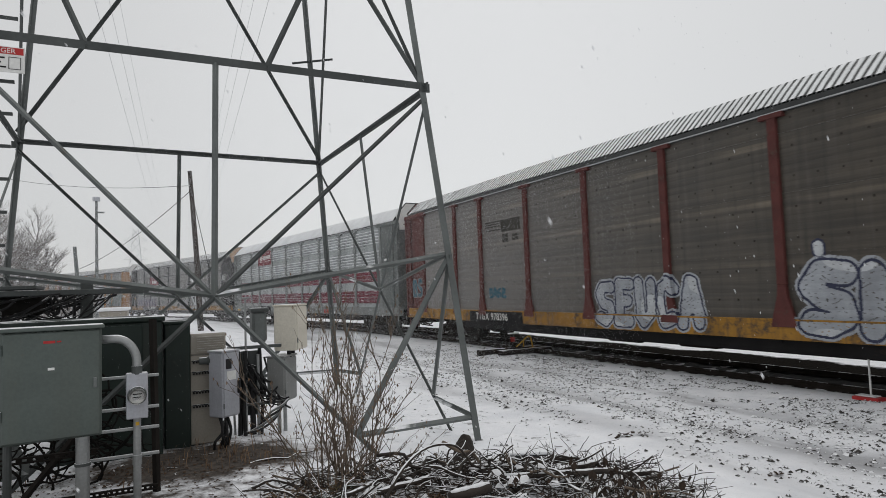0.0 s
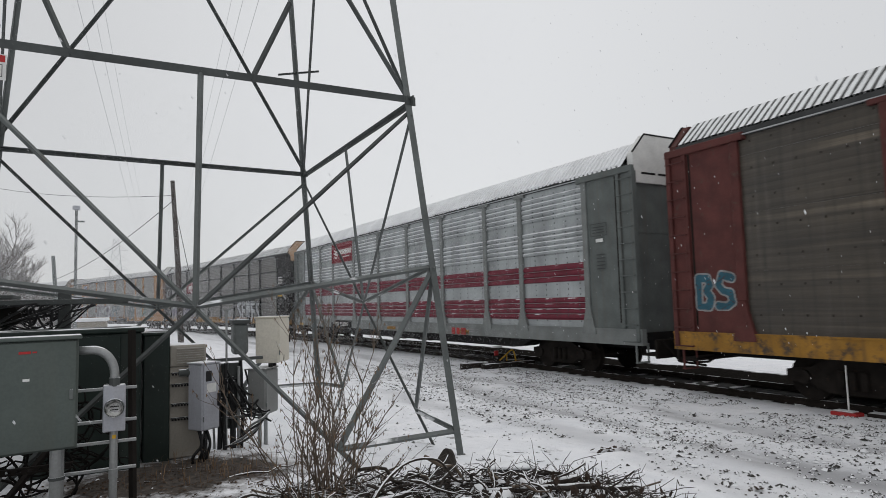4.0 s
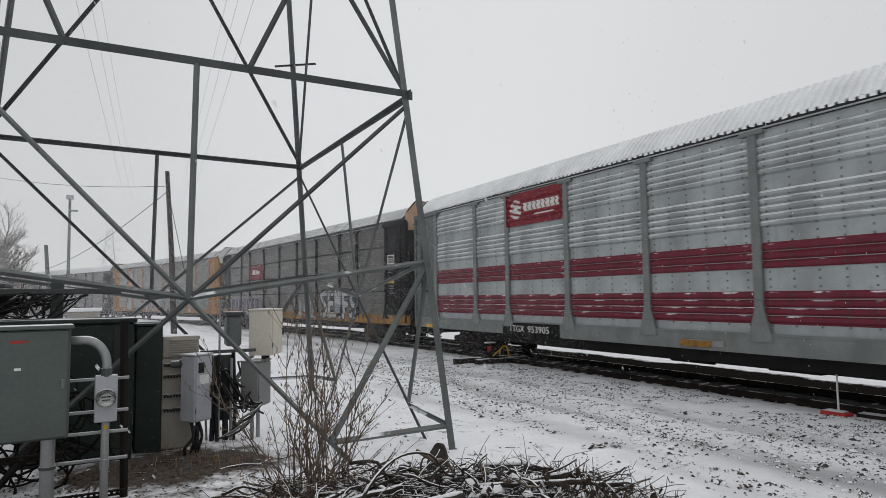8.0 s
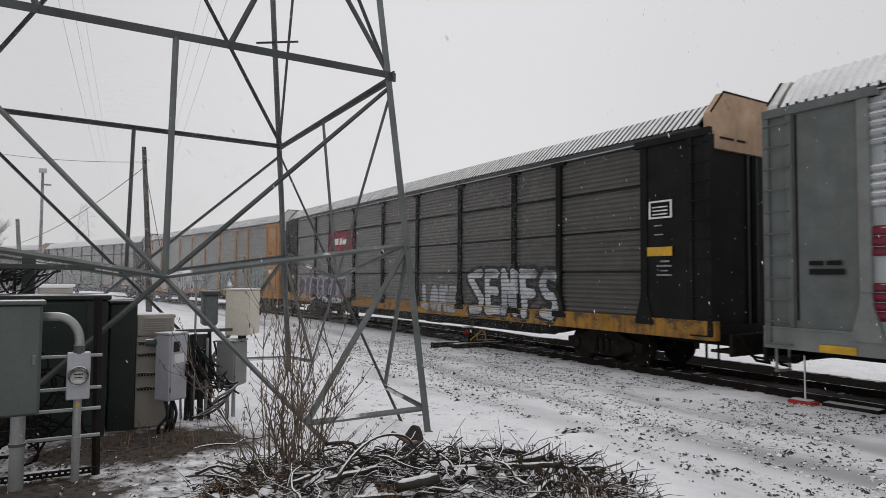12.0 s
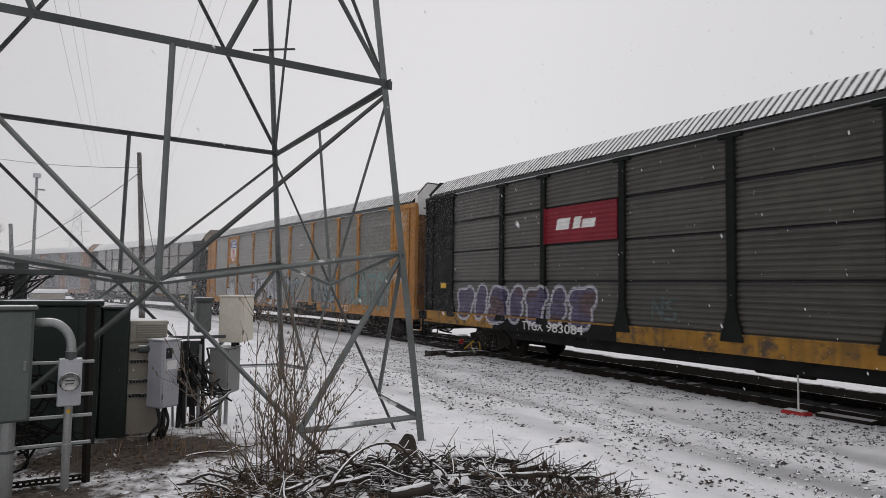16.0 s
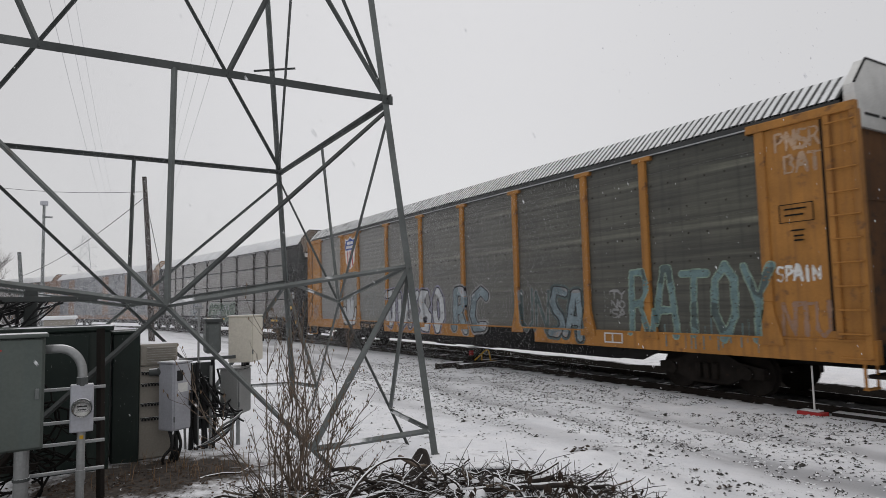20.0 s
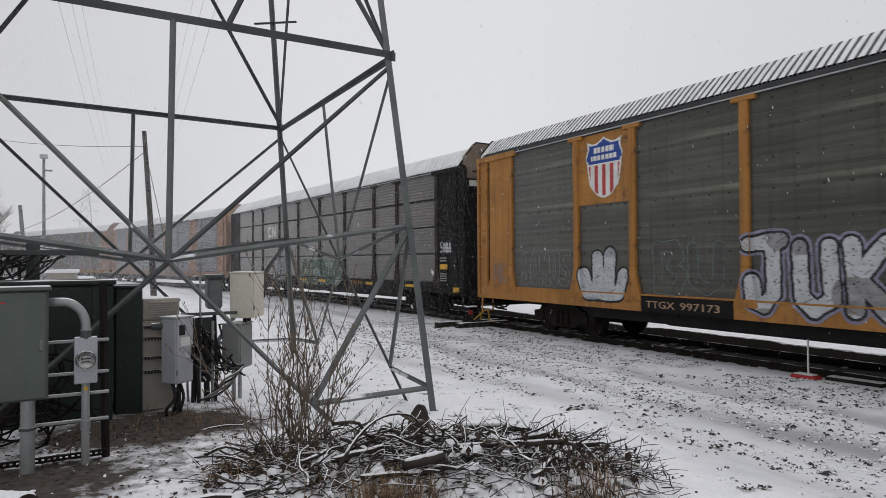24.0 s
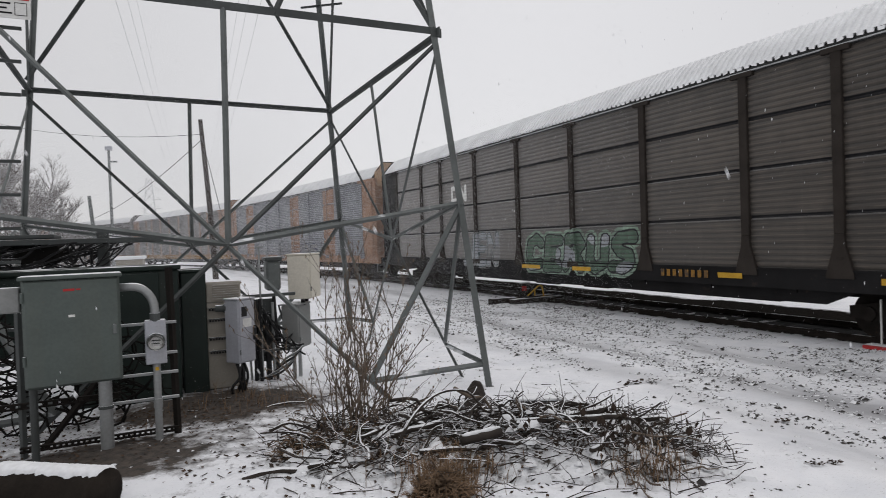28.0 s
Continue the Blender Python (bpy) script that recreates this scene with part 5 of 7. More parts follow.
def make_tower():
    tw = thing("lattice_tower", "grey galvanised steel lattice tower of a power line", "pylon", at=tuple(TOWER))
    Z1 = 4.27
    axis = lambda p: Vector((-p.x, -p.y, 0))
    levels = [Z1, 11.4, 16.0, 19.5, 22.0, 24.0]
    for i in range(4):
        part("leg", Shape().angle(tower_corner(i, -0.9), tower_corner(i, 24.0), 0.082, 0.016, axis(tower_corner(i, 0))), M_STEEL, tw)
        foot = Shape()
        c = tower_corner(i, -0.35)
        foot.box((c.x - 0.22, c.y - 0.22, -0.9), (c.x + 0.22, c.y + 0.22, -0.30), bevel=0.03)
        part("footing", foot, M_STEEL_DK, tw)
    for i in range(4):
        j = (i + 1) % 4
        mid = lambda z: (tower_corner(i, z) + tower_corner(j, z)) / 2
        nrm = (tower_corner(i, 0) + tower_corner(j, 0)) / 2
        inw = Vector((-nrm.x, -nrm.y, 0)).normalized()
        wide = 0.085 if i == 3 else 0.065
        a, b = tower_corner(i, Z1), tower_corner(j, Z1)
        up = Vector((0, 0, (-0.04, 0.0, 0.03, 0.06)[i]))
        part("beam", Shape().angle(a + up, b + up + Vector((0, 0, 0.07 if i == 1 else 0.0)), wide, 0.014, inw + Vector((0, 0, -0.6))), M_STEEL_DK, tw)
        n = mid(1.69) + Vector((-0.105 if i in (1, 3) else 0, -0.10 if i == 0 else 0, 0))
        ad, bd = tower_corner(i, 4.28 if i == 3 else 4.09), tower_corner(j, (4.09, 4.20, 4.09, 4.155)[i])
        for p, q in ((ad, bd), (bd, ad)):
            far = n + (n - p) * (0.85 if p.z > 4.25 else 0.92)
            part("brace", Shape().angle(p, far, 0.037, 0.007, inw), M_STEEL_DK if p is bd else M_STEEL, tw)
        part("hanger", Shape().angle(mid(Z1) - Vector((0.035 if i == 3 else 0.07 if i == 1 else 0, 0, 0)), n, 0.046, 0.008, inw), M_STEEL, tw)
        for k in (i, j):
            hi = tower_corner(k, 2.13)
            part("sub_brace", Shape().angle(n + Vector((0, 0, 0.02)), hi, 0.043, 0.008, inw), M_STEEL, tw)
            # short pieces between the leg and the foot of the brace
            other = ad if k == j else bd
            t_low = (1.69 - 0.22) / (4.09 - 1.69)
            low = n + (n - other) * t_low
            leg_low = tower_corner(k, 0.13)
            part("sub_brace", Shape().angle(low, leg_low, 0.048, 0.007, inw), M_STEEL, tw)
            part("sub_brace", Shape().angle(low, hi, 0.055, 0.007, inw), M_STEEL, tw)
        for q in (a, b):
            g = Shape()
            g.box((q.x - 0.08, q.y - 0.010, q.z - 0.06), (q.x + 0.06, q.y + 0.010, q.z + 0.05)) if abs(inw.y) > 0.5 else g.box((q.x - 0.010, q.y - 0.08, q.z - 0.06), (q.x + 0.010, q.y + 0.06, q.z + 0.05))
            part("gusset_plate", g, M_STEEL_DK, tw)
        # storeys above the first beam
        for lv in range(len(levels) - 1):
            z0, z1 = levels[lv], levels[lv + 1]
            p0, q0, p1, q1 = tower_corner(i, z0), tower_corner(j, z0), tower_corner(i, z1), tower_corner(j, z1)
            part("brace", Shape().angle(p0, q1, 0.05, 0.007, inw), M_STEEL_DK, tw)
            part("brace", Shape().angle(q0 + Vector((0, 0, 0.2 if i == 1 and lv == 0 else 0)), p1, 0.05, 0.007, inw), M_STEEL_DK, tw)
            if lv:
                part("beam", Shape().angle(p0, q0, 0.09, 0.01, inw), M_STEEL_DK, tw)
    # members that rise from the near beam to the diagonals
    half = lambda z: -tower_half(z)
    for x0, z0, x1, z1 in ((0.545, 4.27, 1.02, 5.32), (-1.24, 4.27, -1.62, 5.2)):
        part("sub_brace", Shape().angle((x0, half(z0), z0), (x1, half(z1), z1), 0.045, 0.007, (0, 1, 0)), M_STEEL_DK, tw)
    part("step_bracket", Shape().angle((1.98, 2.28, 6.12), (2.78, 2.26, 6.30), 0.03, 0.006, (0, -1, 0)), M_STEEL_DK, tw)
    for z in (17.0, 20.0, 23.0):
        arm = Shape()
        for sx in (-1, 1):
            tip = Vector((sx * 3.9, 0, z + 0.1))
            for sy in (-1, 1):
                a = tower_half(z)
                arm.angle((sx * a, sy * a, z), tip, 0.08, 0.01, (0, 0, 1))
                arm.angle((sx * tower_half(z + 1), sy * tower_half(z + 1), z + 1), tip, 0.07, 0.01, (0, 0, -1))
        part("cross_arm", arm, M_STEEL_DK, tw)
    return tw


make_tower()

# ---- utility cabinets at the tower's foot ----
M_GREYBOX = paint("weathered_grey_enamel", (0.093, 0.112, 0.104), 0.5, 0.1, 0.12, 2.5, 50, 0.05, (0.10, 0.10, 0.08), 0.15, streak=0.2, snow=0.2)
M_LIGHTBOX = paint("light_grey_enamel", (0.42, 0.43, 0.47), 0.5, 0.1, 0.10, 2.5, 50, 0.05, (0.2, 0.18, 0.15), 0.12, streak=0.2, snow=0.25)
M_MIDBOX = paint("mid_grey_enamel", (0.25, 0.255, 0.25), 0.55, 0.1, 0.1, 2.5, 50, 0.05, snow=0.25)
M_BEIGE = paint("beige_enamel", (0.33, 0.305, 0.265), 0.6, 0, 0.10, 2.5, 50, 0.05, (0.22, 0.2, 0.17), 0.15, streak=0.25, snow=0.25)
M_CREAMBOX = paint("cream_enamel", (0.70, 0.66, 0.57), 0.55, 0, 0.06, 2.5, 50, 0.05, snow=0.25)
M_GREEN = paint("dark_green_enamel", (0.015, 0.025, 0.021), 0.5, 0.05, 0.35, 1.6, 40, 0.06, (0.05, 0.055, 0.048), 0.3, streak=0.3, snow=0.03)
M_PIPE = paint("galvanised_conduit", (0.33, 0.34, 0.34), 0.5, 0.5, 0.15, 4, 50, 0.05, snow=0.22)
M_RUBBER = paint("black_cable", (0.016, 0.016, 0.017), 0.6, 0, 0.3, 6, 50, 0.05, snow=0.12)
M_GLASS = bpy.data.materials.new("meter_glass")
M_GLASS.use_nodes = True
gn, gl = M_GLASS.node_tree.nodes, M_GLASS.node_tree.links
gn.clear()
g_out, g_mix, g_clear, g_gloss, g_fre = (gn.new("ShaderNode" + k) for k in ("OutputMaterial", "MixShader", "BsdfTransparent", "BsdfGlossy", "Fresnel"))
g_gloss.inputs["Roughness"].default_value = 0.03
gl.new(g_fre.outputs[0], g_mix.inputs[0])
gl.new(g_clear.outputs[0], g_mix.inputs[1])
gl.new(g_gloss.outputs[0], g_mix.inputs[2])
gl.new(g_mix.outputs[0], g_out.inputs[0])
M_BARK = paint("wet_dark_bark", (0.055, 0.042, 0.032), 0.85, 0, 0.35, 6, 50, 0.5, snow=0.30)
M_BARKSNOW = paint("snow_laden_bark", (0.05, 0.04, 0.033), 0.85, 0, 0.35, 6, 50, 0.5, snow=0.46)
M_TWIG = paint("reddish_twig", (0.145, 0.112, 0.086), 0.8, 0, 0.35, 8, 50, 0.2, snow=0.08)
M_LEAF = paint("withered_dark_leaf", (0.05, 0.036, 0.028), 0.8, 0, 0.4, 8, 50, 0.1, spec=0.1)
M_STRAW = paint("brown_dead_grass", (0.23, 0.155, 0.10), 0.85, 0, 0.5, 8, 50, 0.1, spec=0.1)


def gz(x, y):
    return float(terrain(np.array([x]), np.array([y]))[0])


def flowing(pts, k=3):
    """A smooth curve through the points."""
    out = []
    n = len(pts)
    for i in range(n - 1):
        p0, p1, p2, p3 = (Vector(pts[max(i - 1, 0)]), Vector(pts[i]), Vector(pts[i + 1]), Vector(pts[min(i + 2, n - 1)]))
        for j in range(k):
            t = j / k
            out.append(0.5 * (2 * p1 + (p2 - p0) * t + (2 * p0 - 5 * p1 + 4 * p2 - p3) * t * t + (3 * p1 - p0 - 3 * p2 + p3) * t ** 3))
    return out + [Vector(pts[-1])]


def cabinet_grey():
    c = thing("metal_cabinet", "grey weathered metal cabinet on a galvanised post", "electrical cabinet", (-0.53, 5.93, 0.0), turn=4)
    part("body", Shape().box((-0.345, -0.02, 0.61), (0.345, 0.25, 1.48), bevel=0.012), M_GREYBOX, c)
    part("door", Shape().box((-0.33, -0.05, 0.625), (0.33, -0.018, 1.465), bevel=0.008), M_GREYBOX, c)
    part("rain_lid", Shape().box((-0.365, -0.075, 1.475), (0.365, 0.27, 1.505), bevel=0.008), M_GREYBOX, c, "thin rain lid dusted with snow")
    lab = Shape().box((-0.06, -0.054, 1.375), (0.02, -0.05, 1.395))
    lab.box((0.03, -0.054, 1.38), (0.06, -0.05, 1.392))
    part("label_bars", lab, M_RED, c, "small red wording as bars")
    part("sticker", Shape().box((-0.03, -0.054, 1.165), (0.015, -0.05, 1.185)), M_WHITE, c)
    for x in (-0.34,):
        for z in (0.8, 1.3):
            part("hinge", Shape().tube([(x, -0.05, z), (x, -0.05, z + 0.08)], 0.012, 6), M_GREYBOX, c)
    part("latch", Shape().box((0.28, -0.065, 1.0), (0.31, -0.05, 1.08), bevel=0.006), M_STEEL, c)
    part("post", Shape().tube([(0.21, 0.10, -0.25), (0.21, 0.10, 0.62)], 0.052, 14), M_PIPE, c)
    part("post_collar", Shape().tube([(0.21, 0.10, 0.36), (0.21, 0.10, 0.385)], 0.060, 14), M_STEEL_DK, c)
    part("post", Shape().tube([(-0.30, 0.10, -0.25), (-0.30, 0.10, 0.62)], 0.03, 10), M_STEEL_DK, c)
    side = Shape().box((-0.52, 0.05, 1.22), (-0.36, 0.22, 1.42), bevel=0.01)
    part("side_box", side, M_MIDBOX, c)


def meter():
    c = thing("electric_meter", "grey electric meter box on a conduit with a round glass dial", "electric meter", (0.075, 6.09, 0.0))
    part("box", Shape().box((-0.085, -0.06, 0.69), (0.085, 0.05, 1.07), bevel=0.008), M_LIGHTBOX, c)
    part("ring", Shape().tube([(-0.0, -0.06, 0.885), (0.0, -0.085, 0.885)], [0.078, 0.075], 24), M_STEEL, c)
    part("dial", Shape().tube([(0.0, -0.085, 0.885), (0.0, -0.09, 0.885)], [0.066, 0.066], 24), M_WHITE, c, "white dial face")
    ticks = Shape().box((-0.035, -0.094, 0.895), (0.035, -0.091, 0.905))
    ticks.box((-0.03, -0.094, 0.87), (0.03, -0.091, 0.878))
    part("dial_bars", ticks, M_BLACK, c)
    dome = Shape().tube([(0, -0.09, 0.885), (0, -0.14, 0.885), (0, -0.155, 0.885), (0, -0.16, 0.885)], [0.07, 0.068, 0.055, 0.02], 24)
    ob = part("glass_dome", dome, M_GLASS, c, smooth=True)
    ob.visible_shadow = False
    part("conduit", Shape().tube([(0, 0, -0.2), (0, 0, 0.69)], 0.032, 12), M_PIPE, c)
    part("coupling", Shape().tube([(0, 0, 0.30), (0, 0, 0.38)], 0.038, 12), M_PIPE, c)
    part("yellow_tag", Shape().box((-0.012, -0.036, 0.63), (0.016, -0.033, 0.66)), M_YELLOW, c)
    pts = []
    for i in range(13):
        a = math.pi / 2 * i / 12
        pts.append((-0.17 + 0.17 * math.sin(a) + 0.0, -0.02, 1.16 + 0.21 * math.cos(a)))
    pts = [(-0.30, -0.02, 1.37)] + pts + [(0.0, -0.02, 1.06)]
    part("bent_conduit", Shape().tube(pts, 0.036, 12), M_PIPE, c, "bent galvanised conduit", smooth=True)
    part("coupling", Shape().tube([(0, -0.02, 1.06), (0, -0.02, 1.13)], 0.043, 12), M_STEEL_DK, c)


def strut_rack():
    c = thing("strut_rack", "rack of galvanised struts carrying the meter", "rack", (0.0, 6.17, 0.0))
    for z in (1.03, 0.76, 0.585, 0.36):
        part("strut", Shape().box((-0.30, -0.02, z - 0.010), (0.25, 0.02, z + 0.013), bevel=0.004), M_PIPE, c)
    part("upright", Shape().angle((0.235, 0.03, -0.25), (0.205, 0.03, 1.52), 0.045, 0.006, (0, 1, 0)), M_RUSTDK, c, "dark rusted upright")
    part("upright", Shape().angle((-0.95, 0.03, -0.25), (-0.95, 0.03, 1.2), 0.04, 0.006, (0, 1, 0)), M_STEEL_DK, c)
    low = Shape()
    for i in range(28):
        x = -0.95 + i * 0.043
        low.box((x, -0.015, 0.06), (x + 0.022, 0.015, 0.085))
    low.box((-0.97, -0.018, 0.083), (0.24, 0.018, 0.095))
    low.box((-0.97, -0.018, 0.05), (0.24, 0.018, 0.062))
    part("slotted_strut", low, M_RUSTDK, c)
    part("stay", Shape().angle((-0.95, 0.20, -0.15), (-0.30, 0.28, 0.66), 0.04, 0.006, (0, 1, 0)), M_RUSTDK, c, "dark slanting stay")
    low2 = Shape()
    for i in range(16):
        x = -1.4 + i * 0.075
        low2.box((x, -0.015, 0.42), (x + 0.04, 0.015, 0.45))
    low2.box((-1.45, -0.018, 0.448), (-0.22, 0.018, 0.46))
    low2.box((-1.45, -0.018, 0.41), (-0.22, 0.018, 0.422))
    part("slotted_strut", low2, M_RUSTDK, c)


def green_cabinets():
    c = thing("large_green_cabinet", "large dark green utility cabinet with a flat lid", "electrical cabinet", (-0.75, 7.70, 0.0))
    part("body", Shape().box((0.05, 0, -0.05), (1.10, 0.85, 1.45), bevel=0.015), M_GREEN, c)
    part("body", Shape().box((-1.15, 0.003, 0.62), (0.05, 0.85, 1.45), bevel=0.015), M_GREEN, c)
    for x, y in ((-1.08, 0.08), (-1.08, 0.78), (-0.4, 0.08), (-0.4, 0.78)):
        part("leg", Shape().box((x - 0.03, y - 0.03, -0.3), (x + 0.03, y + 0.03, 0.62)), M_STEEL_DK, c)
    part("lid", Shape().box((-1.18, -0.035, 1.45), (1.13, 0.88, 1.50), bevel=0.012), M_GREEN, c)
    for x in (-0.75, 0.35):
        part("door", Shape().box((x - 0.50 + (0.22 if x > 0 else 0.12), -0.022, 0.06 if x > 0 else 0.66), (x + 0.55, 0.0, 1.42), bevel=0.008), M_GREEN, c)
    part("handle", Shape().box((-0.18, -0.05, 0.75), (-0.15, -0.02, 0.92), bevel=0.006), M_STEEL_DK, c)
    part("plinth", Shape().box((0.02, -0.08, -0.3), (1.14, 0.92, -0.02), bevel=0.02), M_STEEL_DK, c)
    d = thing("narrow_green_cabinet", "narrow dark green cabinet beside the large one", "electrical cabinet", (0.515, 7.90, 0.0))
    part("body", Shape().box((-0.135, 0, -0.1), (0.14, 0.55, 1.40), bevel=0.012), M_GREEN, d)
    part("lid", Shape().box((-0.15, -0.02, 1.40), (0.155, 0.57, 1.43), bevel=0.008), M_GREEN, d)


def beige_cabinet():
    c = thing("beige_cabinet", "beige ventilated equipment cabinet with a louvred top", "electrical cabinet", (0.85, 7.95, 0.0))
    part("body", Shape().box((-0.20, 0, 0.0), (0.20, 0.35, 1.02), bevel=0.012), M_BEIGE, c)
    top = Shape().box((-0.20, -0.01, 1.025), (0.20, 0.37, 1.27), bevel=0.015)
    part("vent_hood", top, M_BEIGE, c)
    for i in range(7):
        z = 1.06 + i * 0.027
        part("louvre", Shape().box((-0.12, -0.03, z), (0.18, -0.008, z + 0.012), turn=None), M_BEIGE, c)
    for z in (0.93, 0.80, 0.58, 0.42):
        sh = Shape()
        for i in range(6):
            sh.box((-0.17 + i * 0.032, -0.03, z), (-0.15 + i * 0.032, 0.0, z + 0.025))
        sh.box((-0.18, -0.02, z + 0.022), (0.03, 0.0, z + 0.034))
        part("terminal_strip", sh, M_RUBBER, c, "dark terminal strip")
    part("horn", Shape().tube([(-0.11, -0.14, 0.965), (-0.03, -0.15, 0.965), (0.0, -0.15, 0.965), (0.06, -0.16, 0.965), (0.07, -0.16, 0.965)], [0.04, 0.042, 0.06, 0.075, 0.06], 18), M_STEEL_DK, c, "dark round fitting")
    part("horn_bracket", Shape().box((-0.04, -0.14, 0.95), (0.0, 0.0, 0.98), bevel=0.004), M_STEEL_DK, c)
    for x in (-0.16, 0.16):
        part("foot", Shape().box((x - 0.03, 0.02, -0.2), (x + 0.03, 0.3, 0.0)), M_STEEL_DK, c)


def box_on_corner(name, label, x, y, z0, z1, w, d, turn, mat):
    c = thing(name, label, "junction box", (x, y, 0.0), turn=turn)
    part("body", Shape().box((-w / 2, -d / 2, z0), (w / 2, d / 2, z1), bevel=0.012), mat, c)
    part("lid", Shape().box((-w / 2 - 0.012, -d / 2 - 0.012, z1), (w / 2 + 0.012, d / 2 + 0.012, z1 + 0.02), bevel=0.006), mat, c)
    part("door", Shape().box((-w / 2 + 0.015, -d / 2 - 0.012, z0 + 0.015), (w / 2 - 0.015, -d / 2, z1 - 0.012), bevel=0.004), mat, c)
    part("hinge", Shape().tube([(-w / 2 + 0.01, -d / 2 - 0.012, z0 + 0.1), (-w / 2 + 0.01, -d / 2 - 0.012, z0 + 0.16)], 0.008, 6), M_STEEL, c)
    part("latch", Shape().box((w / 2 - 0.03, -d / 2 - 0.03, z0 + (z1 - z0) * 0.42), (w / 2 - 0.012, -d / 2 - 0.01, z0 + (z1 - z0) * 0.58), bevel=0.004), M_RUBBER, c)
    return c


def conduit_cluster():
    c = thing("conduit_stand", "stand of black conduits and looped cables", "conduits", (1.40, 8.22, 0.0))
    rnd = random.Random(12)
    for i in range(10):
        x, y = -0.2 + 0.034 * i + rnd.uniform(-0.01, 0.01), rnd.uniform(-0.05, 0.08)
        top = rnd.uniform(0.8, 1.06)
        part("conduit", Shape().tube([(x, y, -0.25), (x + rnd.uniform(-0.03, 0.03), y, 0.3), (x, y, top)], rnd.uniform(0.014, 0.028), 8), M_RUBBER if i % 4 else M_PIPE, c)
    for i in range(18):
        x0, x1 = rnd.uniform(-0.2, 0.2), rnd.uniform(0.0, 0.45)
        z0, z1 = rnd.uniform(0.6, 1.0), rnd.uniform(0.25, 0.6)
        dip = rnd.uniform(0.05, 0.3)
        pts = [(x0 + (x1 - x0) * t, 0.02 + 0.1 * math.sin(t * 3 + i), z0 + (z1 - z0) * t - dip * math.sin(math.pi * t)) for t in [k / 9 for k in range(10)]]
        part("cable_loop", Shape().tube(pts, rnd.uniform(0.006, 0.013), 6), M_RUBBER, c, smooth=True)
    for k in range(4):
        part("hose", Shape().tube(flowing([(-0.12 + 0.05 * k, -0.10, 0.02), (0.05 + 0.04 * k, -0.14, 0.05 + 0.06 * k), (0.25 + 0.03 * k, -0.10, 0.16 + 0.05 * k), (0.38 + 0.02 * k, 0.0, 0.36)], 5), 0.016, 7), M_STEEL if k % 2 else M_RUBBER, c, smooth=True)
    part("cross_strut", Shape().box((-0.30, -0.03, 1.03), (0.36, 0.02, 1.07), bevel=0.005), M_STEEL_DK, c)
    part("cross_strut", Shape().box((-0.20, -0.03, 0.33), (0.40, 0.02, 0.36), bevel=0.005), M_STEEL_DK, c)
    part("plate", Shape().box((-0.13, 0.06, 0.2), (0.10, 0.09, 1.0), bevel=0.01), M_STEEL_DK, c)
    part("transformer_can", Shape().box((0.02, 0.05, 1.10), (0.20, 0.28, 1.48), bevel=0.03), M_STEEL, c)
    part("lid", Shape().box((0.0, 0.03, 1.48), (0.22, 0.30, 1.53), bevel=0.012), M_STEEL_DK, c)
    part("mast", Shape().tube([(-0.08, -0.02, 0.0), (-0.08, -0.02, 1.66)], 0.013, 8), M_PIPE, c)
    part("mast_cap", Shape().box((-0.13, -0.05, 1.655), (-0.03, 0.01, 1.675), bevel=0.004), M_PIPE, c)


cabinet_grey()
meter()
strut_rack()
green_cabinets()
beige_cabinet()
gb = box_on_corner("disconnect_box", "light grey disconnect box with a dark label", 1.0, 7.74, 0.33, 1.06, 0.25, 0.23, 34, M_LIGHTBOX)
part("label", Shape().box((-0.085, -0.131, 0.87), (-0.005, -0.1265, 0.985)), M_RUBBER, gb, "small dark label")
part("switch_handle", Shape().box((0.078, -0.165, 0.58), (0.108, -0.115, 0.73), bevel=0.008).box((0.083, -0.185, 0.58), (0.103, -0.15, 0.64), bevel=0.006), M_RUBBER, gb, "black switch handle")
for k in range(3):
    part("hose", Shape().tube(flowing([(-0.09 + 0.05 * k, -0.02, 0.34), (-0.12 + 0.06 * k, -0.10, 0.18), (-0.2 + 0.09 * k, -0.06, 0.06 - 0.03 * k), (-0.1 + 0.05 * k, 0.03, -0.12)], 5), 0.017, 7), M_RUBBER, gb, "black hose", smooth=True)
part("paper_label", Shape().box((-0.07, -0.131, 0.745), (0.06, -0.1265, 0.845)), M_WHITE, gb)
part("support_pipe", Shape().tube([(0.05, 0.05, -0.2), (0.05, 0.05, 0.33)], 0.04, 10), M_RUBBER, gb)
part("drip_cable", Shape().tube([(-0.1, -0.1, 0.33), (-0.16, -0.14, 0.15), (-0.08, -0.1, 0.0), (0.0, 0, -0.05)], 0.014, 6), M_RUBBER, gb, smooth=True)
wb = box_on_corner("cream_box", "cream fibreglass box on two short pipes dusted with snow", 1.93, 8.42, 0.97, 1.54, 0.42, 0.30, 58, M_CREAMBOX)
for px in (-0.07, 0.07):
    part("pipe", Shape().tube([(px, 0, 0.82), (px, 0, 0.98)], 0.03, 8), M_RUBBER, wb)
lb = box_on_corner("grey_junction_box", "grey junction box on pipe legs beneath the cream box", 1.80, 8.40, 0.33, 0.89, 0.36, 0.24, 52, M_MIDBOX)
for px in (-0.09, 0.08):
    part("leg", Shape().tube([(px, 0, -0.25), (px, 0, 0.34)], 0.026, 8), M_PIPE, lb)
conduit_cluster()


M_VINE = paint("black_vine", (0.014, 0.013, 0.012), 0.85, 0, 0.4, 6, 50, 0.1, spec=0.08)


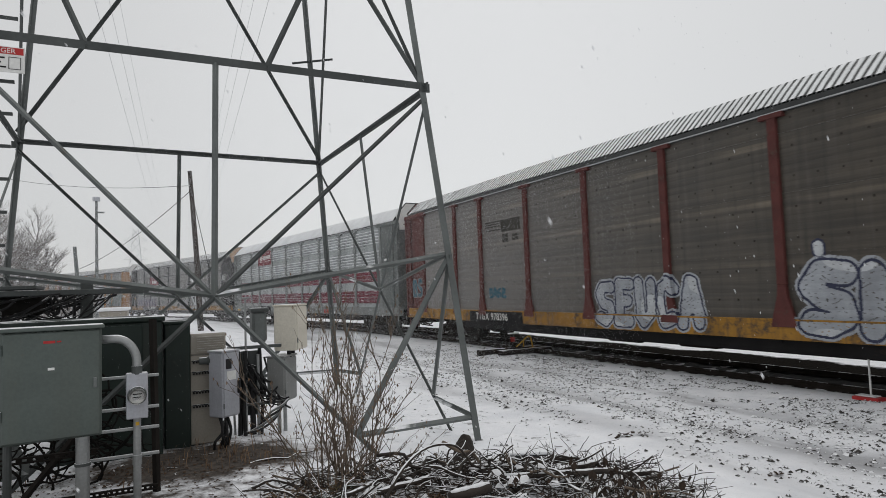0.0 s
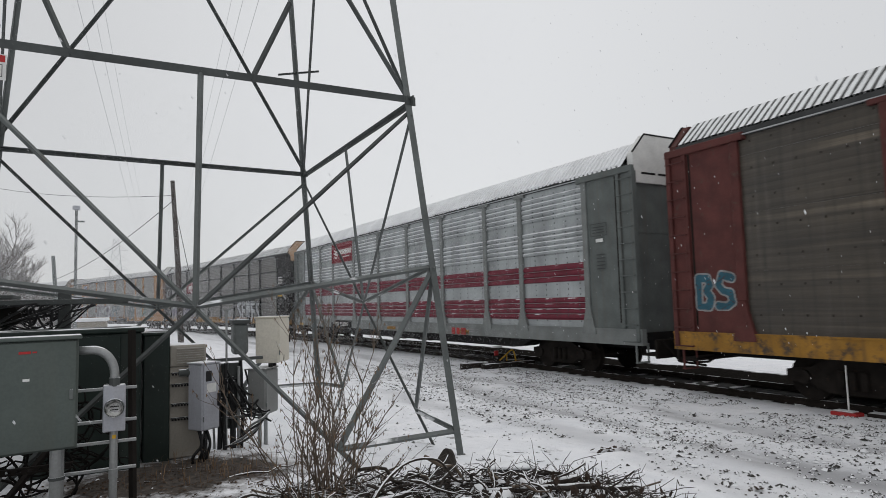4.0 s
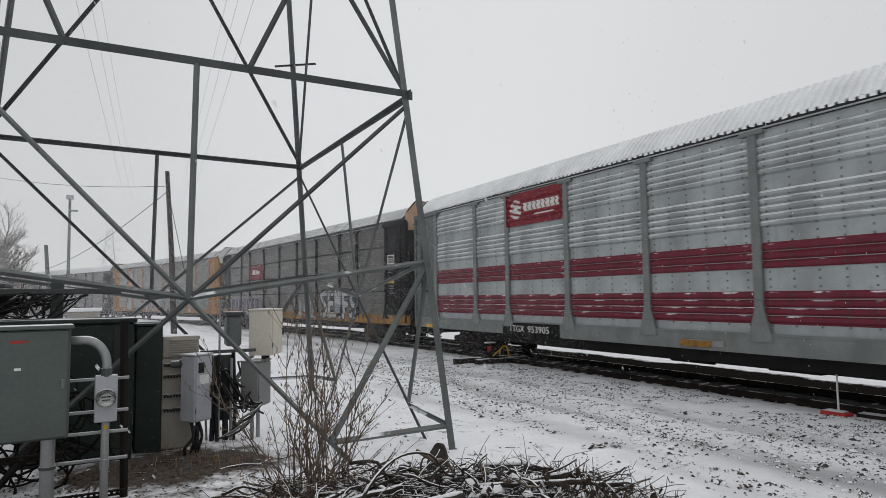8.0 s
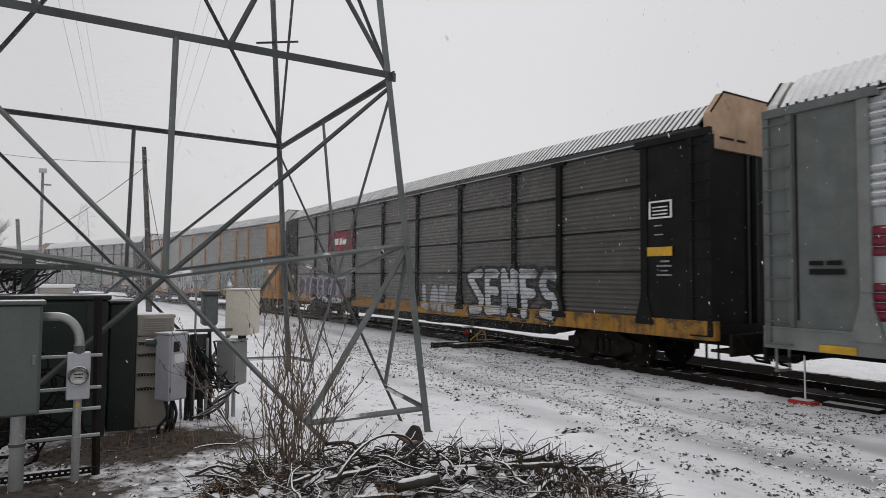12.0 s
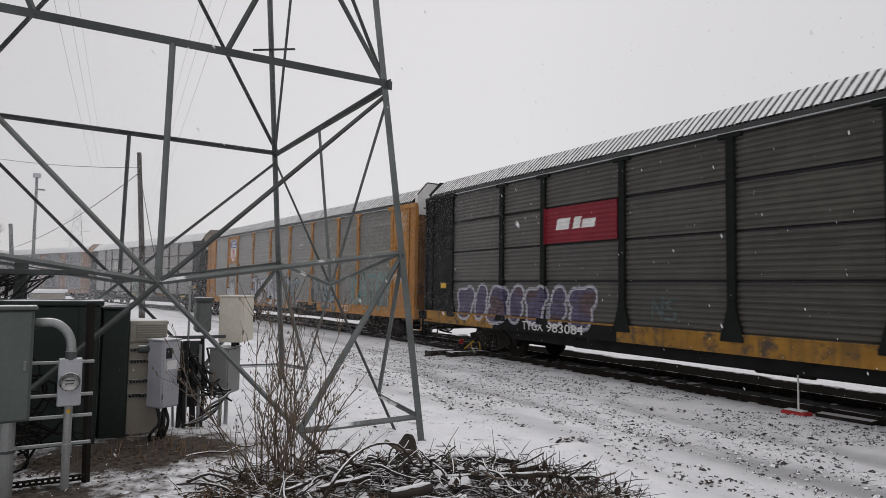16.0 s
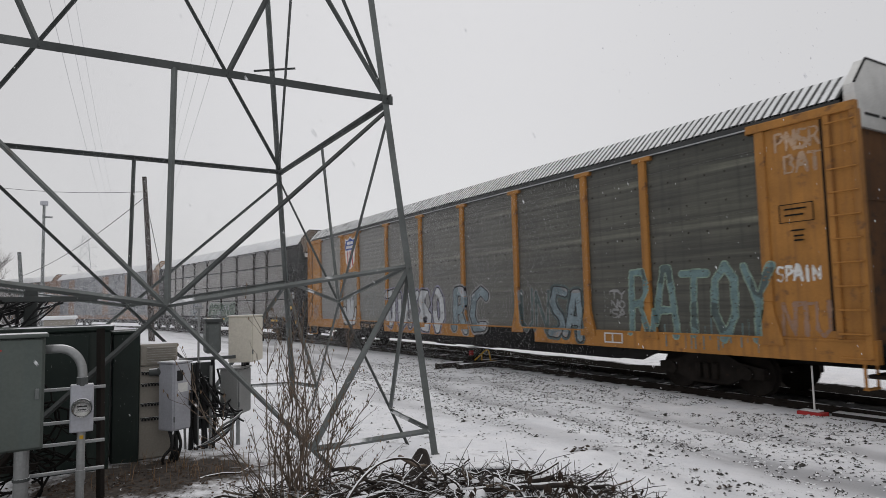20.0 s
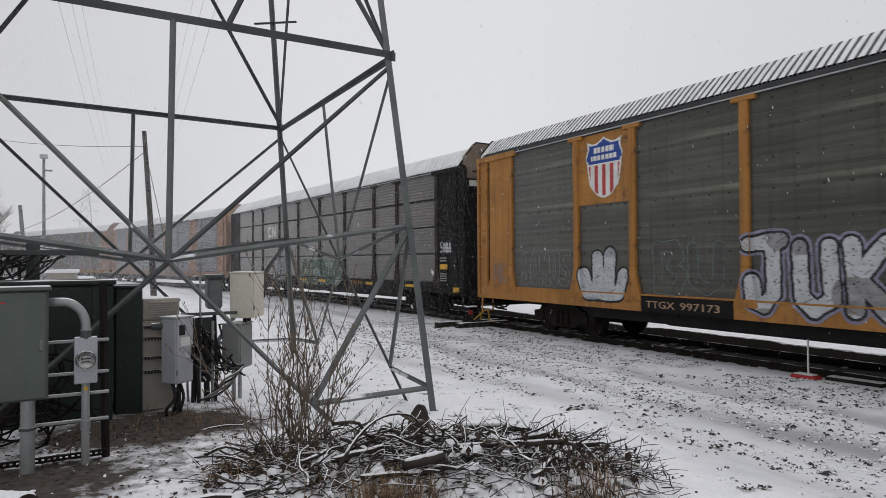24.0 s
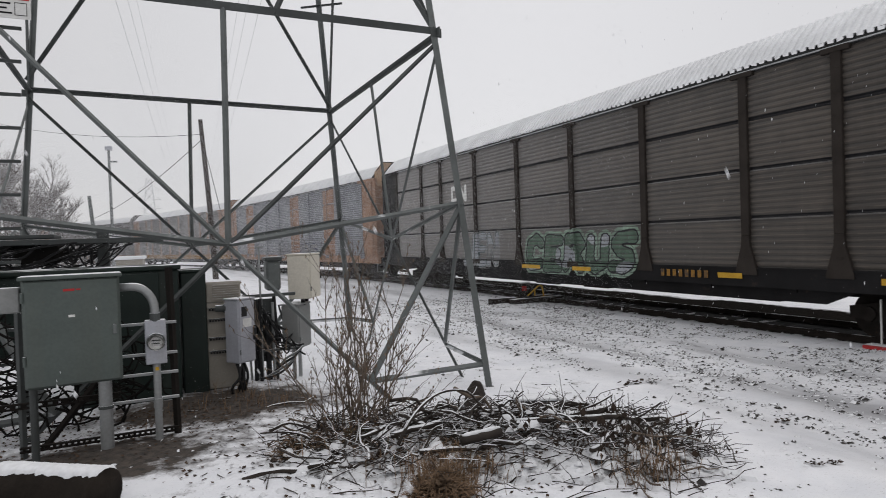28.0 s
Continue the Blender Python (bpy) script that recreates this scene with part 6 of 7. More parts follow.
# ---- dark steelwork and cables inside the tower's foot ----
def cable_rack():
    c = thing("cable_rack", "dark steel cable rack with a tangle of black cables", "cable rack", (-1.5, 9.2, 0.0))
    rnd = random.Random(33)
    for y in (-0.35, 0.35):
        part("rail", Shape().box((-1.9, y - 0.03, 1.78), (1.75, y + 0.03, 1.84), bevel=0.006), M_STEEL_DK, c)
    part("upright", Shape().box((0.98, -0.06, -0.2), (1.12, 0.06, 1.93), bevel=0.01), M_STEEL_DK, c)
    part("upright", Shape().box((-1.0, -0.06, -0.2), (-0.88, 0.06, 1.93), bevel=0.01), M_STEEL_DK, c)
    part("shelf", Shape().box((-1.9, -0.4, 1.86), (0.55, 0.4, 1.90), bevel=0.006), M_STEEL_DK, c)
    for i in range(95):
        x0, x1 = rnd.uniform(-1.9, 1.0), rnd.uniform(-1.9, 1.5)
        y, dip = rnd.uniform(-0.35, 0.35), rnd.uniform(0.05, 0.45)
        pts = [(x0 + (x1 - x0) * t, y + 0.06 * math.sin(4 * t + i), 1.80 - dip * math.sin(math.pi * t) + 0.03 * math.sin(9 * t + i)) for t in [k / 11 for k in range(12)]]
        part("cable", Shape().tube(pts, rnd.uniform(0.007, 0.018), 6), M_RUBBER, c, smooth=True)
    # Added black boxes close the gaps, so the tangle reads as a dark mass.
    for x0, x1, z0 in ((-1.9, -1.2, 1.45), (-0.95, -0.3, 1.5), (0.1, 0.62, 1.56)):
        part("splice_case", Shape().box((x0, -0.25, z0), (x1, 0.2, z0 + 0.24), bevel=0.05), M_VINE, c, "black box added to fill the dark cable mass")
    v = thing("vine_tangle", "tangle of dark wires and vines under the cabinet", "vines", (-1.0, 6.9, 0.0))
    one = Shape()
    for i in range(120):
        x, y, z = rnd.uniform(-0.7, 0.9), rnd.uniform(-0.35, 0.35), rnd.uniform(0.22, 0.85)
        an, rise = rnd.uniform(-0.5, 0.5) + (3.14 if i % 2 else 0.0), rnd.uniform(-0.9, 0.5)
        pts = []
        for k in range(9):
            pts.append((x, y, max(z, 0.02)))
            x, z = x + 0.075 * math.cos(an) * math.cos(rise), z + 0.075 * math.sin(rise)
            rise += rnd.gauss(0, 0.45)
        one.tube(pts, rnd.uniform(0.005, 0.013), 5, caps=False)
    tagged(part("stem_mass", one, M_VINE, v, smooth=True), kind="stuff")
    r = thing("riser_cables", "bundle of black riser cables on a ladder up the tower leg", "cables", (-1.26, 7.32, 0.0))
    for i in range(6):
        x = -0.52 + i * 0.085 + rnd.uniform(-0.01, 0.01)
        part("riser_cable", Shape().tube([(x, rnd.uniform(-0.03, 0.05), -0.2), (x + 0.02, 0.0, 2.4), (x + 0.1, 0.05, 4.4), (x + 0.3, 0.3, 9.0)], rnd.uniform(0.02, 0.036), 7), M_RUBBER, r, smooth=True)
    for i in range(24):
        part("rung", Shape().box((-0.38, 0.03, 0.6 + i * 0.33), (0.14, 0.06, 0.63 + i * 0.33), turn=pose(0.012 * i, 0.01 * i, 0)), M_STEEL_DK, r)


cable_rack()

sign = thing("danger_sign", "white danger sign with a red header on the tower", "sign", (-1.06, 7.11, 3.90))
part("plate", Shape().box((-0.19, -0.006, 0.0), (0.19, 0.006, 0.25), bevel=0.003), M_WHITE, sign)
part("header", Shape().box((-0.18, -0.010, 0.175), (0.18, -0.006, 0.24)), M_RED, sign, "red header field")
lt = lettering("DANGER", 0.066, M_WHITE, sign, 0, 0, name="wording", label="white wording on red")
lt.matrix_basis = pose(-0.15, -0.0115, 0.185, 90, 0, 0)
rows = Shape()
for i, (a, b) in enumerate(((-0.16, 0.03), (-0.16, 0.0), (-0.16, 0.04))):
    rows.box((a, -0.009, 0.13 - 0.045 * i), (b, -0.006, 0.145 - 0.045 * i))
rows.box((0.06, -0.009, 0.03), (0.16, -0.006, 0.035))
rows.box((0.06, -0.009, 0.145), (0.16, -0.006, 0.15))
rows.box((0.06, -0.009, 0.03), (0.065, -0.006, 0.15))
rows.box((0.155, -0.009, 0.03), (0.16, -0.006, 0.15))
part("wording_bars", rows, M_BLACK, sign, "unreadable small wording")


# ---- beside the track ----
def track_marker():
    c = thing("marker_stake", "thin white marker stake on a red foot in the snow", "marker", (11.49, 6.63, gz(11.49, 6.63)))
    part("stake", Shape().box((-0.012, -0.012, 0.0), (0.012, 0.012, 0.86)), M_WHITE, c)
    part("red_foot", Shape().box((-0.16, -0.20, -0.02), (0.10, 0.24, 0.055), bevel=0.012), M_RED, c, "red painted foot")
    part("snow", Shape().box((-0.10, -0.12, 0.056), (0.09, 0.22, 0.075), bevel=0.008), M_SNOW, c)
    b = solo("dark_board", Shape().box((-0.14, -0.45, -0.02), (0.14, 0.45, 0.05), bevel=0.012), M_TIE, "dark flat board lying by the rail", "board",
             m=pose(11.75, 5.95, gz(11.75, 5.95) + 0.01, 0, 0, 4))


def switch_stand():
    z = gz(10.9, 17.6)
    c = thing("switch_stand", "yellow hand-throw switch stand on dark timbers", "switch stand", (10.9, 17.5, z))
    part("timber", Shape().box((-0.80, 0.22, -0.05), (1.6, 0.48, 0.17), bevel=0.015), M_TIE, c)
    part("timber", Shape().box((-0.35, -0.32, -0.05), (1.6, -0.06, 0.16), bevel=0.015), M_TIE, c)
    part("base_plate", Shape().box((0.15, -0.25, 0.17), (0.75, 0.42, 0.20), bevel=0.008), M_IRON, c)
    part("pedestal", Shape().box((0.30, -0.05, 0.19), (0.55, 0.25, 0.36), bevel=0.03), M_IRON, c)
    part("lever", Shape().tube(flowing([(0.38, -0.04, 0.22), (0.62, -0.05, 0.38), (0.80, -0.05, 0.51), (0.92, -0.05, 0.51), (0.97, -0.06, 0.36), (1.0, -0.08, 0.12)], 4), 0.026, 8), M_YELLOW, c, "yellow hoop lever", smooth=True)
    part("lever_foot", Shape().tube([(0.40, -0.05, 0.15), (1.25, -0.07, 0.14)], 0.024, 8), M_YELLOW, c)
    part("lever_stay", Shape().tube([(0.66, -0.05, 0.15), (0.66, -0.05, 0.40)], 0.022, 8), M_YELLOW, c)
    part("connecting_rod", Shape().tube([(0.4, 0.1, 0.12), (1.9, 0.1, 0.10)], 0.022, 8), M_IRON, c)
    part("target", Shape().box((0.33, 0.18, 0.36), (0.50, 0.21, 0.52), bevel=0.01), M_RED, c, "red target plate")
    part("snow_cap", Shape().box((0.25, 0.10, 0.62), (0.62, 0.26, 0.66), bevel=0.015), M_SNOW, c)


track_marker()
switch_stand()


def stones():
    rng = np.random.default_rng(5)
    sh = Shape()
    base = [(1, 0.1, 0), (0.2, 0.9, 0), (-0.9, 0.4, 0), (-0.5, -0.8, 0), (0.5, -0.7, 0), (0.3, 0.2, 0.55), (-0.3, -0.2, 0.5)]
    faces = [(0, 1, 5), (1, 2, 6, 5), (2, 3, 6), (3, 4, 6), (4, 5, 6), (4, 0, 5)]
    pts = []
    # dense along the shoulder, thinner towards the smooth snow by the tower
    pts += list(zip(TRACK_X - 1.0 - np.abs(rng.normal(0.2, 1.1, 5000)), rng.uniform(3, 22, 5000), rng.gamma(5, 0.0040, 5000)))
    pts += list(zip(rng.uniform(5.6, 11.6, 15000), rng.uniform(2.5, 20, 15000), rng.gamma(4, 0.0046, 15000)))
    pts += list(zip(11.4 - 8.0 * rng.random(5000) ** 1.6, 3 + 17 * rng.random(5000) ** 1.4, rng.gamma(3, 0.0050, 5000)))
    pts += list(zip(rng.uniform(-1.5, 5.0, 500), rng.uniform(3.4, 9, 500), rng.gamma(3, 0.0045, 500)))
    arr = np.array(pts)
    zs = terrain(arr[:, 0], arr[:, 1])
    clump = soft_noise(arr[:, 0], arr[:, 1], 0.9, 8) + soft_noise(arr[:, 0], arr[:, 1], 0.3, 9)
    keep = (np.abs(track_gap(arr[:, 0], arr[:, 1])) > 1.3) & (clump > -0.22)
    for (x, y, r), z in zip(arr[keep].tolist(), zs[keep].tolist()):
        an = rng.uniform(0, 6.28)
        c, s = math.cos(an), math.sin(an)
        st = rng.uniform(0.7, 1.5, 3)
        sh.add([(x + r * (c * a * st[0] - s * b * st[1]), y + r * (s * a * st[0] + c * b * st[1]), z + r * 0.8 * (q * st[2]) + r * 0.15) for a, b, q in base], faces)
    solo("gravel", sh, paint("dark_ballast_stone", (0.08, 0.076, 0.072), 0.9, 0, 0.4, 8, 60, 0.3, snow=0.25, spec=0.08), "dark ballast stones poking through thin snow", "gravel", kind="stuff")


stones()
# a few clumps of dark leaves on the snow
def leaf_clump(x, y, r, seed):
    rnd = random.Random(seed)
    sh = Shape()
    for _ in range(26):
        an, d = rnd.uniform(0, 6.28), r * abs(rnd.gauss(0, 1.1))
        p = Vector((d * 1.6 * math.cos(an), d * math.sin(an), rnd.uniform(0.0, 0.5) * r))
        q, ll = rnd.uniform(0, 6.28), r * rnd.uniform(0.5, 1.0)
        along = Vector((math.cos(q), math.sin(q), rnd.uniform(-0.2, 0.5))) * ll
        across = Vector((-math.sin(q), math.cos(q), rnd.uniform(-0.3, 0.3))) * ll * 0.45
        sh.add([p, p + along * 0.5 + across, p + along, p + along * 0.5 - across], [(0, 1, 2), (0, 2, 3)])
    tagged(solo("leaf_clump", sh, M_LEAF, "clump of dark wet leaves on the snow", "leaves", group="leaf clumps", m=pose(x, y, gz(x, y) + 0.004)))


for i, spot in enumerate(((5.55, 6.2, 0.075), (5.8, 4.3, 0.05), (5.78, 6.12, 0.05), (4.72, 3.25, 0.035), (4.87, 3.2, 0.035), (7.1, 5.9, 0.04), (6.2, 5.0, 0.03))):
    leaf_clump(*spot, i)

M_BARKDK = paint("black_wet_bark", (0.042, 0.034, 0.029), 0.8, 0, 0.4, 6, 50, 0.6)


# ---- brush pile, shrub, log ----
def crooked(rnd, a, b, n=6, wild=0.06):
    a, b = Vector(a), Vector(b)
    ln = (b - a).length
    return [a.lerp(b, k / n) + Vector((rnd.uniform(-1, 1), rnd.uniform(-1, 1), rnd.uniform(-1, 1))) * wild * ln * (0 if k == 0 else 1) for k in range(n + 1)]


def taper(a, b, n):
    return [a + (b - a) * i / (n - 1) for i in range(n)]


def on_pile(s, w):
    """Pile coordinates to the ground: s along its length, w across."""
    ax, ay = Vector((2.68, 4.72)), Vector((0.92, -0.40)).normalized()
    p = ax + ay * s + Vector((-ay.y, ay.x)) * w
    return p.x, p.y


def pile_height(s, w):
    return 0.30 * max(0.0, 1 - (s / 1.9) ** 2) * max(0.0, 1 - (w / 0.95) ** 2)


def brush_pile():
    c = thing("brush_pile", "heap of cut branches and logs covered with snow", "brush pile")
    rnd = random.Random(77)
    hump = Shape()
    n, m = 40, 22
    vs = []
    for i in range(n + 1):
        for j in range(m + 1):
            s, w = -1.9 + 3.8 * i / n, -0.95 + 1.9 * j / m
            x, y = on_pile(s, w)
            edge = i in (0, n) or j in (0, m)
            vs.append((x, y, gz(x, y) - (0.06 if edge else 0) + 0.62 * pile_height(s, w) + (0 if edge else rnd.uniform(-0.03, 0.03))))
    hump.add(vs, [(i * (m + 1) + j, (i + 1) * (m + 1) + j, (i + 1) * (m + 1) + j + 1, i * (m + 1) + j + 1) for i in range(n) for j in range(m)])
    part("litter", hump, paint("litter_under_snow", (0.032, 0.024, 0.018), 0.9, 0, 0.5, 2.2, 50, 0.6, (0.74, 0.75, 0.77), 0.86), c, "dark litter with patches of snow")
    for i in range(190):
        s, w = rnd.uniform(-1.6, 1.45), rnd.gauss(0, 0.42)
        x, y = on_pile(s, w)
        z = gz(x, y) + pile_height(s, w) * rnd.uniform(0.4, 1.05) + 0.03
        an = rnd.gauss(-0.35, 0.75) if i % 3 else rnd.uniform(0, 3.14)
        ln, r = rnd.uniform(0.25, 1.0), rnd.choice((0.005, 0.006, 0.008, 0.010, 0.013, 0.016))
        dx, dy, dz = math.cos(an) * ln / 2, math.sin(an) * ln / 2, rnd.gauss(0.02, 0.09)
        pts = crooked(rnd, (x - dx, y - dy, z - dz), (x + dx, y + dy, z + dz), 5, 0.07)
        part("branch", Shape().tube(flowing(pts), taper(r * 1.1, r * 0.45, 16), 6), M_BARKSNOW if rnd.random() < 0.35 else M_TWIG if rnd.random() < 0.35 else M_BARKDK, c, smooth=True)
    for s, w, an, ln, r in ((0.35, 0.30, -0.25, 1.15, 0.026), (0.65, 0.02, -0.1, 0.75, 0.032), (1.15, 0.1, -0.6, 0.6, 0.026), (-0.9, -0.1, 0.5, 0.7, 0.02), (-0.5, -0.15, 0.2, 0.9, 0.024), (0.9, -0.35, 0.5, 0.8, 0.024), (-0.2, -0.55, -0.3, 0.9, 0.02), (0.1, 0.55, -0.45, 1.2, 0.022)):
        x, y = on_pile(s, w)
        z = gz(x, y) + pile_height(s, w) * 0.8 + r
        d = Vector((math.cos(an), math.sin(an), 0.02)) * ln / 2
        part("log", Shape().tube(flowing(crooked(rnd, Vector((x, y, z)) - d, Vector((x, y, z)) + d, 6, 0.022), 2), [r * rnd.uniform(0.82, 1.1) for _ in range(13)], 10), M_BARKSNOW, c, "snow-topped log", smooth=True)
    tw = Shape()
    for i in range(800):
        s, w = rnd.uniform(-1.8, 1.75), rnd.gauss(0, 0.5)
        x, y = on_pile(s, w)
        z = gz(x, y) + pile_height(s, w) * rnd.uniform(0.5, 1.0)
        an, ln = rnd.uniform(0, 6.28), rnd.uniform(0.1, 0.5)
        up = rnd.uniform(-0.05, 0.12) if i % 4 else rnd.uniform(0.05, 0.25)
        tw.tube(crooked(rnd, (x, y, z), (x + math.cos(an) * ln, y + math.sin(an) * ln, z + up), 3, 0.05), [0.005, 0.004, 0.003, 0.002], 4, caps=False)
    tagged(part("twig_mass", tw, M_BARKDK, c), kind="stuff")
    pale = Shape()
    for i in range(420):
        s, w = rnd.uniform(-1.6, 1.75), rnd.gauss(-0.05, 0.48)
        x, y = on_pile(s, w)
        z = gz(x, y) + pile_height(s, w) * rnd.uniform(0.6, 1.1)
        an, ln = rnd.uniform(0, 6.28), rnd.uniform(0.12, 0.5)
        pale.tube(crooked(rnd, (x, y, z), (x + math.cos(an) * ln, y + math.sin(an) * ln, z + rnd.uniform(-0.05, 0.12)), 3, 0.06), [0.006, 0.005, 0.004, 0.003], 5, caps=False)
    tagged(part("pale_twig_mass", pale, M_BARKSNOW, c, "thin snow-dusted twigs"), kind="stuff")
    lf = Shape()
    for i in range(1200):
        s, w = rnd.gauss(-0.4, 0.7), rnd.gauss(-0.1, 0.42)
        x, y = on_pile(s, w)
        z, an, ll = gz(x, y) + pile_height(s, w) * rnd.uniform(0.55, 0.95) + 0.01, rnd.uniform(0, 6.28), rnd.uniform(0.025, 0.06)
        d, o = Vector((math.cos(an), math.sin(an), rnd.uniform(-0.4, 0.5))) * ll, Vector((-math.sin(an), math.cos(an), rnd.uniform(-0.3, 0.3))) * ll * 0.4
        p = Vector((x, y, z))
        lf.add([p, p + d * 0.5 + o, p + d, p + d * 0.5 - o], [(0, 1, 2), (0, 2, 3)])
    tagged(part("leaf_litter", lf, M_LEAF, c), kind="stuff")
    lumps = Shape()
    for i in range(300):
        s, w = rnd.uniform(-1.7, 1.8), rnd.gauss(-0.08, 0.5)
        x, y = on_pile(s, w)
        z, r = gz(x, y) + pile_height(s, w) * rnd.uniform(0.6, 0.98) + 0.01, rnd.uniform(0.02, 0.075)
        ring = [(x + r * rnd.uniform(0.7, 1.3) * math.cos(k * 0.785), y + r * rnd.uniform(0.6, 1.1) * math.sin(k * 0.785), z - 0.3 * r) for k in range(8)]
        top = [(x + (p[0] - x) * 0.55, y + (p[1] - y) * 0.55, z + r * rnd.uniform(0.2, 0.4)) for p in ring]
        lumps.add(ring + top, [(k, (k + 1) % 8, 8 + (k + 1) % 8, 8 + k) for k in range(8)] + [tuple(range(8, 16))])
    tagged(part("snow_clumps", lumps, M_SNOW, c, smooth=True), "clumps of snow caught in the branches", kind="stuff")
    for p, q, r in (((2.12, 4.27, 0.16), (2.44, 4.20, 0.20), 0.038), ((2.70, 4.50, 0.15), (3.52, 4.10, 0.17), 0.024)):
        n = 9
        part("log", Shape().tube(crooked(rnd, p, q, n - 1, 0.008), [r * rnd.uniform(0.92, 1.05) for _ in range(n)], 12), M_BARKDK, c, "dark sawn log", smooth=True)
        ridge = Shape()
        ridge.tube([Vector(p).lerp(Vector(q), 0.04 + 0.92 * k / (n - 1)) + Vector((0, 0, r * 0.86)) for k in range(n)], [0.012] + [r * rnd.uniform(0.42, 0.62) for _ in range(n - 2)] + [0.012], 8)
        part("snow_ridge", ridge, M_SNOW, c, "ridge of snow on a log", smooth=True)
    arch = [(1.72, 4.55, 0.12), (1.9, 4.62, 0.32), (2.15, 4.7, 0.43), (2.42, 4.72, 0.40), (2.56, 4.7, 0.22)]
    part("bowed_branch", Shape().tube(flowing(arch, 4), taper(0.014, 0.009, 17), 7), M_BARKSNOW, c, smooth=True)


def weeds():
    c = thing("withered_weeds", "clump of withered dark-leaved weeds dusted with snow", "weeds")
    rnd = random.Random(5)
    st, lf = Shape(), Shape()
    for i in range(96):
        cx, cy = ((3.25, 4.05), (3.6, 4.0), (3.68, 3.72), (3.35, 4.25))[i % 4]
        x, y = cx + rnd.gauss(0, 0.24), cy + rnd.gauss(0, 0.20)
        z = gz(x, y)
        h = rnd.uniform(0.14, 0.42)
        tip = (x + rnd.gauss(0, 0.10), y + rnd.gauss(0, 0.10), z + h)
        pts = crooked(rnd, (x, y, z - 0.02), tip, 4, 0.05)
        st.tube(pts, [0.006, 0.005, 0.004, 0.003, 0.002], 4, caps=False)
        for k in range(rnd.randint(1, 4)):
            p = pts[rnd.randint(1, 4)] + Vector((rnd.uniform(-0.03, 0.03), rnd.uniform(-0.03, 0.03), rnd.uniform(-0.02, 0.02)))
            an, ll = rnd.uniform(0, 6.28), rnd.uniform(0.035, 0.085)
            o = Vector((math.cos(an), math.sin(an), 0)) * ll * 0.32
            d = Vector((math.cos(an + 1.2) * 0.4, math.sin(an + 1.2) * 0.4, -0.9)) * ll
            lf.add([p, p + o + d * 0.4, p + d, p - o + d * 0.45], [(0, 1, 2), (0, 2, 3)])
    tagged(part("stem_mass", st, M_BARK, c), kind="stuff")
    tagged(part("leaf_mass", lf, M_LEAF, c), kind="stuff")
    g = thing("dead_grass_tuft", "tuft of brown dead grass and leaves in the snow", "dead grass")
    for cx, cy, sp, count in ((1.92, 4.12, 0.15, 420), (2.05, 4.2, 0.22, 300), (2.12, 4.42, 0.15, 380), (2.05, 4.75, 0.14, 260), (3.35, 3.6, 0.16, 260), (1.6, 4.9, 0.2, 260), (0.75, 7.1, 0.4, 70), (1.2, 7.2, 0.4, 70)):
        bl = Shape()
        for i in range(count):
            x, y = cx + rnd.gauss(0, sp), cy + rnd.gauss(0, sp * 0.8)
            z, h, an, lean = gz(x, y), rnd.uniform(0.05, 0.27), rnd.uniform(0, 6.28), rnd.uniform(0.1, 1.1)
            d = Vector((math.cos(an), math.sin(an), 0))
            w = Vector((-d.y, d.x, 0)) * rnd.uniform(0.002, 0.005)
            a = Vector((x, y, z))
            m = a + d * h * lean * 0.35 + Vector((0, 0, h * 0.7))
            bl.add([a - w, a + w, m + w * 0.8, m - w * 0.8, a + d * h * lean + Vector((0, 0, h * rnd.uniform(0.6, 1.0)))], [(0, 1, 2, 3), (3, 2, 4)])
        tagged(part("grass_clump", bl, M_STRAW, g), kind="stuff")


def leaf_mound(x, y, r, h, mat, seed, label):
    """A low dome of matted leaves and bent grass."""
    rnd = random.Random(seed)
    c = thing("leaf_mound", label, "dead leaves", (x, y, gz(x, y)))
    lf, gr = Shape(), Shape()
    for i in range(int(1100 * r / 0.17)):
        an, d = rnd.uniform(0, 6.28), r * math.sqrt(rnd.random()) * rnd.uniform(0.8, 1.15)
        lump = 1 + 0.25 * math.sin(an * 3 + seed) + 0.15 * math.sin(an * 5)
        p = Vector((d * 1.25 * math.cos(an), d * math.sin(an), max(0.0, h * lump * (1 - (d / r) ** 2) * rnd.uniform(0.55, 1.0))))
        q, ll = rnd.uniform(0, 6.28), rnd.uniform(0.02, 0.05)
        along = Vector((math.cos(q), math.sin(q), rnd.uniform(-0.7, 0.4))) * ll
        across = Vector((-math.sin(q), math.cos(q), rnd.uniform(-0.5, 0.5))) * ll * rnd.uniform(0.2, 0.45)
        lf.add([p, p + along * 0.5 + across, p + along, p + along * 0.5 - across], [(0, 1, 2), (0, 2, 3)])
        if i % 5 == 0:
            tip = p + Vector((math.cos(an) * 0.08, math.sin(an) * 0.08, rnd.uniform(-0.04, 0.09)))
            gr.tube([p, p.lerp(tip, 0.5) + Vector((0, 0, 0.02)), tip], [0.003, 0.0025, 0.0015], 3, caps=False)
    tagged(part("leaf_mass", lf, mat, c), kind="stuff")
    tagged(part("blade_mass", gr, M_STRAW, c), kind="stuff")


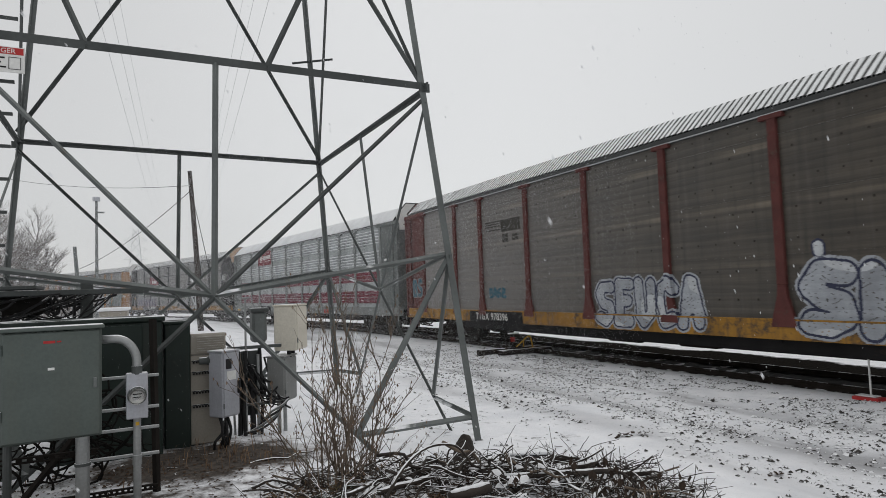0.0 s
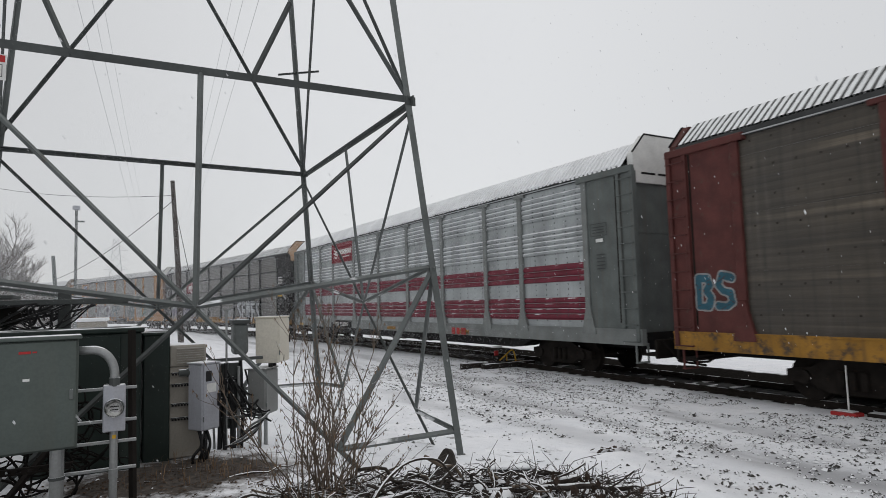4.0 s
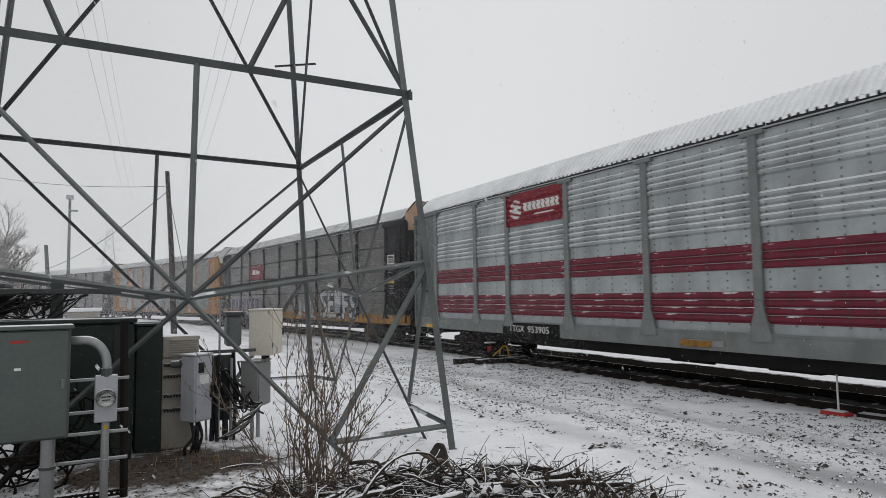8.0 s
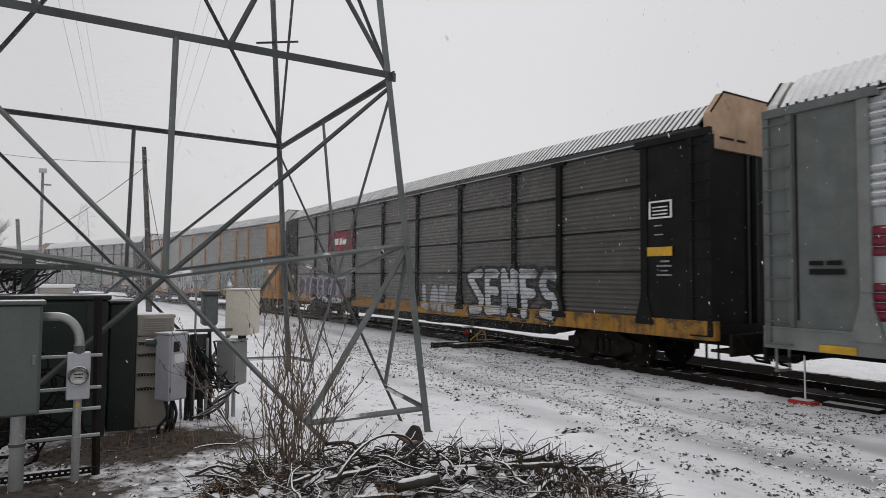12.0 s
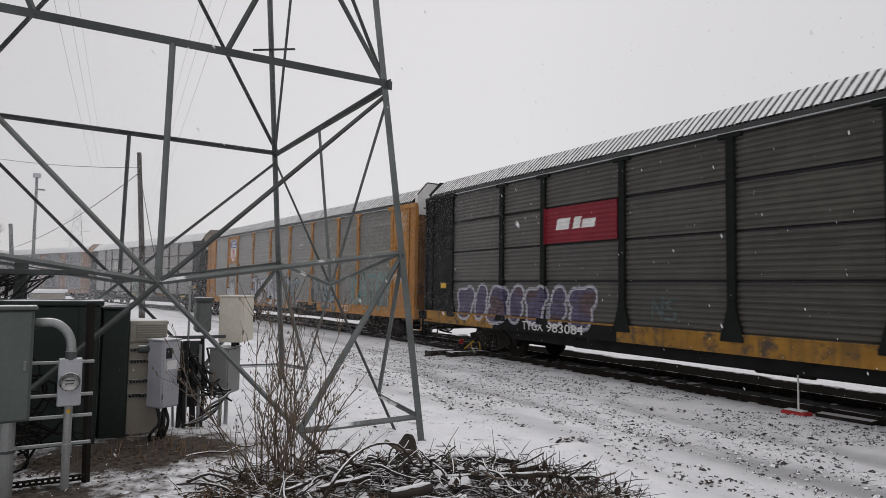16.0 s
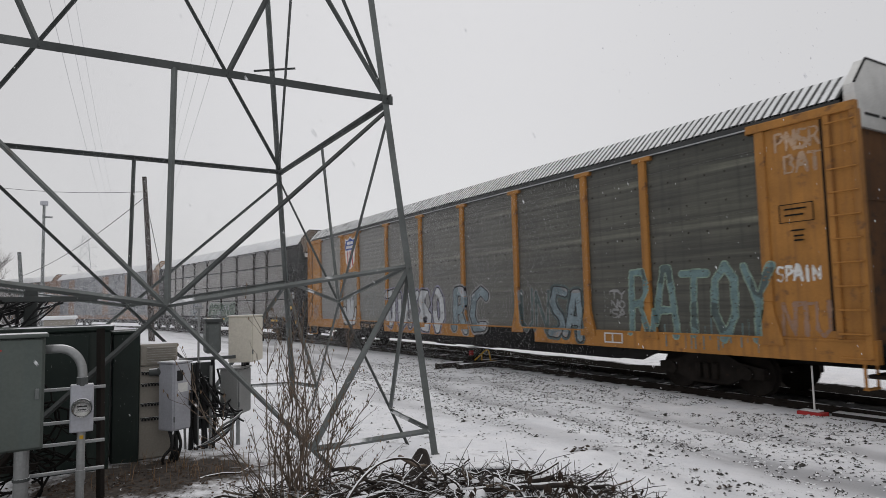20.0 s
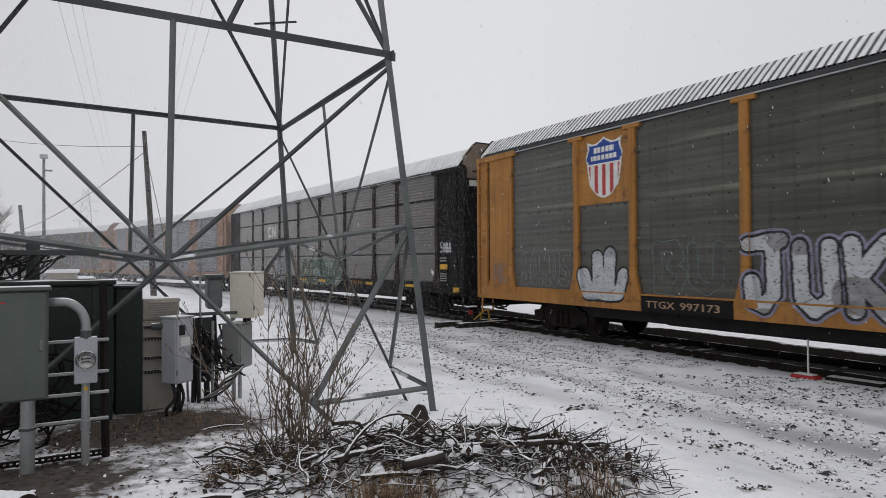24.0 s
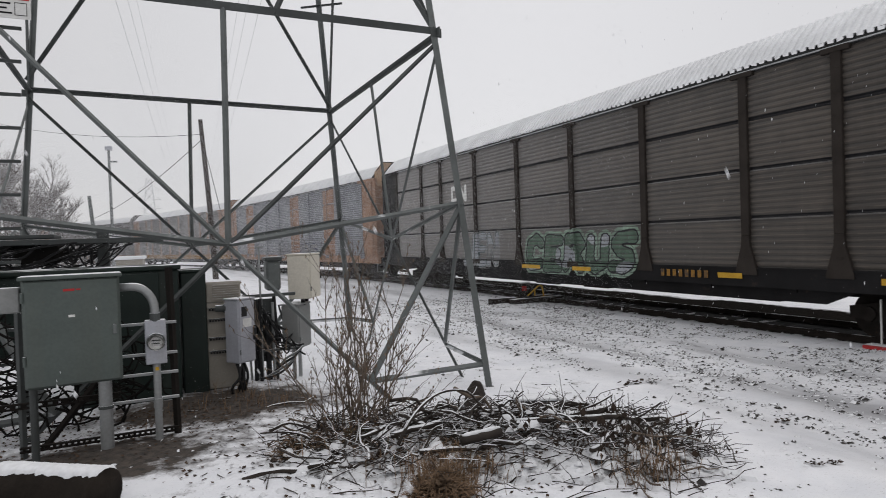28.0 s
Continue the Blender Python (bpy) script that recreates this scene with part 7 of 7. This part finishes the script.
def shrub():
    c = thing("bare_shrub", "bare leafless shrub with thin reddish stems", "shrub", (1.58, 5.30, gz(1.58, 5.3)))
    rnd = random.Random(19)
    tw, buds = Shape(), Shape()

    def branch(a, d, ln, r, depth):
        b = a + d * ln
        pts = crooked(rnd, a, b, 5, 0.03)
        if depth == 0:
            part("stem", Shape().tube(pts, [r, r * 0.92, r * 0.82, r * 0.7, r * 0.55, r * 0.4], 6), M_TWIG, c)
        else:
            tw.tube(pts, [r, r * 0.9, r * 0.8, r * 0.65, r * 0.5, r * 0.35], 4, caps=False)
        if depth < 2:
            for k in range(rnd.randint(6, 11) if depth == 0 else rnd.randint(1, 4)):
                p = pts[rnd.randint(2, 5)]
                turn = Vector((rnd.gauss(0, 0.5), rnd.gauss(0, 0.5), rnd.uniform(0.0, 0.5)))
                branch(p, (d + turn).normalized(), ln * rnd.uniform(0.14, 0.34), r * 0.55, depth + 1)
        elif rnd.random() < 0.45:
            e = pts[-1]
            buds.add([e, e + Vector((0.012, 0.004, -0.018)), e + Vector((0.002, 0.008, -0.035))], [(0, 1, 2)])
    for i in range(40):
        an, lean = rnd.uniform(0, 6.28), abs(rnd.gauss(0, 0.62))
        d = Vector((math.cos(an) * lean * 1.15, math.sin(an) * lean * 0.7, 1)).normalized()
        a = Vector((rnd.gauss(0, 0.13), rnd.gauss(0, 0.10), -0.05))
        branch(a, d, rnd.uniform(0.7, 1.55) * (1.0 if lean < 0.6 else 0.75), rnd.uniform(0.0042, 0.009), 0)
    tagged(part("twig_mass", tw, M_TWIG, c), kind="stuff")
    tagged(part("bud_mass", buds, M_STRAW, c), kind="stuff")
    root = Shape()
    for i in range(260):
        an, rr = rnd.uniform(0, 6.28), abs(rnd.gauss(0, 0.22))
        a = Vector((math.cos(an) * rr * 1.5, math.sin(an) * rr, -0.03))
        root.tube([a, a + Vector((rnd.gauss(0, 0.08), rnd.gauss(0, 0.08), rnd.uniform(0.05, 0.24)))], [0.005, 0.002], 4, caps=False)
    tagged(part("undergrowth", root, M_LEAF, c), kind="stuff")


LOG_A, LOG_B = (-0.92, 5.115), (-0.27, 4.62)


def snowy_log():
    c = thing("snowy_log", "thick dark log lying on the ground under a cap of snow", "log", (0, 0, 0))
    a, b = Vector((LOG_A[0], LOG_A[1], 0.13)), Vector((LOG_B[0], LOG_B[1], 0.13))
    rnd = random.Random(2)
    bark = paint("black_wet_log", (0.02, 0.016, 0.013), 0.85, 0, 0.4, 6, 50, 0.6, spec=0.1)
    pts = [a.lerp(b, k / 16) for k in range(17)]
    part("trunk", Shape().tube([p + Vector((0, 0, rnd.uniform(-0.005, 0.005))) for p in pts], [0.145 + rnd.uniform(-0.006, 0.006) for _ in pts], 20), bark, c, smooth=True)
    cap = Shape()
    vs = []
    d = (b - a).normalized()
    o = Vector((-d.y, d.x, 0))
    n, m = 90, 13
    for k in range(n + 1):
        p = a.lerp(b, k / n)
        lo = -34 + 12 * float(soft_noise(k * 0.05, 3.0, 0.5, 4)) + 14 * float(soft_noise(k * 0.05, 9.0, 0.14, 5))
        for j in range(m):
            th = math.radians(lo + (52 - lo) * j / (m - 1))
            edge = min(j, m - 1 - j) / 3.0
            rr = 0.146 + 0.022 * min(1, edge) ** 0.5 * (0.3 if k in (0, n) else 1) + 0.006 * float(soft_noise(k * 0.05, j * 0.1, 0.12, 6)) - (0.012 if j in (0, m - 1) else 0)
            vs.append(p + o * math.sin(th) * rr + Vector((0, 0, math.cos(th) * rr)))
    cap.add(vs, [(k * m + j, k * m + j + 1, (k + 1) * m + j + 1, (k + 1) * m + j) for k in range(n) for j in range(m - 1)])
    part("snow_cap", cap, M_SNOW, c, smooth=True)


def leaf_litter():
    """Dark fallen leaves that lie in the snow round the cabinets and the brush pile."""
    rnd = random.Random(91)
    lf = Shape()
    for i in range(2600):
        if i % 3:
            x, y = rnd.uniform(-1.8, 1.5), 7.4 - abs(rnd.gauss(0, 0.85))
        else:
            x, y = rnd.gauss(1.9, 1.0), rnd.gauss(4.9, 0.75)
        an, ll = rnd.uniform(0, 6.28), rnd.uniform(0.012, 0.038)
        p = Vector((x, y, gz(x, y) + 0.008))
        d, o = Vector((math.cos(an), math.sin(an), rnd.uniform(-0.1, 0.5))) * ll, Vector((-math.sin(an), math.cos(an), rnd.uniform(-0.2, 0.3))) * ll * 0.5
        lf.add([p, p + d * 0.5 + o, p + d, p + d * 0.5 - o], [(0, 1, 2), (0, 2, 3)])
    solo("fallen_leaves", lf, paint("brown_fallen_leaf", (0.075, 0.05, 0.035), 0.85, 0, 0.5, 9, 50, 0.1, spec=0.1), "dark fallen leaves scattered over thin snow", "leaves", kind="stuff")


def small_debris():
    st = Shape()
    rnd = random.Random(3)
    prof = [0.11, 0.12, 0.105, 0.09, 0.075, 0.05]
    pts = [(0, 0, -0.05), (0.01, 0, 0.05), (0.02, 0.01, 0.13), (0.03, 0.02, 0.18), (0.02, 0.02, 0.21), (0.0, 0.02, 0.22)]
    st.tube(pts, prof, 11)
    solo("stump", st, M_BARKDK, "small dark stump beside the tower leg", "stump", m=pose(3.22, 6.12, gz(3.22, 6.12), 0, 8, 20))
    bx = thing("black_tray", "broken black plastic tray capped with snow", "tray", (3.66, 5.52, gz(3.66, 5.52) + 0.06), turn=-28)
    part("shell", Shape().box((-0.26, -0.13, -0.03), (0.26, 0.13, 0.10), bevel=0.02), M_RUBBER, bx)
    part("snow_cap", Shape().box((-0.26, -0.12, 0.10), (0.25, 0.13, 0.125), bevel=0.012), M_SNOW, bx)
    tg = Shape()
    for i in range(70):
        x, y = rnd.uniform(-0.6, 5.0), rnd.uniform(3.6, 8.0)
        z, an, ln = gz(x, y), rnd.uniform(0, 6.28), rnd.uniform(0.03, 0.14)
        tg.tube([(x, y, z + 0.006), (x + math.cos(an) * ln, y + math.sin(an) * ln, gz(x + math.cos(an) * ln, y + math.sin(an) * ln) + 0.008)], [0.006, 0.003], 4, caps=False)
    solo("scattered_twigs", tg, M_BARK, "small dark twigs scattered over the snow", "twigs", kind="stuff")
    for x, y, an, ln, r in ((0.95, 4.62, -8, 0.75, 0.028), (1.55, 5.75, 30, 0.8, 0.018), (2.95, 5.7, 48, 0.55, 0.016), (1.5, 6.9, 12, 0.9, 0.012)):
        solo("fallen_branch", Shape().tube(crooked(rnd, (-ln / 2, 0, 0.02), (ln / 2, 0, 0.04), 6, 0.03), [r, r, r * 0.9, r * 0.8, r * 0.7, r * 0.6, r * 0.4], 7), M_BARKSNOW,
             "fallen branch with snow on top", "branch", group="fallen branches", m=pose(x, y, gz(x, y), 0, 0, an))


M_LEAFTAN = paint("matted_brown_leaf", (0.12, 0.082, 0.055), 0.85, 0, 0.5, 9, 50, 0.1, spec=0.1)
M_OLIVE = paint("olive_undergrowth", (0.075, 0.066, 0.040), 0.85, 0, 0.5, 9, 50, 0.1, spec=0.1)

brush_pile()
weeds()
leaf_mound(1.78, 3.92, 0.19, 0.12, M_LEAFTAN, 11, "mound of matted brown leaves and grass among snowy branches")
leaf_mound(2.07, 5.20, 0.16, 0.11, M_LEAFTAN, 12, "low mound of matted brown leaves behind the branches")
leaf_mound(1.08, 5.05, 0.17, 0.14, M_LEAF, 13, "mound of black wet leaves beside the shrub")
leaf_mound(1.62, 4.66, 0.24, 0.10, M_LEAF, 15, "matted black leaves and grass under the branches")
leaf_mound(1.52, 5.02, 0.22, 0.17, M_OLIVE, 14, "olive undergrowth at the foot of the bare shrub")
shrub()
snowy_log()
leaf_litter()
small_debris()

# ---- poles, wires and woods in the distance ----
M_POLE = paint("brown_pole", (0.05, 0.04, 0.035), 0.85, 0, 0.3, 3, 30, 0.2)
# Pale colour on the far pylon and wires stands in for snow haze.
M_FARSTEEL = paint("haze_paled_steel", (0.50, 0.51, 0.52), 0.7, 0.2, 0.1, 1, 10, 0.0)
M_FARTWIG = paint("grey_brown_twigs", (0.17, 0.15, 0.14), 0.9, 0, 0.25, 0.6, 10, 0.0)


def leaning_pole():
    c = thing("wooden_pole", "slightly leaning brown wooden utility pole", "utility pole", (3.59, 36.6, 0))
    part("shaft", Shape().tube([(0, 0, -0.6), (-0.2, 0, 4.0), (-0.50, 0, 8.55)], [0.16, 0.14, 0.11], 12), M_POLE, c)
    part("guy_wire", Shape().tube([(-0.25, 0, 6.6), (0.4, 0, 3.4), (0.9, 0, 2.2)], 0.018, 5), M_RUBBER, c)


def lamp_pole(x, y, top, lean, name, label, head=True):
    c = thing(name, label, "pole", (x, y, -0.5))
    part("shaft", Shape().tube([(0, 0, 0), (lean, 0, top + 0.5)], [0.14, 0.10], 10), M_STEEL, c)
    if head:
        part("head", Shape().box((-0.28 + lean, -0.2, top + 0.5), (0.28 + lean, 0.2, top + 0.85), bevel=0.05), M_LIGHTBOX, c)
        part("bracket", Shape().box((-0.1 + lean, -0.1, top - 0.5), (0.6 + lean, 0.1, top - 0.38)), M_STEEL, c)


def wire(name, a, b, sag, r=0.012, mat=None):
    a, b = Vector(a), Vector(b)
    pts = [a.lerp(b, k / 16) - Vector((0, 0, sag * 4 * (k / 16) * (1 - k / 16))) for k in range(17)]
    return solo(name, Shape().tube(pts, r, 5), mat or M_RUBBER, "thin overhead wire between poles", "wire", group="overhead wires")


def far_pylon():
    c = thing("distant_pylon", "far lattice pylon, coloured pale for snow haze", "pylon", (3.5, 299.0, -0.5))
    sh = Shape()
    half = lambda z: 3.2 * (1 - z / 36) + 0.6
    zs = [0, 7, 13, 18, 22, 26, 29, 32]
    q = lambda i, z: (((1, -1), (1, 1), (-1, 1), (-1, -1))[i][0] * half(z), ((1, -1), (1, 1), (-1, 1), (-1, -1))[i][1] * half(z), z)
    for i in range(4):
        sh.tube([q(i, 0), q(i, 32)], 0.14, 4)
        for z0, z1 in zip(zs[:-1], zs[1:]):
            sh.tube([q(i, z0), q((i + 1) % 4, z1)], 0.07, 4)
            sh.tube([q((i + 1) % 4, z0), q(i, z1)], 0.07, 4)
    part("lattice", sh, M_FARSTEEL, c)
    for z in (19, 23, 27):
        for sx in (-1, 1):
            arm = Shape()
            arm.tube([(sx * half(z), 0, z), (sx * 4.5, 0, z)], 0.1, 4)
            arm.tube([(sx * half(z + 2), 0, z + 2), (sx * 4.5, 0, z)], 0.07, 4)
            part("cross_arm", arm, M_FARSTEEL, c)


def bare_tree(x, y, h, seed, label="bare grey-brown tree beyond the yard"):
    c = thing("bare_tree", label, "tree", (x, y, -0.6), group="bare trees")
    rnd = random.Random(seed)
    tr, cr = Shape(), Shape()

    def grow(a, d, ln, r, depth):
        b = a + d * ln
        pts = crooked(rnd, a, b, 4 if depth < 2 else 2, 0.06)
        (tr if depth < 1 else cr).tube(pts, taper(r, r * 0.6, len(pts)), 7 if depth < 1 else 3, caps=False)
        if depth < 5:
            for k in range((6, 5, 4, 4, 3)[depth]):
                p = pts[-1].lerp(a, rnd.uniform(0.0, 0.65))
                side = Vector((rnd.gauss(0, 0.45), rnd.gauss(0, 0.45), rnd.uniform(0.0, 0.45)))
                grow(p, (d + side).normalized(), ln * rnd.uniform(0.42, 0.78), max(r * 0.55, 0.013), depth + 1)
    grow(Vector((0, 0, 0)), Vector((rnd.gauss(0, 0.05), 0, 1)).normalized(), h * 0.36, h * 0.014, 0)
    part("trunk", tr, M_FARTWIG, c)
    part("crown", cr, M_FARTWIG, c)
    return c


def thicket():
    rnd = random.Random(8)
    sh = Shape()
    for i in range(2600):
        x, y = rnd.uniform(-75, -3), rnd.uniform(78, 120)
        h = rnd.uniform(1.5, 4.5)
        for k in range(2):
            sh.tube([(x, y, -0.6), (x + rnd.gauss(0, 0.5), y + rnd.gauss(0, 0.3), h * 0.6), (x + rnd.gauss(0, 1.0), y, h)], [0.05, 0.035, 0.015], 3, caps=False)
    solo("far_thicket", sh, M_FARTWIG, "far thicket of bare bushes along the horizon", "bushes", kind="stuff")


leaning_pole()
lamp_pole(-2.2, 60.0, 10.0, -0.05, "lamp_pole", "grey steel lamp pole standing behind the yard")
lamp_pole(-2.45, 45.0, 5.06, -0.42, "short_pole", "short leaning pole in the distance", head=False)
far_pylon()
trees = [bare_tree(x, y, h, 100 + i) for i, (x, y, h) in enumerate(((-14.5, 82, 16), (-11.2, 86, 13), (-18, 90, 19)))]
for i, (x, y, turn) in enumerate(((-23, 84, 40), (-9.6, 95, 100), (-29, 88, 160), (-15.5, 78, 220), (-13.4, 91, 280), (-20, 80, 330), (-12.8, 80, 75), (-26, 92, 200), (-12.5, 99, 15))):
    copy_thing(trees[i % 3], pose(x, y, -0.6, 0, 0, turn))
thicket()
wire("service_wire", (3.10, 36.6, 7.45), (-3.8, 60.0, 4.2), 0.5, 0.02)
wire("service_wire", (3.10, 36.6, 7.75), (-20.0, 75.0, 17.5), 1.6, 0.014)
for sx in (-1, 1):
    for k, z in enumerate((17.0, 20.0, 23.0)):
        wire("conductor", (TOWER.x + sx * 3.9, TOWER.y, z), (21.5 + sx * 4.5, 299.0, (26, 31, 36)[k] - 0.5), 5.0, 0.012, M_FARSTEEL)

shed = thing("tan_kiosk", "tan concrete equipment kiosk standing in the snow", "kiosk", (-0.40, 25.0, -0.4), turn=-3)
part("wall", Shape().box((-0.42, -0.5, -0.2), (0.42, 0.9, 1.72), bevel=0.03), M_BEIGE, shed)
part("roof", Shape().box((-0.48, -0.6, 1.72), (0.48, 1.0, 1.83), bevel=0.03), M_SNOW, shed, "snow-covered roof slab")
part("vent", Shape().box((-0.3, -0.53, 1.0), (0.3, -0.5, 1.25)), M_STEEL_DK, shed)


# ---- falling snow: small flakes that sink together ----
def falling_snow():
    rng = np.random.default_rng(11)
    sh = Shape()
    n = 24000
    for x, y, z, r in zip(rng.uniform(-32, 15, n), rng.uniform(1.4, 15, n), rng.uniform(-1, 46, n), rng.uniform(0.0030, 0.0085, n)):
        sh.add([(x + r, y, z), (x - r, y, z), (x, y + r, z), (x, y - r, z), (x, y, z + 1.5 * r), (x, y, z - 1.5 * r)],
               [(0, 2, 4), (2, 1, 4), (1, 3, 4), (3, 0, 4), (2, 0, 5), (1, 2, 5), (3, 1, 5), (0, 3, 5)])
    return solo("snowfall", sh, M_SNOW, "small snowflakes falling through the air", "snow", kind="stuff")


SNOWFALL = falling_snow()


def snow_haze():
    """The thicker snowfall farther off, which pales the distant cars."""
    rng = np.random.default_rng(23)
    far, near = 760000, 560000
    n = far + near
    y = np.concatenate([7 + 57 * rng.random(far) ** 1.1, 8 + 17 * rng.random(near) ** 0.8])
    left = np.where(np.arange(n) < far, -0.25 * y - 2, 0.0)
    x = left + rng.random(n) * (np.minimum(0.95 * y, 9.4) - left)
    mid = np.stack([x, y, rng.uniform(-2.0, 8.5, n)], -1)
    a = rng.normal(size=(n, 3))
    a /= np.linalg.norm(a, axis=1, keepdims=True)
    b = np.cross(a, rng.normal(size=(n, 3)))
    b /= np.linalg.norm(b, axis=1, keepdims=True)
    r = (np.where(np.arange(n) < far, 0.00027 * np.hypot(x, y), 0.0038) * rng.uniform(0.8, 1.15, n))[:, None]
    vs = np.stack([mid + a * r, mid + (b * 0.87 - a * 0.5) * r, mid - (b * 0.87 + a * 0.5) * r], 1).reshape(-1, 3)
    me = bpy.data.meshes.new("distant_snowfall")
    me.vertices.add(3 * n)
    me.vertices.foreach_set("co", vs.ravel())
    me.loops.add(3 * n)
    me.loops.foreach_set("vertex_index", np.arange(3 * n))
    me.polygons.add(n)
    me.polygons.foreach_set("loop_start", np.arange(0, 3 * n, 3))
    me.update(calc_edges=True)
    me.materials.append(M_FLAKE)
    return tagged(new("distant_snowfall", me), "fine snow falling thickly over the far tracks", "snow", kind="stuff")


M_FLAKE = paint("snowflake", (0.85, 0.86, 0.88), 0.9, 0, 0.02, 1.0, 5, 0.0, spec=0.05)
HAZE = snow_haze()


# ---- what moves ----
def motions():
    times = [0.5 * i for i in range(57)]
    for k, car in enumerate(CARS):
        del car["order"]
        walk(car, [(t, car_pose(k, t)) for t in times])
    walk(SNOWFALL, [(t, pose(1.0 * t, -0.02 * t, -1.35 * t)) for t in range(0, 29, 2)])
    # the far snow eddies in the wind
    walk(HAZE, [(0.25 * i, pose(1.2 * math.cos(0.625 * i) - 1.2, 0, 1.2 * math.sin(0.625 * i))) for i in range(113)])
    spin = math.degrees(-TRAIN_V / 0.435)
    step = 4.0 / 30.0
    marks = [i * step for i in range(210)] + [28.0]
    for w, y in WHEELSETS:
        walk(w, [(t, pose(0, y, 0.435, spin * t, 0, 0)) for t in marks])


motions()
